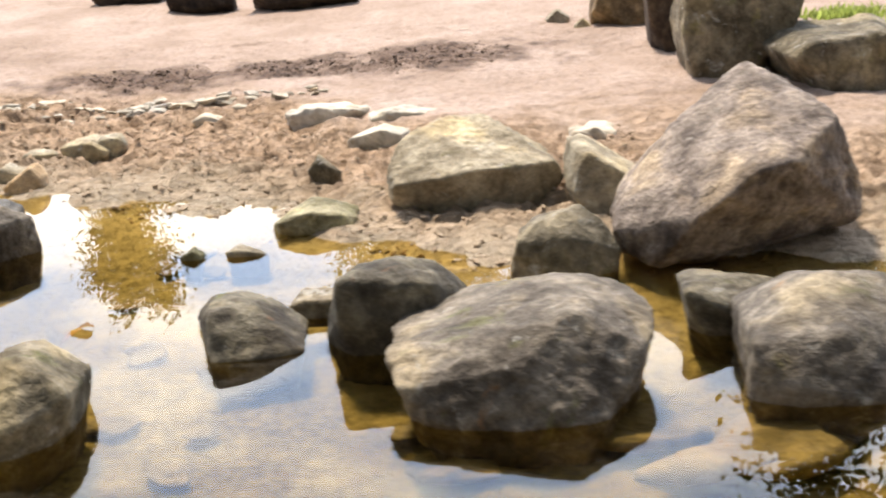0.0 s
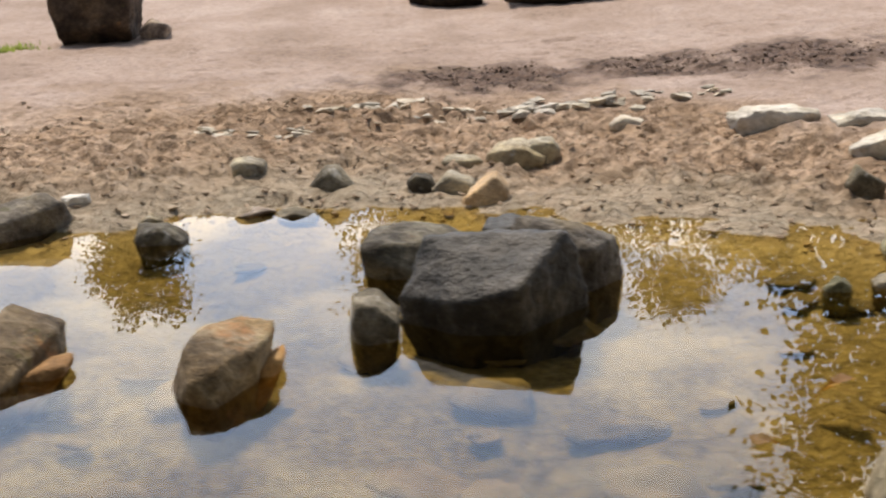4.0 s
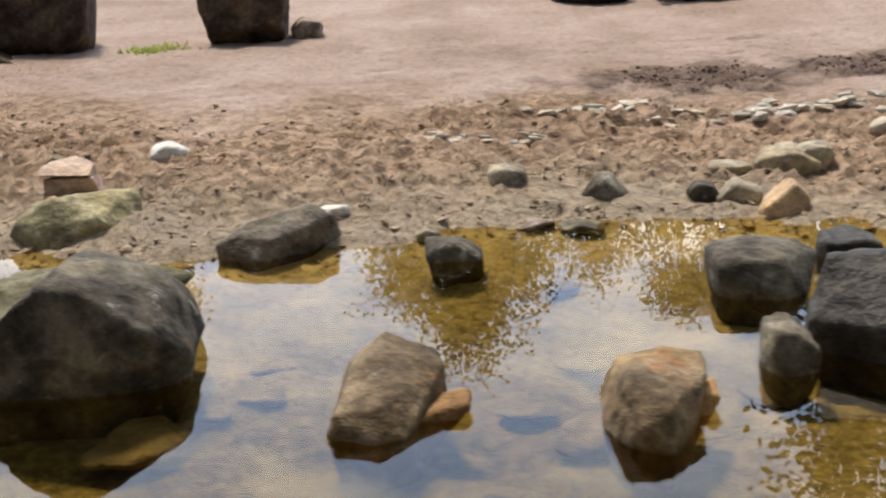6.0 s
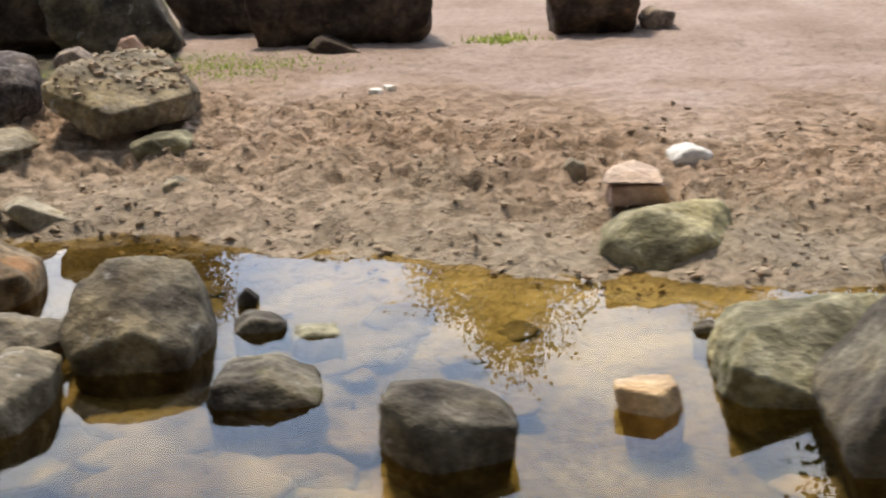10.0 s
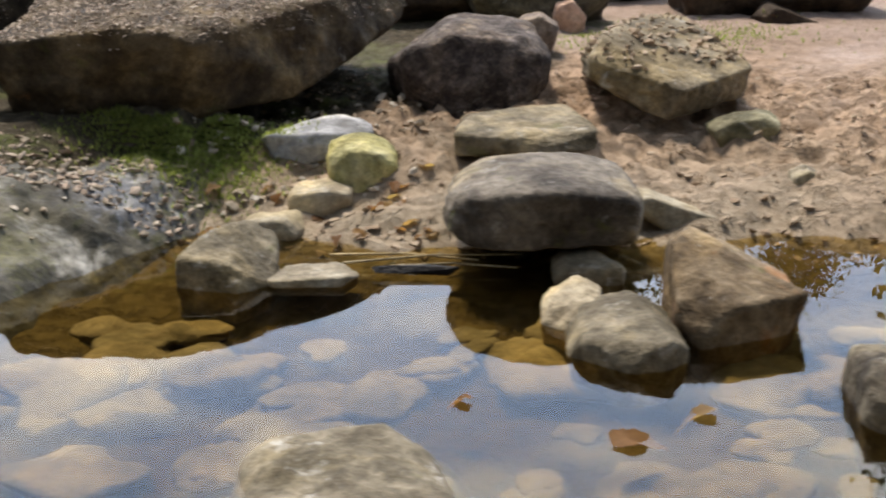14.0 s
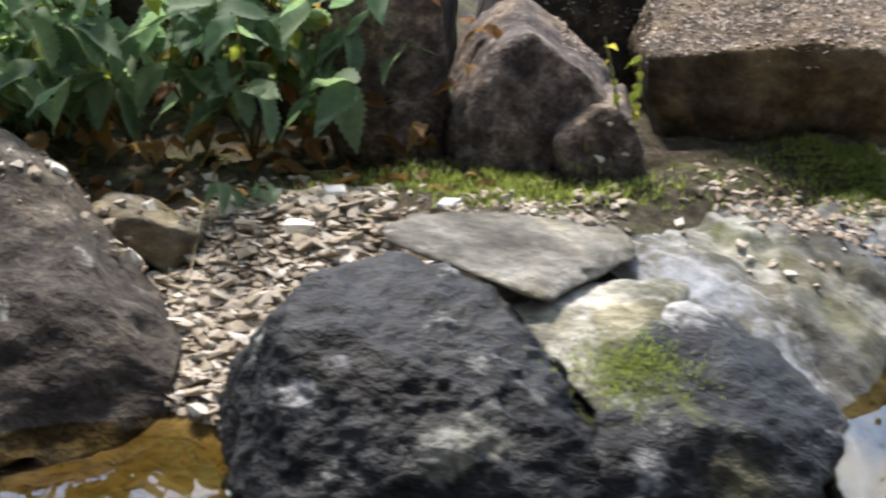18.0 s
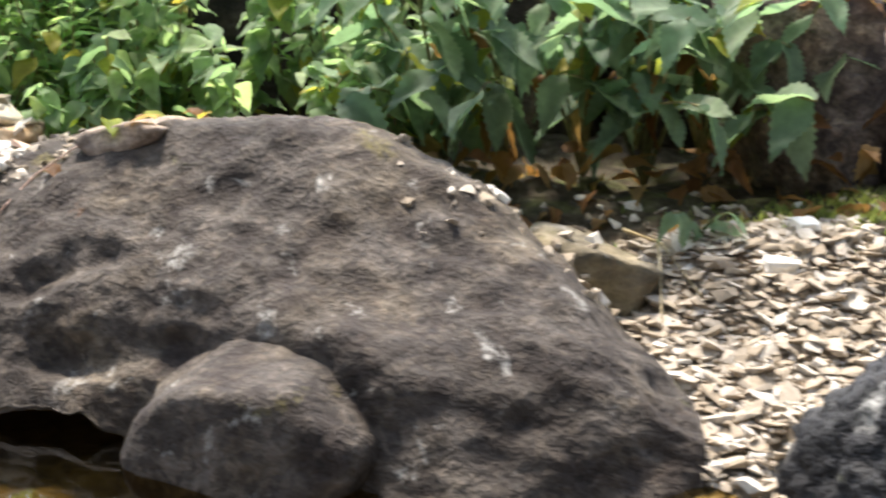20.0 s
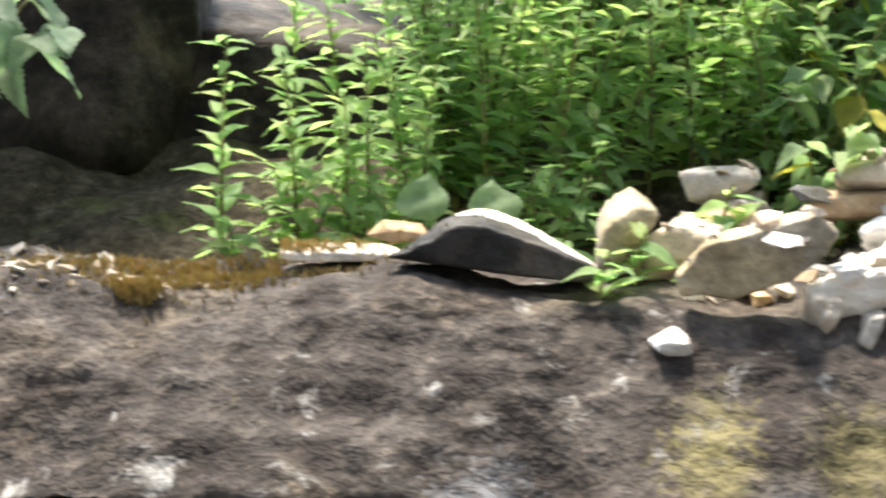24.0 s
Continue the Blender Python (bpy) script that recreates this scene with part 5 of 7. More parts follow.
rock("small pale broken stone in rubble", (-5.661, 2.193, 0.152), 0.050,
     [(-0.014, -0.005), (-0.012, 0.010), (0.009, 0.013), (0.014, -0.005), (-0.001, -0.013)], "white", sharp=20, sink=0.02, group='rubble', front=0.97, back=0.9, chips=2, rough=0.14, flat=0.8)
rock("pale finger-shaped stone chip", (-5.627, 2.176, 0.133), 0.030,
     [(-0.011, -0.012), (-0.001, 0.013), (0.011, 0.016), (0.006, -0.002), (-0.001, -0.016)], "white", sink=0.005, group='rubble', front=0.97, back=0.9, chips=2, rough=0.06, flat=0.8)
rock("flat pinkish-grey rock flake on a boulder", (-5.365, 2.225, 0.216), 0.100,
     [(-0.052, 0.003), (-0.042, 0.015), (0.018, 0.027), (0.052, 0.023), (0.049, -0.001), (-0.014, -0.027)], "purple", sharp=22, sink=0.02, group='rubble', yaw=-22, front=0.97, back=0.9, chips=2, rough=0.06, flat=0.8)
rock("grey stone on top of a boulder", (-5.135, 2.412, 0.206), 0.047,
     [(-0.032, -0.003), (-0.024, 0.009), (0.018, 0.006), (0.032, -0.002), (0.000, -0.009)], "pale", sink=0.02, group='rubble')
rock("leaning stone with black face and chalk-white rim", (-5.918, 2.271, 0.168), 0.050,
     [(-0.090, -0.006), (-0.056, 0.019), (-0.037, 0.029), (-0.013, 0.029), (0.025, 0.016), (0.058, -0.008), (0.090, -0.022), (0.073, -0.029), (0.011, -0.019), (-0.013, -0.017), (-0.071, -0.011)], "black", sharp=20, sink=0.0, group='rubble', front=0.97, back=0.9, chips=2, rough=0.06, flat=0.8)
rock("chalk-white stone behind a black one", (-5.893, 2.338, 0.153), 0.050,
     [(-0.080, 0.009), (-0.060, 0.029), (-0.030, 0.031), (0.010, 0.016), (0.071, -0.020), (0.080, -0.031), (0.051, -0.031), (0.005, -0.011), (-0.035, -0.006)], "chalk", sharp=20, sink=0.0, group='rubble', front=0.97, back=0.9, chips=1)
rock("flat white stone chip on the wall top", (-6.050, 2.317, 0.150), 0.040,
     [(-0.052, 0.002), (-0.007, 0.008), (0.037, 0.008), (0.052, 0.001), (0.027, -0.008), (-0.037, -0.008)], "chalk", sharp=20, sink=0.0, group='rubble', front=0.97, back=0.9, chips=2, rough=0.06, flat=0.8)
rock("pale brown stone on the wall top", (-6.000, 2.369, 0.153), 0.040,
     [(-0.030, -0.003), (-0.014, 0.011), (0.022, 0.008), (0.030, -0.005), (-0.004, -0.011)], "tan", sink=0.0, group='rubble', front=0.97, back=0.9, chips=2, rough=0.06, flat=0.8)
rock("grey mossy stone on the gravel bank", (-4.901, 2.139, 0.110), 0.120,
     [(-0.068, 0.026), (-0.054, 0.035), (-0.003, 0.030), (0.037, 0.005), (0.068, -0.012), (0.037, -0.035), (0.009, -0.018)], "grey", sharp=20, group='bank rocks', sink=0.03, front=0.97, back=0.9, chips=2, rough=0.06, flat=0.8)

# dark boulders closing the hollow behind the plants; its shade is in their colour
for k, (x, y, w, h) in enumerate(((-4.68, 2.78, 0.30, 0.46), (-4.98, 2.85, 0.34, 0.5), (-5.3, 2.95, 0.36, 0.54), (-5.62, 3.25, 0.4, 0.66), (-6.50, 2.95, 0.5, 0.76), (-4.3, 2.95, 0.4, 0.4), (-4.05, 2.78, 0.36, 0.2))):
    rock("rough boulder coloured dark as in shade behind the plants", (x, y, 0.1 + h / 2 if h > 0.3 else 0.1), 0.3,
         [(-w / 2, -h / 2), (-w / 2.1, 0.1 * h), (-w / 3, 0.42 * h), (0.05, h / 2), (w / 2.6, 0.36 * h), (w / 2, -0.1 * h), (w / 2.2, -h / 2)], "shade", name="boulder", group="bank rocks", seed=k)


def slope_patch():
    """The pale weathered rock face that runs down into the pond, as a thick curved sheet."""
    a0, a1, b0, b1 = np.array((-3.85, 2.29, -0.04)), np.array((-4.20, 1.70, -0.05)), np.array((-4.02, 2.36, 0.085)), np.array((-4.42, 1.98, 0.135))
    S, T = [q.ravel() for q in np.meshgrid(np.linspace(0, 1, 110), np.linspace(0, 1, 60))]
    p = (1 - T)[:, None] * ((1 - S)[:, None] * a0 + S[:, None] * a1) + T[:, None] * ((1 - S)[:, None] * b0 + S[:, None] * b1)
    p[:, 2] += 0.035 * np.sin(np.pi * T ** 0.8) + 0.010 * fbm(p * 9.0, 4, 31) + 0.005 * fbm(p * 40.0, 4, 32)
    p[:, 0] += 0.012 * fbm(p * 6.0, 3, 33)
    solid_sheet(p, 110, 60, "slope", "pale weathered rock slope running down into the pond")


def solid_sheet(p, nu, nv, look_of, label):
    """Close a curved grid of points with a skirt and a base below it: one solid rock."""
    low = p * (1, 1, 0) + (0, 0, -0.12)
    g = np.arange(nu * nv).reshape(nv, nu)
    q = np.stack([g[:-1, :-1], g[1:, :-1], g[1:, 1:], g[:-1, 1:]], -1).reshape(-1, 4)
    rim = np.concatenate([g[0, :], g[1:, -1], g[-1, -2::-1], g[-2:0:-1, 0]])
    side = [(rim[i], rim[(i + 1) % len(rim)], rim[(i + 1) % len(rim)] + len(p), rim[i] + len(p)) for i in range(len(rim))]
    verts, faces = np.concatenate([p, low]), [tuple(f)[::-1] for f in q] + side
    SOLID.append((verts, faces))
    me = mesh_of("bank_rock", verts, faces, STONE[look_of])
    return tagged(new("bank_rock", me), label, "rock", "bank rocks")


def bank_face(label, look_of, columns, nu, nv, blocks, depth, lump, seed, grooves=()):
    """A rock face from upright sections (x, then foot, belly and crest as y and z), broken into tilted blocks with cracks between them."""
    c = np.array([[x, y0, z0, y1, z1, y2, z2] for x, (y0, z0), (y1, z1), (y2, z2) in columns])
    s = np.linspace(c[0, 0], c[-1, 0], nu)
    k = [np.interp(s, c[:, 0], c[:, i]) for i in range(1, 7)]
    wide = max(3, nu // 40) | 1
    pad = lambda q: np.convolve(np.pad(q, wide, mode="edge"), np.ones(2 * wide + 1) / (2 * wide + 1), "valid")
    y0, z0, y1, z1, y2, z2 = [pad(q) for q in k]
    if not blocks:
        run = np.stack([s * 24.0, s * 0, s * 0], 1)
        z0, y0 = z0 + 0.011 * fbm(run, 3, seed + 4), y0 + 0.010 * fbm(run * 0.7, 3, seed + 6)
    ys = np.stack([y0 + 0.14, y0 + 0.05, y0, y1, y2, y2 + 0.10, y2 + 0.26])
    zs = np.stack([z0 - 0.05, z0 - 0.012, z0, z1, z2, z2 - 0.004, z2 - 0.07])
    at = np.array([0, 0.07, 0.13, 0.42, 0.72, 0.86, 1.0])
    t = np.linspace(0, 1, nv)
    fy = np.stack([np.interp(t, at, ys[:, i]) for i in range(nu)], 1)
    fz = np.stack([np.interp(t, at, zs[:, i]) for i in range(nu)], 1)
    for _ in range(5):
        fy[1:-1] = (fy[:-2] + 2 * fy[1:-1] + fy[2:]) / 4
        fz[1:-1] = (fz[:-2] + 2 * fz[1:-1] + fz[2:]) / 4
    p = np.stack([np.tile(s, (nv, 1)), fy, fz], -1)
    du, dv = np.gradient(p, axis=1), np.gradient(p, axis=0)
    nrm = np.cross(du, dv)
    nrm /= np.linalg.norm(nrm, axis=-1, keepdims=True) + 1e-12
    p, nrm = p.reshape(-1, 3), nrm.reshape(-1, 3)
    r = np.random.default_rng(seed)
    push = lump * (fbm(p * 7.0, 4, seed) + 0.45 * fbm(p * 21.0, 4, seed + 1) - 0.3 * np.abs(fbm(p * 38.0, 3, seed + 2)))
    if blocks:
        seeds = p[r.integers(0, len(p), blocks)] + r.normal(0, 0.02, (blocks, 3))
        bent = p + 0.03 * np.stack([fbm(p * 9.0, 3, seed + 5 + i) for i in range(3)], 1)
        dist = np.linalg.norm((bent[:, None] - seeds[None]) * (0.8, 1, 1.5), axis=2)
        order = np.argsort(dist, axis=1)[:, :2]
        d1, d2 = np.take_along_axis(dist, order[:, :1], 1)[:, 0], np.take_along_axis(dist, order[:, 1:2], 1)[:, 0]
        tilt, lift = r.normal(0, 0.07, (blocks, 3)), r.uniform(-1, 1, blocks)
        near = order[:, 0]
        push += depth * lift[near] + ((p - seeds[near]) * tilt[near]).sum(1) - 0.9 * depth * smooth(0.022, 0.0, d2 - d1)
    for line in grooves:
        q = np.array(line)
        run = np.concatenate([q[i] + np.linspace(0, 1, 30)[:, None] * (q[i + 1] - q[i]) for i in range(len(q) - 1)])
        bent = p + 0.014 * np.stack([fbm(p * 16.0, 3, seed + 9 + i) for i in range(3)], 1)
        push -= 0.020 * smooth(0.034, 0.0, np.min(np.linalg.norm(bent[:, None] - run[None], axis=2), axis=1))
    return solid_sheet(p + nrm * push[:, None], nu, nv, look_of, label)


slope_patch()
bank_face("huge rounded brown boulder running into a long rock wall", "brown",
          [(-7.2, (2.28, 0.025), (2.4, 0.10), (2.5, 0.14)), (-6.3, (2.09, 0.025), (2.2, 0.10), (2.275, 0.14)), (-5.8, (2.035, 0.025), (2.15, 0.105), (2.215, 0.137)),
           (-5.7, (2.024, 0.025), (2.12, 0.10), (2.17, 0.135)), (-5.6, (1.99, 0.022), (2.10, 0.10), (2.19, 0.148)), (-5.5, (1.955, 0.02), (2.07, 0.10), (2.25, 0.195)), (-5.39, (1.94, 0.015), (2.05, 0.125), (2.24, 0.226)),
           (-5.27, (1.92, 0.0), (1.99, 0.125), (2.17, 0.236)), (-5.16, (1.85, -0.02), (1.92, 0.11), (2.15, 0.238)), (-5.08, (1.78, -0.03), (1.85, 0.08), (2.12, 0.215)), (-5.0, (1.77, -0.03), (1.86, 0.09), (2.05, 0.174)),
           (-4.94, (1.78, -0.03), (1.875, 0.085), (1.98, 0.135)), (-4.88, (1.80, -0.03), (1.87, 0.06), (1.92, 0.10)), (-4.83, (1.83, -0.04), (1.865, 0.01), (1.91, 0.01))],
          420, 130, 0, 0.0, 0.010, 57,
          [[(-5.44, 2.06, 0.10), (-5.36, 2.07, 0.115), (-5.28, 2.05, 0.12)], [(-5.26, 2.08, 0.135), (-5.17, 2.06, 0.13), (-5.09, 2.02, 0.115)], [(-5.40, 1.99, 0.06), (-5.30, 1.98, 0.07), (-5.22, 1.94, 0.06)]])


# same shade-dark colour; only the sun makes the top look grey
rock("boulder coloured dark as in shade behind the plants, its top lit grey", (-6.09, 2.96, 0.17), 0.30,
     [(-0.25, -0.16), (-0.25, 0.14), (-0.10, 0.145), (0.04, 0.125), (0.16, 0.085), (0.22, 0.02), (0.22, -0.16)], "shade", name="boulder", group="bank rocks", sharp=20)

# ---- plants and loose things ----
def leaf_material(name, a, b_, c, per_object=True):
    m, n, l, b = nodes_of(name)
    geo = n.new("ShaderNodeNewGeometry")
    rnd = n.new("ShaderNodeObjectInfo").outputs["Random"] if per_object else geo.outputs["Random Per Island"]
    col = ramp(n, l, rnd, [(0.0, a), (0.5, b_), (1.0, c)])
    col = mixed(n, l, 0.45, col, ramp(n, l, noise_node(n, l, geo.outputs["Position"], 90.0), [(0.35, (0.6,)), (0.65, (1.25,))]), "MULTIPLY")
    l.new(col, b.inputs["Base Color"])
    b.inputs["Roughness"].default_value = 0.6
    b.inputs["Specular IOR Level"].default_value = 0.18
    thin = n.new("ShaderNodeBsdfTranslucent")
    mx = n.new("ShaderNodeMixShader")
    mx.inputs["Fac"].default_value = 0.6
    l.new(mixed(n, l, 1.0, col, (1.25, 1.35, 0.95), "MULTIPLY"), thin.inputs["Color"])
    l.new(b.outputs[0], mx.inputs[1])
    l.new(thin.outputs[0], mx.inputs[2])
    l.new(mx.outputs[0], n["Material Output"].inputs["Surface"])
    return m


def leaf_shape(length, width, teeth=0, droop=0.3, fold=0.25, seed=0):
    """Verts and faces of one leaf along +x: folded at the midrib, drooping, toothed at the edge."""
    rng = np.random.default_rng(seed)
    rows = max(9, 2 * teeth + 3)
    verts, faces = [], []
    wob = rng.uniform(-0.3, 0.3)
    for i in range(rows):
        t = i / (rows - 1)
        w = width * 0.5 * math.sin(math.pi * min(1.0, t * 0.93 + 0.07) ** 0.75) * (1 - 0.25 * t) if t < 1 else 0.0
        if teeth and 0 < i < rows - 1:
            w *= 1.0 + (0.10 if i % 2 else -0.10)
        x, z = length * t, -droop * length * t * t
        for k, u in enumerate((-1, -0.5, 0, 0.5, 1)):
            verts.append((x + (0.02 * length if abs(u) == 1 and i % 2 and teeth else 0), w * u + 0.03 * length * wob * t * t, z + fold * w * abs(u) + 0.06 * width * math.sin(t * 9 + 2 * u)))
    for i in range(rows - 1):
        for k in range(4):
            a = i * 5 + k
            faces.append((a, a + 1, a + 6, a + 5))
    return np.array(verts), faces


def tube(points, radii, sides=6):
    verts, faces = [], []
    pts = [Vector(p) for p in points]
    for i, p in enumerate(pts):
        d = (pts[min(i + 1, len(pts) - 1)] - pts[max(i - 1, 0)]).normalized()
        q = d.to_track_quat("Z", "Y")
        for k in range(sides):
            a = 2 * math.pi * k / sides
            verts.append(p + q @ Vector((math.cos(a) * radii[i], math.sin(a) * radii[i], 0)))
    for i in range(len(pts) - 1):
        for k in range(sides):
            a, b2 = i * sides + k, i * sides + (k + 1) % sides
            faces.append((a, b2, b2 + sides, a + sides))
    return verts, faces


def joined(pieces):
    verts, faces, at = [], [], 0
    for v, f in pieces:
        verts += [tuple(p) for p in v]
        faces += [tuple(i + at for i in face) for face in f]
        at += len(v)
    return verts, faces


def turned(v, m):
    a = np.array(m)
    return np.asarray(v) @ a[:3, :3].T + a[:3, 3]


from mathutils.bvhtree import BVHTree
allv, allf = joined([(v, f) for v, f in SOLID])
LAND = BVHTree.FromPolygons([Vector(v) for v in allv], allf)
GZ = Z.reshape(ny, nx)


def floor_at(x, y, rocks=True):
    i, j = np.searchsorted(gx, x), np.searchsorted(gy, y)
    z = float(GZ[min(j, ny - 1), min(i, nx - 1)])
    if rocks:
        hit = LAND.ray_cast(Vector((x, y, 1.0)), Vector((0, 0, -1)))
        if hit[0] is not None and hit[0].z > z:
            return hit[0].z, hit[1]
    return z, Vector((0, 0, 1))


NETTLE = leaf_material("toothed_leaf", (0.13, 0.20, 0.13), (0.20, 0.29, 0.19), (0.29, 0.37, 0.24))
FRESH = leaf_material("fresh_leaf", (0.20, 0.30, 0.16), (0.29, 0.41, 0.23), (0.41, 0.50, 0.26))
YELLOW = leaf_material("yellow_leaf", (0.25, 0.30, 0.04), (0.36, 0.38, 0.07), (0.42, 0.33, 0.07))
DRY = leaf_material("withered_leaf", (0.16, 0.075, 0.03), (0.28, 0.14, 0.055), (0.36, 0.24, 0.11))
ROD = leaf_material("rod_leaf", (0.21, 0.34, 0.15), (0.32, 0.47, 0.20), (0.47, 0.57, 0.25), False)
STEM = rock_material("plant_stem", (0.10, 0.11, 0.05), (0.17, 0.17, 0.08), (0.26, 0.22, 0.13))
STRAW = rock_material("dry_straw", (0.30, 0.24, 0.14), (0.42, 0.35, 0.22), (0.55, 0.47, 0.32))
MOSSM = leaf_material("moss_blade", (0.13, 0.15, 0.05), (0.22, 0.25, 0.08), (0.33, 0.36, 0.13), False)
TREE_LEAF = leaf_material("tree_leaf", (0.03, 0.035, 0.012), (0.06, 0.06, 0.02), (0.13, 0.11, 0.03), False)


def shared_leaves(name, count, length, width, teeth, material, droop=0.35):
    out = []
    for k in range(count):
        v, f = leaf_shape(length, width, teeth, droop * (0.5 + 0.35 * k), 0.2 + 0.1 * k, k)
        out.append(mesh_of(name, v, f, material))
    return out


NETTLE_L = shared_leaves("leaf", 4, 0.086, 0.046, 9, NETTLE, 0.22)
FRESH_L = shared_leaves("leaf", 4, 0.038, 0.028, 0, FRESH, 0.3)
YELLOW_L = shared_leaves("leaf", 3, 0.042, 0.029, 0, YELLOW)
DRY_L = shared_leaves("leaf", 3, 0.05, 0.035, 4, DRY, 0.8)


def leafy_plant(label, category, base, stems, leaves, rng, size=(0.8, 1.2), dry=None, group="bank plants", tilt=(5, 60)):
    """A plant of arching stems, each with leaves along it: stem and leaf are parts."""
    plant = thing("plant", label, category, group, loc=base)
    b0 = Vector(base)
    for tip, lift, count in stems:
        t0, t1 = Vector((0, 0, 0)), Vector(tip) - b0
        mid = (t0 + t1) * 0.5 + Vector((0, 0, lift))
        path = [t0 * (1 - s) ** 2 + mid * 2 * s * (1 - s) + t1 * s * s for s in [k / 10 for k in range(11)]]
        v, f = tube(path, [0.0028 * (1 - 0.6 * k / 10) for k in range(11)])
        part("stem", mesh_of("stem", v, f, STEM), plant)
        for k in range(count):
            s = 0.25 + 0.75 * (k + rng.random()) / count
            p = t0 * (1 - s) ** 2 + mid * 2 * s * (1 - s) + t1 * s * s
            pool = leaves if dry is None or s > 0.45 or rng.random() > 0.6 else dry
            ob = part("leaf", pool[rng.integers(len(pool))], plant)
            yaw = rng.uniform(0, 360) if rng.random() < 0.45 else rng.uniform(200, 340)
            ob.matrix_local = Matrix.Translation(p) @ pose(0, 0, 0, rng.uniform(-30, 30), rng.uniform(*tilt), yaw) @ Matrix.Scale(rng.uniform(*size), 4)
    return plant


rng = np.random.default_rng(7)
# toothed-leaved plants hanging over the bank
for bx, by, k in ((-4.66, 2.5, 4), (-4.74, 2.46, 6), (-4.81, 2.44, 6), (-4.88, 2.48, 7), (-4.97, 2.46, 7), (-5.05, 2.5, 7), (-5.1, 2.6, 6), (-4.8, 2.6, 6)):
    stems = []
    for i in range(k):
        stems.append(((bx + rng.uniform(-0.13, 0.11), by - rng.uniform(0.05, 0.24), rng.uniform(0.22, 0.42)), rng.uniform(0.05, 0.16), 8))
    leafy_plant("drooping plant with large toothed green leaves over the bank", "plant", (bx, by, floor_at(bx, by, False)[0]), stems, NETTLE_L * 2 + YELLOW_L[:2], rng, (0.6, 1.1), DRY_L + YELLOW_L, tilt=(-5, 50))
stems = [((-6.385 + dx, 2.48 + dy, 0.305 + 0.6 * dz), 0.1, 7) for dx, dy, dz in ((0.0, 0.0, 0.08), (-0.1, -0.05, 0.02), (0.05, 0.05, 0.08), (-0.05, 0.02, -0.04), (0.07, 0.0, 0.02))]
leafy_plant("drooping plant with large toothed green leaves over the bank", "plant", (-6.48, 2.66, floor_at(-6.48, 2.66, False)[0]), stems, NETTLE_L, rng, (0.55, 0.85), tilt=(-5, 50))
# fresh round-leaved plants behind the brown boulder
for row, by in enumerate((2.46, 2.58, 2.7)):
    for bx in (-5.1, -5.19, -5.28, -5.37, -5.46, -5.54):
        bx += rng.uniform(-0.03, 0.03)
        stems = []
        for i in range(5):
            stems.append(((bx + rng.uniform(-0.08, 0.08), by - rng.uniform(-0.02, 0.1), rng.uniform(0.18, 0.30) + 0.07 * row), rng.uniform(0.0, 0.05), 13))
        leafy_plant("low bush of fresh light green rounded leaves", "plant", (bx, by, floor_at(bx, by, False)[0]), stems, FRESH_L * 3 + YELLOW_L[:1], rng, (0.75, 1.3), tilt=(-15, 35))


def rod_plant(label, base, height, lean, rng):
    """An upright stem set with whorls of narrow leaves, thinner to the top."""
    plant = thing("rod_plant", label, "plant", "rod plants", loc=base)
    pts = [(lean[0] * s * s * height, lean[1] * s * s * height, s * height) for s in [k / 8 for k in range(9)]]
    v, f = tube(pts, [0.0025 * (1 - 0.6 * k / 8) for k in range(9)])
    part("stem", mesh_of("stem", v, f, STEM), plant)
    pieces = []
    count = int(height / 0.0068)
    for k in range(count):
        s = 0.12 + 0.88 * k / count
        p = (lean[0] * s * s * height, lean[1] * s * s * height, s * height)
        ln = 0.045 * (1.1 - 0.5 * s) * rng.uniform(0.8, 1.2)
        lv, lf = leaf_shape(ln, ln * 0.44, 0, 0.35, 0.3, k)
        pieces.append((turned(lv, Matrix.Translation(p) @ pose(0, 0, 0, rng.uniform(-20, 20), rng.uniform(-50, 5), k * 137.5 + rng.uniform(-20, 20))), lf))
    pv, pf = joined(pieces)
    part("foliage", mesh_of("foliage", pv, pf, ROD), plant)
    return plant


for k in range(140):
    bx = rng.uniform(-6.12, -5.5)
    by = rng.uniform(2.44, 3.1)
    if bx < -5.98 and by > 2.6:
        continue
    hgt = rng.uniform(0.06, 0.16) if by < 2.54 else rng.uniform(0.18, 0.34) if by < 2.75 else rng.uniform(0.35, 0.6)
    rod_plant("upright green plant with narrow leaves in whorls", (bx, by, floor_at(bx, by, False)[0] - 0.01), hgt, (rng.uniform(-0.3, 0.3), rng.uniform(-0.35, 0.1)), rng)

# single stems in front of the dark boulder, and round leaves behind the black stone
edge_rng = np.random.default_rng(31)
for bx, by, hgt in ((-6.175, 2.47, 0.28), (-6.155, 2.43, 0.11), (-6.10, 2.48, 0.25), (-6.05, 2.47, 0.22), (-6.01, 2.44, 0.14), (-6.125, 2.44, 0.06), (-6.08, 2.43, 0.10), (-6.03, 2.5, 0.26), (-5.98, 2.5, 0.24), (-6.0, 2.58, 0.28), (-5.95, 2.62, 0.32), (-5.91, 2.56, 0.30), (-5.97, 2.68, 0.34), (-6.06, 2.62, 0.26), (-5.93, 2.7, 0.36), (-6.11, 2.6, 0.25), (-6.0, 3.2, 0.5), (-5.92, 3.2, 0.55), (-5.85, 3.16, 0.5), (-6.08, 3.2, 0.45)):
    rod_plant("upright green plant with narrow leaves in whorls", (bx, by, floor_at(bx, by, False)[0] - 0.01), hgt, (edge_rng.uniform(-0.08, 0.08), edge_rng.uniform(-0.15, 0.0)), edge_rng)
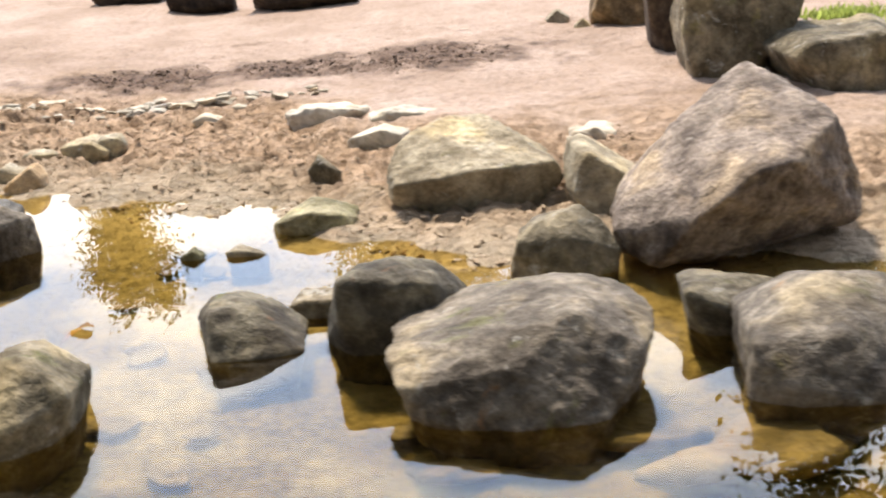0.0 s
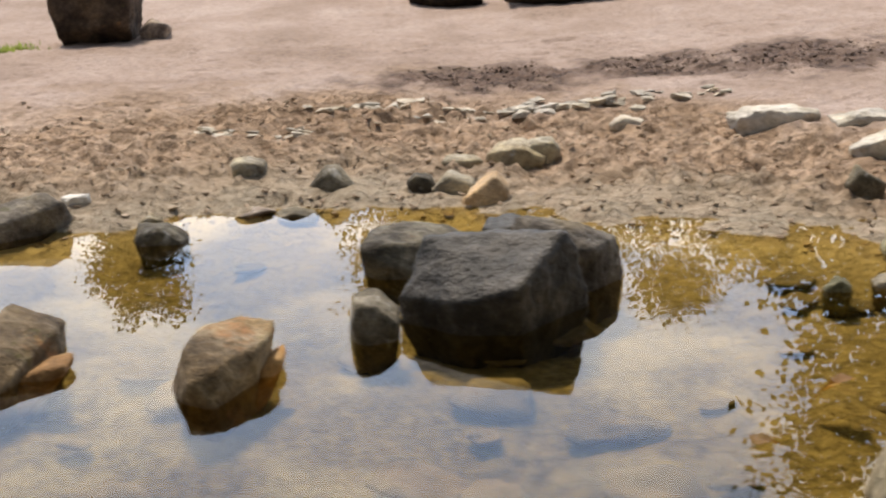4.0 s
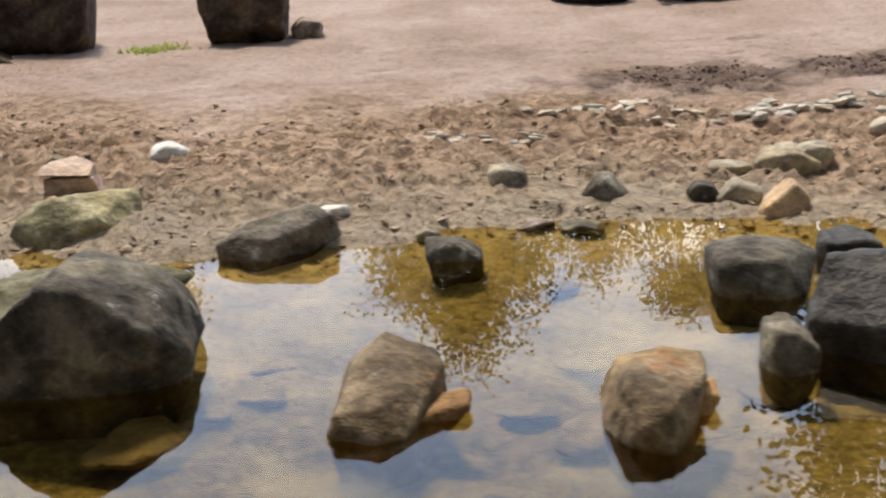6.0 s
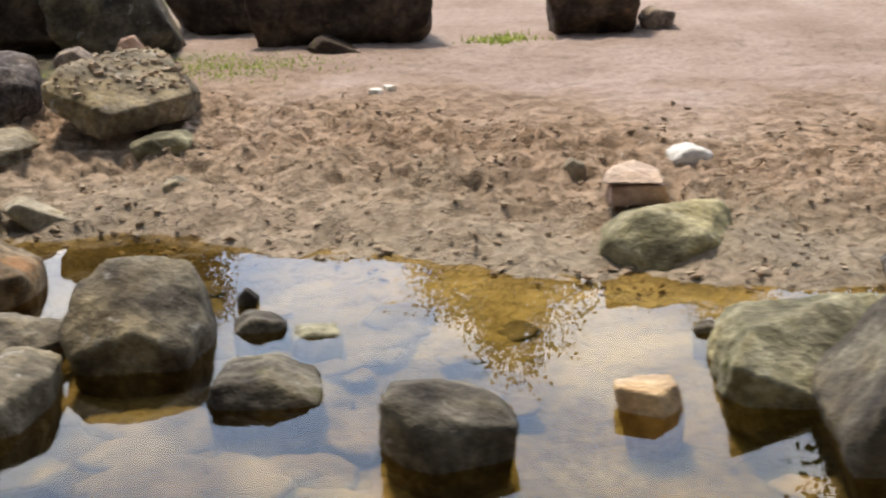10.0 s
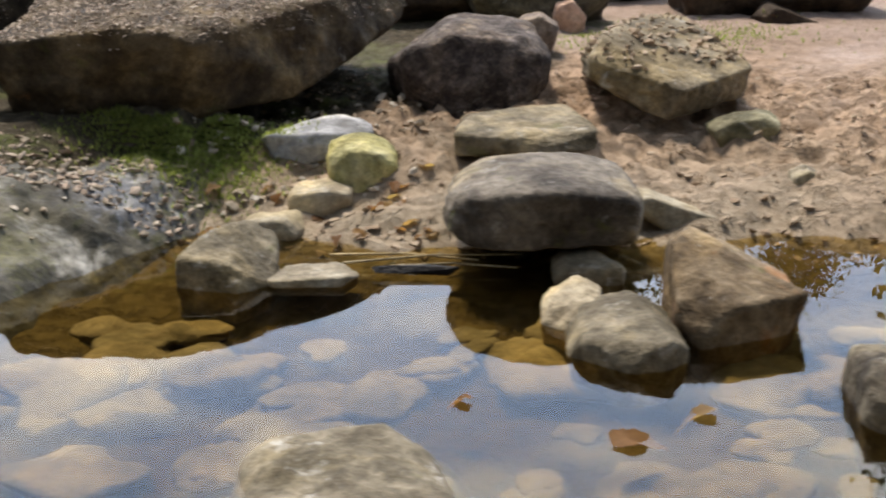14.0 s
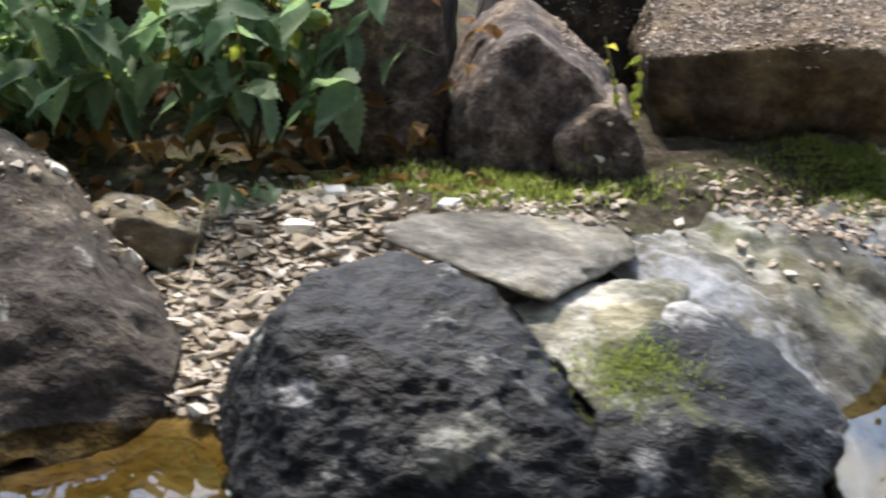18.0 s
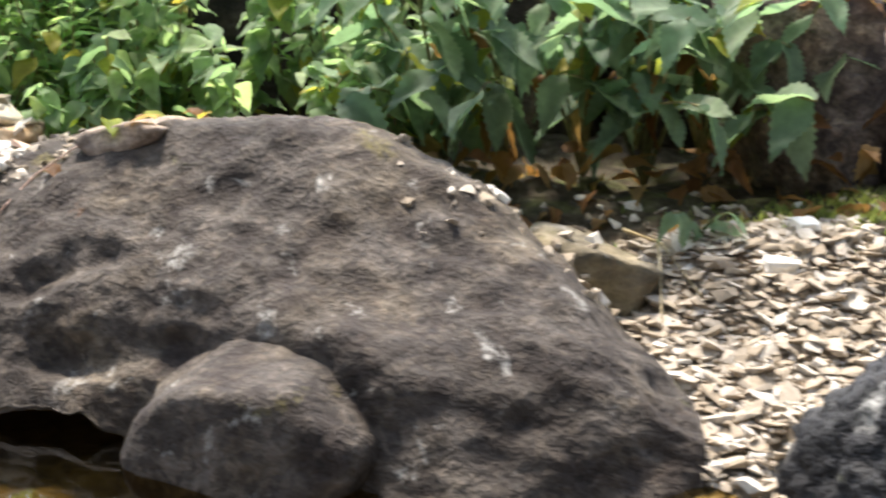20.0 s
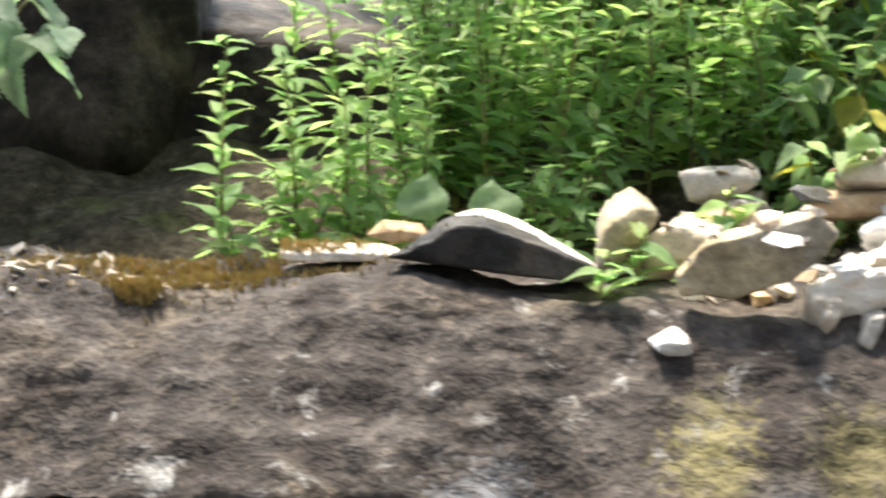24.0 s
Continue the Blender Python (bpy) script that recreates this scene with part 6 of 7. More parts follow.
for bx, by, hgt in ((-6.06, 2.42, 0.07), (-6.0, 2.43, 0.09), (-6.03, 2.41, 0.06), (-5.96, 2.45, 0.12), (-5.88, 2.42, 0.12), (-5.84, 2.40, 0.11), (-5.80, 2.41, 0.13), (-5.77, 2.38, 0.10)):
    rod_plant("short green plant with narrow leaves in whorls", (bx, by, floor_at(bx, by, False)[0] - 0.01), hgt, (edge_rng.uniform(-0.1, 0.1), edge_rng.uniform(-0.3, 0.0)), edge_rng)
for bx, by, bz in ((-5.779, 2.37, 0.177), (-5.799, 2.27, 0.139), (-5.712, 2.34, 0.158), (-5.834, 2.24, 0.128)):
    rod_plant("small green sprig growing between the rubble", (bx, by, min(bz, floor_at(bx, by)[0])), 0.05, (0.1, -0.2), edge_rng)
ROUND_L = shared_leaves("leaf", 2, 0.052, 0.056, 0, FRESH, 0.25)
foot = Vector((-5.95, 2.43, floor_at(-5.95, 2.43, False)[0]))
plant = thing("plant", "low plant with broad round light green leaves", "plant", "bank plants", loc=foot)
for k, (dx, dy, dz) in enumerate(((-0.03, -0.03, 0.155), (0.04, -0.03, 0.15))):
    top = Vector((foot.x + dx, foot.y + dy, dz)) - foot
    v, f = tube([(0, 0, 0), tuple(top * 0.6 + Vector((0, 0.01, 0.01))), tuple(top)], [0.002, 0.0016, 0.0013])
    part("stem", mesh_of("stem", v, f, STEM), plant)
    part("leaf", ROUND_L[k], plant).matrix_local = Matrix.Translation(top) @ pose(0, 0, 0, 0, -50, 80 + 15 * k)

# small sprig, climbing vine, withered leaves
leafy_plant("small green sprig on the gravel", "plant", (-4.79, 2.17, floor_at(-4.79, 2.17)[0]), [((-4.79 + dx, 2.15, floor_at(-4.79, 2.17)[0] + 0.03), 0.015, 3) for dx in (-0.03, 0.03)], NETTLE_L, rng, (0.35, 0.5))
leafy_plant("thin vine with small yellow-green leaves down a stone", "plant", (-4.33, 2.28, 0.14), [((-4.32, 2.26, 0.29), 0.0, 10), ((-4.36, 2.3, 0.3), 0.02, 5)], YELLOW_L, rng, (0.3, 0.5))
for k in range(120):
    x, y = rng.uniform(-5.12, -4.5), rng.uniform(2.2, 2.46)
    z, nrm = floor_at(x, y)
    ob = new("dead_leaf", DRY_L[k % 3])
    ob.matrix_world = pose(x, y, z + rng.uniform(0.004, 0.05 if y > 2.3 else 0.006), rng.uniform(-40, 40), rng.uniform(-30, 40), rng.uniform(0, 360)) @ Matrix.Scale(rng.uniform(0.5, 1.0), 4)
    tagged(ob, "curled brown withered leaf under the plants", "leaf", "withered leaves")

for k, (x, y) in enumerate(((-5.365, 2.26), (-5.34, 2.20), (-5.39, 2.21), (-5.45, 2.19), (-5.30, 2.28), (-5.33, 2.31))):
    z, nrm = floor_at(x, y)
    ob = new("fallen_leaf", (YELLOW_L if k % 2 == 0 else DRY_L)[k % 3])
    ob.matrix_world = pose(x, y, z + 0.006, rng.uniform(-25, 25), rng.uniform(-30, 10), rng.uniform(0, 360)) @ Matrix.Scale(rng.uniform(0.5, 0.9), 4)
    tagged(ob, "yellowed leaf fallen on the top of the brown boulder", "leaf", "fallen leaves")
stalk = [(-5.52 + 0.11 * t_, 2.13 + 0.12 * t_, floor_at(-5.52 + 0.11 * t_, 2.13 + 0.12 * t_)[0] + 0.004) for t_ in (0, 0.25, 0.5, 0.75, 1.0)]
v, f = tube(stalk, [0.001, 0.0013, 0.0013, 0.001, 0.0008])
tagged(new("twig", mesh_of("twig", v, f, STONE["pink"])), "thin reddish stalk lying across the brown boulder", "twig", "twigs")

# floating leaves
for k, (x, y, s, a) in enumerate(((-0.758, 0.631, 0.75, 20), (-0.60, 0.80, 1.0, 170), (-3.541, 1.544, 0.55, 160), (-3.412, 1.431, 1.1, 10), (-3.30, 1.50, 0.8, 185), (-3.76, 1.17, 0.7, 80))):
    ob = new("floating_leaf", DRY_L[k % 3])
    ob.matrix_world = pose(x, y, 0.004, 8, -6, a) @ Matrix.Scale(s, 4)
    tagged(ob, "curled orange-brown leaf floating on the pond", "leaf", "floating leaves")

# twigs and a dark chip at the inlet
for k, (x0, y0, x1, y1) in enumerate(((-3.72, 2.06, -3.52, 2.02), (-3.70, 2.02, -3.46, 2.04), (-3.64, 2.0, -3.47, 1.98), (-4.86, 2.22, -4.80, 2.08), (-4.83, 2.2, -4.84, 2.05))):
    z0, z1 = max(0.004, floor_at(x0, y0, False)[0]) + 0.004, max(0.004, floor_at(x1, y1, False)[0]) + 0.004
    v, f = tube([(x0, y0, z0), ((x0 + x1) / 2, (y0 + y1) / 2 + 0.004, max(z0, z1) + 0.004), (x1, y1, z1)], [0.0018, 0.0015, 0.001])
    tagged(new("twig", mesh_of("twig", v, f, STRAW)), "thin dry straw-coloured twig lying by the water", "twig", "twigs")

def chunk_mesh(name, size, material, seed, corners=13):
    """An angular broken piece: the hull of a few points on a squashed box."""
    r = np.random.default_rng(seed)
    bm = bmesh.new()
    for q in r.uniform(-1, 1, (corners, 3)):
        q = q / np.abs(q).max() * r.uniform(0.75, 1.0)
        bm.verts.new((q[0] * size[0], q[1] * size[1], q[2] * size[2]))
    bmesh.ops.convex_hull(bm, input=bm.verts)
    bmesh.ops.delete(bm, geom=[v for v in bm.verts if not v.link_faces], context="VERTS")
    bm.normal_update()
    me = bpy.data.meshes.new(name)
    bm.to_mesh(me)
    bm.free()
    me.materials.append(material)
    return me


# small white pebbles lying on the rocks
for k, (x, y, s) in enumerate(((-5.786, 2.170, 0.013), (-5.569, 2.148, 0.016), (-5.756, 2.234, 0.010), (-4.994, 2.126, 0.009), (-5.70, 2.23, 0.010), (-5.64, 2.2, 0.012), (-4.555, 2.134, 0.014), (-4.684, 2.162, 0.014), (-4.90, 2.06, 0.012), (-4.72, 2.1, 0.015), (-1.78, 1.86, 0.022), (-2.69, 2.84, 0.016), (-2.66, 2.87, 0.012))):
    z, nrm = floor_at(x, y)
    ob = new("pebble", chunk_mesh("pebble", (s * 1.2, s * 0.9, s * (0.25 if k == 1 else 0.5)), STONE["chalk"], 70 + k, 70))
    ob.matrix_world = Matrix.Translation((x, y, z + s * 0.25)) @ nrm.to_track_quat("Z", "Y").to_matrix().to_4x4() @ pose(0, 0, 0, 0, 0, 40 * k)
    tagged(ob, "small white pebble lying on the bank", "pebble", "white pebbles")

# pale lumps hanging along the lip of the wall, just over the water
for k, (x, y, z, w, h) in enumerate(((-5.60, 2.01, 0.036, 0.017, 0.020),)):
    v, f = ball(3)
    v = v * (1 + 0.15 * fbm(v * 1.6 + 9 * k, 3, 6))[:, None] * (w, 0.014, h)
    ob = new("lip_stone", mesh_of("lip_stone", v, f, STONE["caved" if k else "chalk"]))
    ob.location = (x, y, z)
    tagged(ob, "pale stone lump stuck under the lip of the rock wall", "stone", "lip stones")

# row of crumbling white pieces across the sand
for k in range(108):
    x = rng.uniform(-1.25, -0.42) if k < 70 else rng.uniform(-1.45, -1.2) if k < 84 else rng.uniform(-1.62, -1.38)
    y = (2.50 if k < 84 else 2.31) + rng.normal(0, 0.03) + 0.02 * math.sin(9 * x)
    z, nrm = floor_at(x, y, False)
    s = rng.uniform(0.008, 0.022)
    ob = new("white_stone", chunk_mesh("white_stone", (s * 1.3, s * 0.8, s * 0.4), STONE["white"], 300 + k))
    ob.matrix_world = Matrix.Translation((x, y, z + s * 0.15)) @ pose(0, 0, 0, rng.uniform(-12, 12), rng.uniform(-12, 12), rng.uniform(-25, 25))
    tagged(ob, "crumbling white piece of stone in a row on the sand", "stone", "white row")

# broken pieces lying over one another in the rubble behind the wall's edge
for k in range(40):
    x = rng.uniform(-5.72, -5.47)
    y = 2.19 + 0.55 * (x + 5.74) * rng.uniform(0.2, 1.0) + rng.uniform(0.0, 0.16)
    z, nrm = floor_at(x, y)
    s = rng.uniform(0.006, 0.018)
    look_of = ("chalk", "white", "pale", "white", "tan", "slope", "chalk", "pink")[rng.integers(8)]
    ob = new("broken_stone", chunk_mesh("broken_stone", (s * 1.3, s, s * rng.uniform(0.3, 0.6)), STONE[look_of], 200 + k))
    ob.matrix_world = Matrix.Translation((x, y, z + s * 0.2)) @ pose(0, 0, 0, rng.uniform(-18, 18), rng.uniform(-18, 18), rng.uniform(0, 360))
    tagged(ob, "pale angular piece of broken stone in the rubble", "stone", "rubble pieces")


def scatter(count, box, size, material, label, name, seed, keep=None, flat=0.6, on_rocks=True, sunk=0.2):
    """Many small angular lumps as one piece of stuff."""
    r = np.random.default_rng(seed)
    pieces, kinds = [], []
    for k in range(9):
        me = chunk_mesh("lump", (1, 0.85, 1), material, seed * 31 + k, 11)
        kinds.append((np.array([v.co for v in me.vertices]), [tuple(f.vertices) for f in me.polygons]))
        bpy.data.meshes.remove(me)
    while len(pieces) < count:
        x, y = r.uniform(box[0], box[1]), r.uniform(box[2], box[3])
        if keep is not None and r.random() > keep(x, y):
            continue
        z = floor_at(x, y, on_rocks)[0]
        s = size[0] * (size[1] / size[0]) ** (r.random() ** 1.8)
        base, faces = kinds[r.integers(9)]
        v = base * (s * r.uniform(0.8, 1.4), s, s * flat)
        pieces.append((turned(v, pose(x, y, z + s * flat * (0.5 - sunk), r.uniform(-25, 25), r.uniform(-25, 25), r.uniform(0, 360))), faces))
    v, f = joined(pieces)
    return tagged(new(name, mesh_of(name, v, f, material, False)), label, name, kind="stuff")


def shore_gap(x, y):
    return y - float(np.interp(x, SHORE_X, SHORE_Y))


def bulk_material(name, *cols):
    m, n, l, b = nodes_of(name)
    geo = n.new("ShaderNodeNewGeometry")
    col = ramp(n, l, geo.outputs["Random Per Island"], [(k / (len(cols) - 1), c) for k, c in enumerate(cols)])
    col = mixed(n, l, 0.5, col, ramp(n, l, noise_node(n, l, geo.outputs["Position"], 160.0), [(0.35, (0.6,)), (0.65, (1.25,))]), "MULTIPLY")
    l.new(col, b.inputs["Base Color"])
    b.inputs["Roughness"].default_value, b.inputs["Specular IOR Level"].default_value = 0.9, 0.2
    return m


CLOD = bulk_material("sand_clods", (0.30, 0.22, 0.15), (0.36, 0.27, 0.19), (0.42, 0.33, 0.235), (0.50, 0.40, 0.30))
GRAVEL = bulk_material("gravel_chips", (0.26, 0.21, 0.15), (0.37, 0.31, 0.235), (0.47, 0.405, 0.325), (0.62, 0.575, 0.50))
PALE_CHIPS = bulk_material("pale_chips", (0.28, 0.215, 0.165), (0.38, 0.30, 0.235), (0.45, 0.365, 0.295), (0.53, 0.45, 0.37))
DUNG = bulk_material("dark_crumbs", (0.10, 0.07, 0.05), (0.17, 0.12, 0.095), (0.28, 0.21, 0.165))
scatter(4200, (-4.0, 0.3, 1.1, 3.0), (0.002, 0.0075), CLOD, "crumbly clods of drying sand along the shore", "clods", 3, lambda x, y: float(smooth(0.02, 0.15, shore_gap(x, y)) * smooth(0.95, 0.6, shore_gap(x, y))), on_rocks=False)
scatter(2200, (-5.02, -4.62, 1.78, 2.2), (0.003, 0.015), GRAVEL, "pale broken gravel between the bank rocks", "gravel", 4, lambda x, y: 1.0 if floor_at(x, y)[0] < 0.135 and floor_at(x, y)[0] < floor_at(x, y, False)[0] + 0.004 and shore_gap(x, y) > 0 else 0.0, flat=0.32)
scatter(2600, (-5.02, -4.62, 1.78, 2.2), (0.0015, 0.005), GRAVEL, "fine pale grit between the bank rocks", "gravel", 41, lambda x, y: 1.0 if floor_at(x, y)[0] < 0.135 and floor_at(x, y)[0] < floor_at(x, y, False)[0] + 0.004 and shore_gap(x, y) > 0 else 0.0, flat=0.32)
scatter(130, (-4.2, -3.95, 2.14, 2.32), (0.003, 0.009), GRAVEL, "small pebbles strewn on the rock slope", "gravel", 5, lambda x, y: 0.9)
scatter(320, (-4.24, -3.93, 2.15, 2.34), (0.003, 0.010), PALE_CHIPS, "pale pinkish chips strewn along the top of the rock slope", "gravel", 51, flat=0.45)
scatter(300, (-5.1, -4.1, 2.02, 2.3), (0.003, 0.011), GRAVEL, "scattered chips on mossy soil", "gravel", 8, lambda x, y: 0.7)
scatter(900, (-3.8, 0.5, 1.0, 2.25), (0.003, 0.011), CLOD, "small wet lumps of mud along the waterline", "mud", 15, lambda x, y: float(smooth(-0.10, -0.02, shore_gap(x, y)) * smooth(0.10, 0.03, shore_gap(x, y))), flat=0.4, on_rocks=False)
scatter(240, (-5.78, -5.44, 2.2, 2.5), (0.003, 0.010), GRAVEL, "tan gravel and chips between the rubble", "gravel", 16, flat=0.5)
scatter(200, (-3.98, -3.6, 2.25, 2.7), (0.004, 0.012), GRAVEL, "small stones in the inlet mud", "gravel", 6, on_rocks=False)
for px, py, pr in DIRT:
    scatter(260, (px - 1.4 * pr, px + 1.4 * pr, py - pr, py + pr), (0.002, 0.007), DUNG, "dark crumbly dirt heaped on the sand", "dirt", 9 + int(py * 10), lambda x, y: float(smooth(1.0, 0.2, math.hypot((x - px) / (1.4 * pr), (y - py) / pr))), on_rocks=False)


# pale crumbs stand in for the sunlit brightness of the slab top
scatter(8500, (-4.4, -3.6, 2.42, 3.0), (0.0016, 0.0048), PALE_CHIPS, "pale crumbs added on the slab top to brighten it as if lit", "litter", 12, lambda x, y: 1.0 if floor_at(x, y)[0] > 0.24 else 0.0, flat=0.35)
scatter(260, (-4.66, -4.36, 2.0, 2.2), (0.003, 0.010), GRAVEL, "pale crumbly chips behind the dark rock", "gravel", 13)


scatter(260, (-3.32, -3.0, 2.5, 2.9), (0.003, 0.011), CLOD, "crumbling brown soil in the hollow top of a block", "crumbs", 14, lambda x, y: 1.0 if floor_at(x, y)[0] > 0.17 else 0.0)
ob = new("slate_chip", chunk_mesh("slate_chip", (0.062, 0.013, 0.008), STONE["blue"], 500, 16))
ob.matrix_world = pose(-3.60, 1.985, 0.006, 0, 0, -4)
tagged(ob, "thin blue-grey slate chip floating at the inlet", "stone")
for k in range(26):
    x, y = rng.uniform(-3.92, -3.5), rng.uniform(2.1, 2.32)
    z = max(0.004, floor_at(x, y, False)[0] + 0.004)
    ob = new("dead_leaf", DRY_L[k % 3])
    ob.matrix_world = pose(x, y, z, rng.uniform(-15, 15), rng.uniform(-15, 15), rng.uniform(0, 360)) @ Matrix.Scale(rng.uniform(0.3, 0.7), 4)
    tagged(ob, "brown withered leaf in the inlet mud", "leaf", "leaves in the inlet")


def moss_patch(count, cx, cy, rx, ry, tall, seed, label, material=None, top=0.17):
    r = np.random.default_rng(seed)
    verts, faces = [], []
    while len(faces) < count:
        u, v2 = r.normal(0, 0.5, 2)
        x, y = cx + u * rx, cy + v2 * ry
        z, nrm = floor_at(x, y)
        if z > top:
            continue
        a, h, w = r.uniform(0, 6.28), tall * r.uniform(0.4, 1.2), tall * 0.22
        i = len(verts)
        lean = Vector((r.uniform(-0.6, 0.6), r.uniform(-0.9, 0.3), 1)) * h
        verts += [(x - w * math.cos(a), y - w * math.sin(a), z - 0.002), (x + w * math.cos(a), y + w * math.sin(a), z - 0.002), (x + lean.x, y + lean.y, z + lean.z)]
        faces.append((i, i + 1, i + 2))
    return tagged(new("moss", mesh_of("moss", verts, faces, material or MOSSM, False)), label, "moss", kind="stuff")


moss_patch(9000, -3.97, 2.42, 0.13, 0.12, 0.008, 1, "dense green moss under the rock slab")
moss_patch(3000, -4.5, 2.22, 0.22, 0.07, 0.010, 2, "bright green moss on the bank")
moss_patch(1600, -4.40, 1.72, 0.06, 0.04, 0.005, 4, "moss in a crack of the dark rock")
moss_patch(1500, -3.10, 3.22, 0.3, 0.14, 0.009, 5, "thin grass at the foot of the boulders")
STRAW = bulk_material("dry_moss", (0.26, 0.20, 0.06), (0.40, 0.30, 0.11), (0.50, 0.36, 0.17), (0.30, 0.29, 0.09))
moss_patch(3200, -6.17, 2.32, 0.16, 0.05, 0.008, 6, "yellow-brown dry moss along the top of the rock wall", STRAW, 0.22)
moss_patch(700, -6.22, 2.275, 0.018, 0.014, 0.012, 61, "tuft of brownish moss at the edge of the rock wall", STRAW, 0.22)
scatter(90, (-6.40, -6.16, 2.26, 2.36), (0.003, 0.010), GRAVEL, "crumbled grey chips on the top of the rock wall", "gravel", 17, flat=0.5)
moss_patch(500, 1.05, 3.05, 0.12, 0.12, 0.03, 8, "green grass behind a tilted boulder")
moss_patch(260, -2.38, 3.52, 0.10, 0.08, 0.016, 7, "weeds between dark boulders")

# submerged stones
BED = [mesh_of("submerged_stone", ball(3)[0] * (1 + 0.38 * fbm(ball(3)[0] * 1.2 + 5 * k, 3, k))[:, None] * (1, 0.75, 0.22), ball(3)[1], STONE["bed"]) for k in range(5)]
bed_rng = random.Random(77)
for k in range(290):
    west = k >= 120
    x = bed_rng.uniform(-4.3, -2.5) if west else bed_rng.uniform(-5.0, 0.1)
    y = float(np.interp(x, SHORE_X, SHORE_Y)) - bed_rng.uniform(0.30 if x < -3.1 else 0.16, 1.2)
    s = 0.022 + (0.075 if west else 0.045) * bed_rng.random() ** 1.5
    ob = new("submerged_stone", BED[k % 5])
    ob.matrix_world = pose(x, y, min(float(ground_z(x, y)) + 0.004, -0.26 * s - 0.022), bed_rng.uniform(-8, 8), bed_rng.uniform(-8, 8), bed_rng.uniform(0, 360)) @ Matrix.Scale(s, 4)
    tagged(ob, "pale flat stone lying under water on the pond bed", "rock", "submerged stones")


for k, (x, y, s) in enumerate(((0.16, 0.42, 0.09), (0.30, 0.36, 0.10), (0.42, 0.44, 0.08), (0.22, 0.30, 0.07), (0.50, 0.36, 0.09), (0.36, 0.52, 0.06))):
    ob = new("submerged_stone", BED[k % 5])
    ob.matrix_world = pose(x, y, -0.36 * s - 0.008, 4 * k - 8, 5, 60 * k) @ Matrix.Scale(s, 4)
    tagged(ob, "pale flat stone lying under water on the pond bed", "rock", "submerged stones")

# ---- trees beyond the sand and an unseen hedge added behind the path ----
BARK = rock_material("bark", (0.05, 0.035, 0.025), (0.09, 0.07, 0.05), (0.15, 0.12, 0.09))


def leaf_cloud(centres, size, r):
    """Many small pointed leaves, one at each centre, turned at random: verts and faces."""
    n_ = len(centres)
    a = r.normal(size=(n_, 3))
    a /= np.linalg.norm(a, axis=1)[:, None]
    c = np.cross(a, r.normal(size=(n_, 3)))
    c /= np.linalg.norm(c, axis=1)[:, None]
    q = (size * r.uniform(0.6, 1.4, n_))[:, None]
    v = np.stack([centres, centres + q * (0.42 * a + 0.32 * c), centres + q * a, centres + q * (0.42 * a - 0.32 * c)], 1).reshape(-1, 3)
    return v, np.arange(4 * n_).reshape(-1, 4)


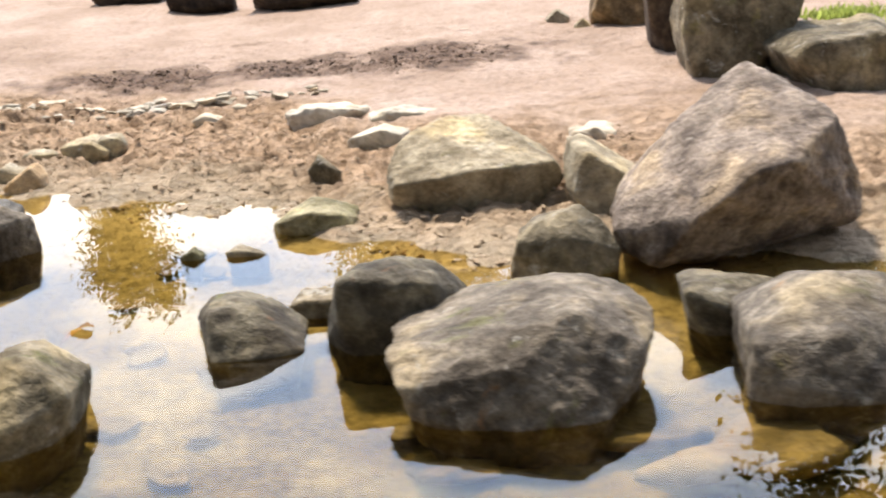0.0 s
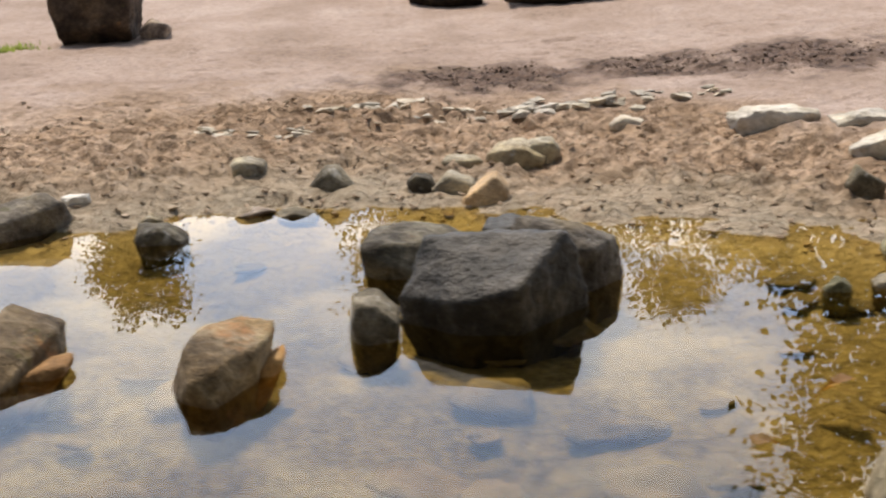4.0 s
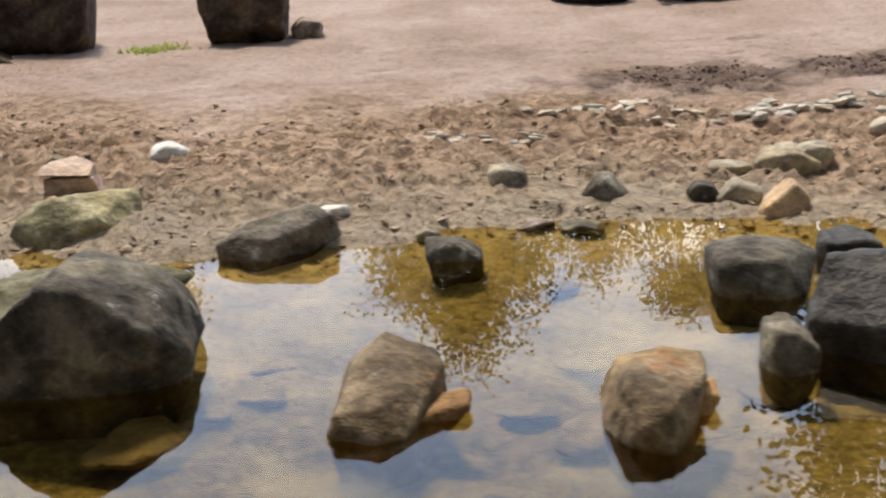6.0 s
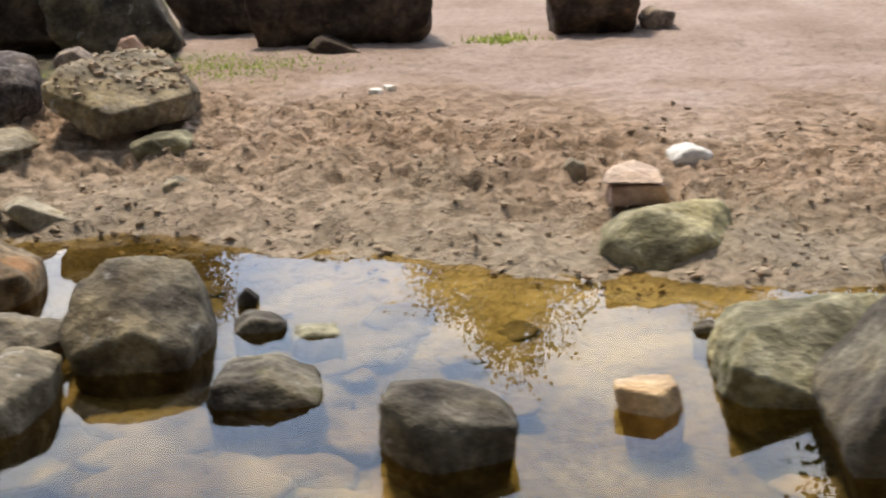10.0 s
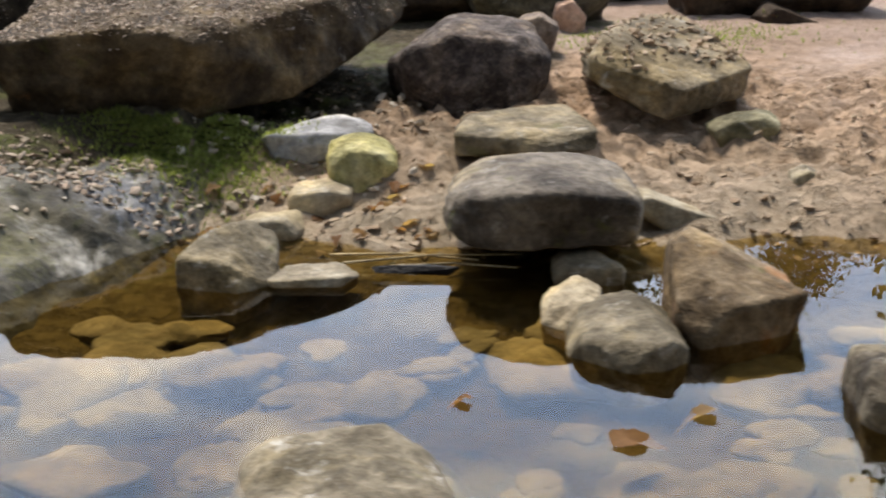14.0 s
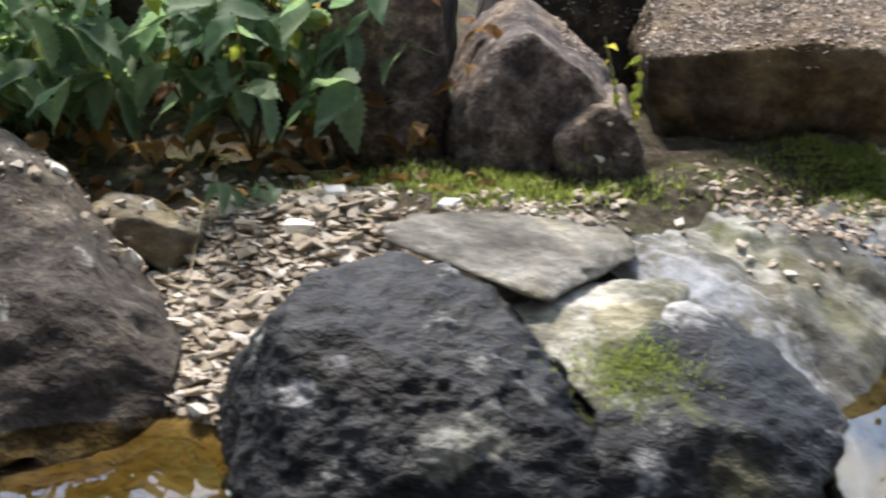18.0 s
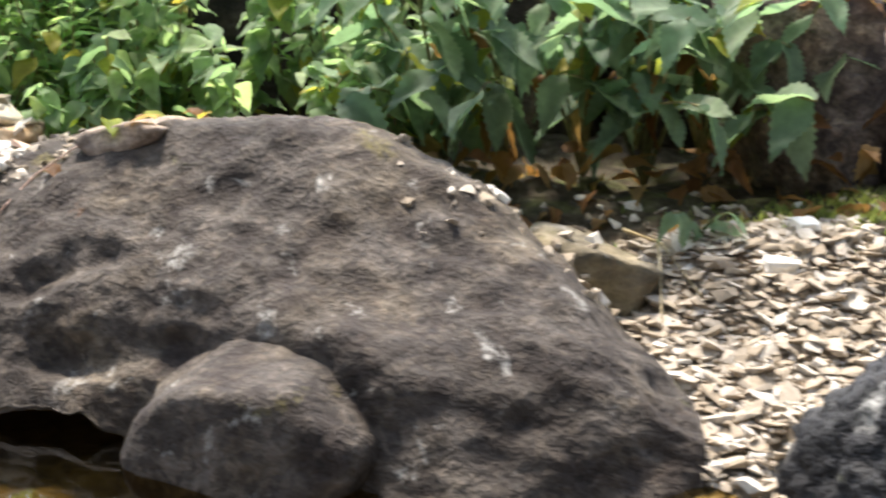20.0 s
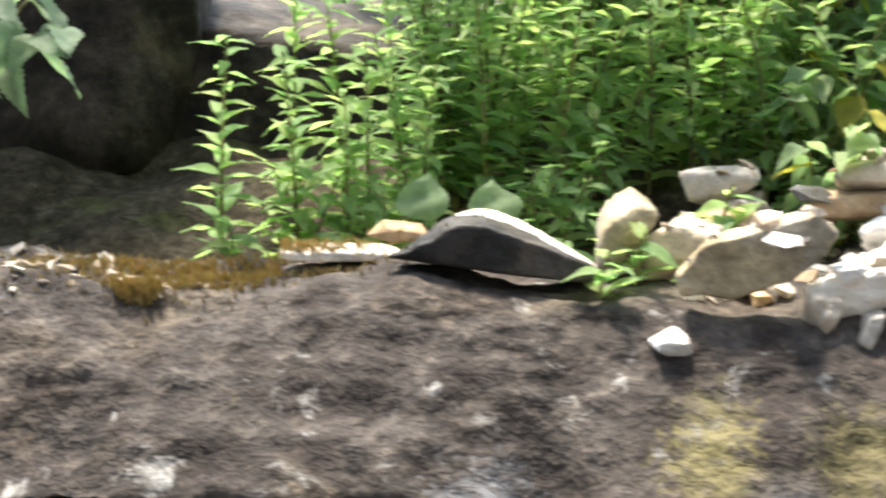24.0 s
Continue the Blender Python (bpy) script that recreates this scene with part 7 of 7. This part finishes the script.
def tree(at, height, spread_r, seed, label, leaf=0.11, count=24000, clump=0.16, low=0.03, tuft=0.16):
    r = np.random.default_rng(seed)
    t = thing("tree", label, "tree", "trees beyond the sand", loc=at)
    v, f = tube([(0, 0, -0.2), (0.1, 0, height * 0.35), (-0.1, 0.1, height * 0.65), (0, 0, height * 0.9)], [height * 0.010, height * 0.008, height * 0.005, height * 0.001], 10)
    part("trunk", mesh_of("trunk", v, f, BARK), t)
    tips = []
    for k in range(34):
        z = height * r.uniform(low, 0.88)
        a = r.uniform(0, 6.28)
        ln = spread_r * r.uniform(0.45, 1.0) * (1.1 - 0.55 * z / height)
        e = np.array((math.cos(a) * ln, math.sin(a) * ln, z + height * r.uniform(0.0, 0.08)))
        v, f = tube([(0, 0, z), (e[0] * 0.5, e[1] * 0.5, z + height * 0.01), tuple(e)], [height * 0.0025, height * 0.0016, height * 0.0006], 5)
        part("limb", mesh_of("limb", v, f, BARK), t)
        tips += [e * s_ + np.array((0, 0, z)) * (1 - s_) * (0, 0, 1) for s_ in (0.45, 0.75, 1.0)]
    twigs = np.array(tips)[r.integers(len(tips), size=count // 26)] + r.normal(0, spread_r * clump, (count // 26, 3))
    centres = np.repeat(twigs, 26, axis=0)
    centres = centres + r.normal(0, tuft, centres.shape) * (1, 1, 1.3)
    v, f = leaf_cloud(centres, leaf, r)
    part("crown", mesh_of("crown", v, f, TREE_LEAF, False), t)


tree((-1.3, 25, 0.2), 8.1, 2.2, 1, "dense leafy tree far beyond the sand", leaf=0.085, count=64000)
tree((1.5, 28, 0.2), 8.1, 1.5, 5, "low bushy tree far beyond the sand", leaf=0.085, count=24000)
tree((3.3, 28, 0.2), 9.2, 1.35, 2, "slim leafy tree far beyond the sand", leaf=0.085, count=24000)
tree((5.3, 29, 0.2), 8.4, 1.5, 6, "low bushy tree far beyond the sand", leaf=0.085, count=24000)
tree((6.8, 27, 0.2), 14.5, 2.2, 3, "tall open leafy tree far beyond the sand", leaf=0.2, count=12000, clump=0.17, tuft=0.3)
tree((-7.4, 28, 0.2), 8.6, 1.5, 4, "low leafy tree far beyond the sand", leaf=0.085, count=26000, clump=0.1)
# added hedge, out of view: keeps sky light off the stones' front faces
hv, hf = [], []
hx, hz = np.linspace(-16, 14, 100), np.linspace(0, 10.0, 30)
for j, z in enumerate(hz):
    for i, x in enumerate(hx):
        z = z * (0.45 + 0.55 * float(smooth(-6.5, -3.0, x)))
        hv.append((x, -3.5 - 0.06 * z + 0.5 * math.sin(x * 1.3 + z) * math.sin(z * 2 + x), z - 0.2))
for j in range(len(hz) - 1):
    for i in range(len(hx) - 1):
        a = j * len(hx) + i
        hf.append((a, a + 1, a + 1 + len(hx), a + len(hx)))
hedge = thing("hedge", "unseen tall dark green hedge added behind the pond to block sky light", "hedge", kind="structure")
part("branches", mesh_of("branches", hv, hf, BARK), hedge)
r = np.random.default_rng(77)
hx = r.uniform(-16, 14, 18000)
hz = 10.1 * r.random(18000) ** 0.9 * (0.45 + 0.55 * smooth(-6.5, -3.0, hx))
hy = -3.5 - 0.06 * hz + 0.5 * np.sin(hx * 1.3 + hz) * np.sin(hz * 2 + hx) + r.uniform(-0.05, 0.3, 18000)
v, f = leaf_cloud(np.stack([hx, hy, hz - 0.15], 1), 0.24, r)
part("foliage", mesh_of("foliage", v, f, TREE_LEAF), hedge)
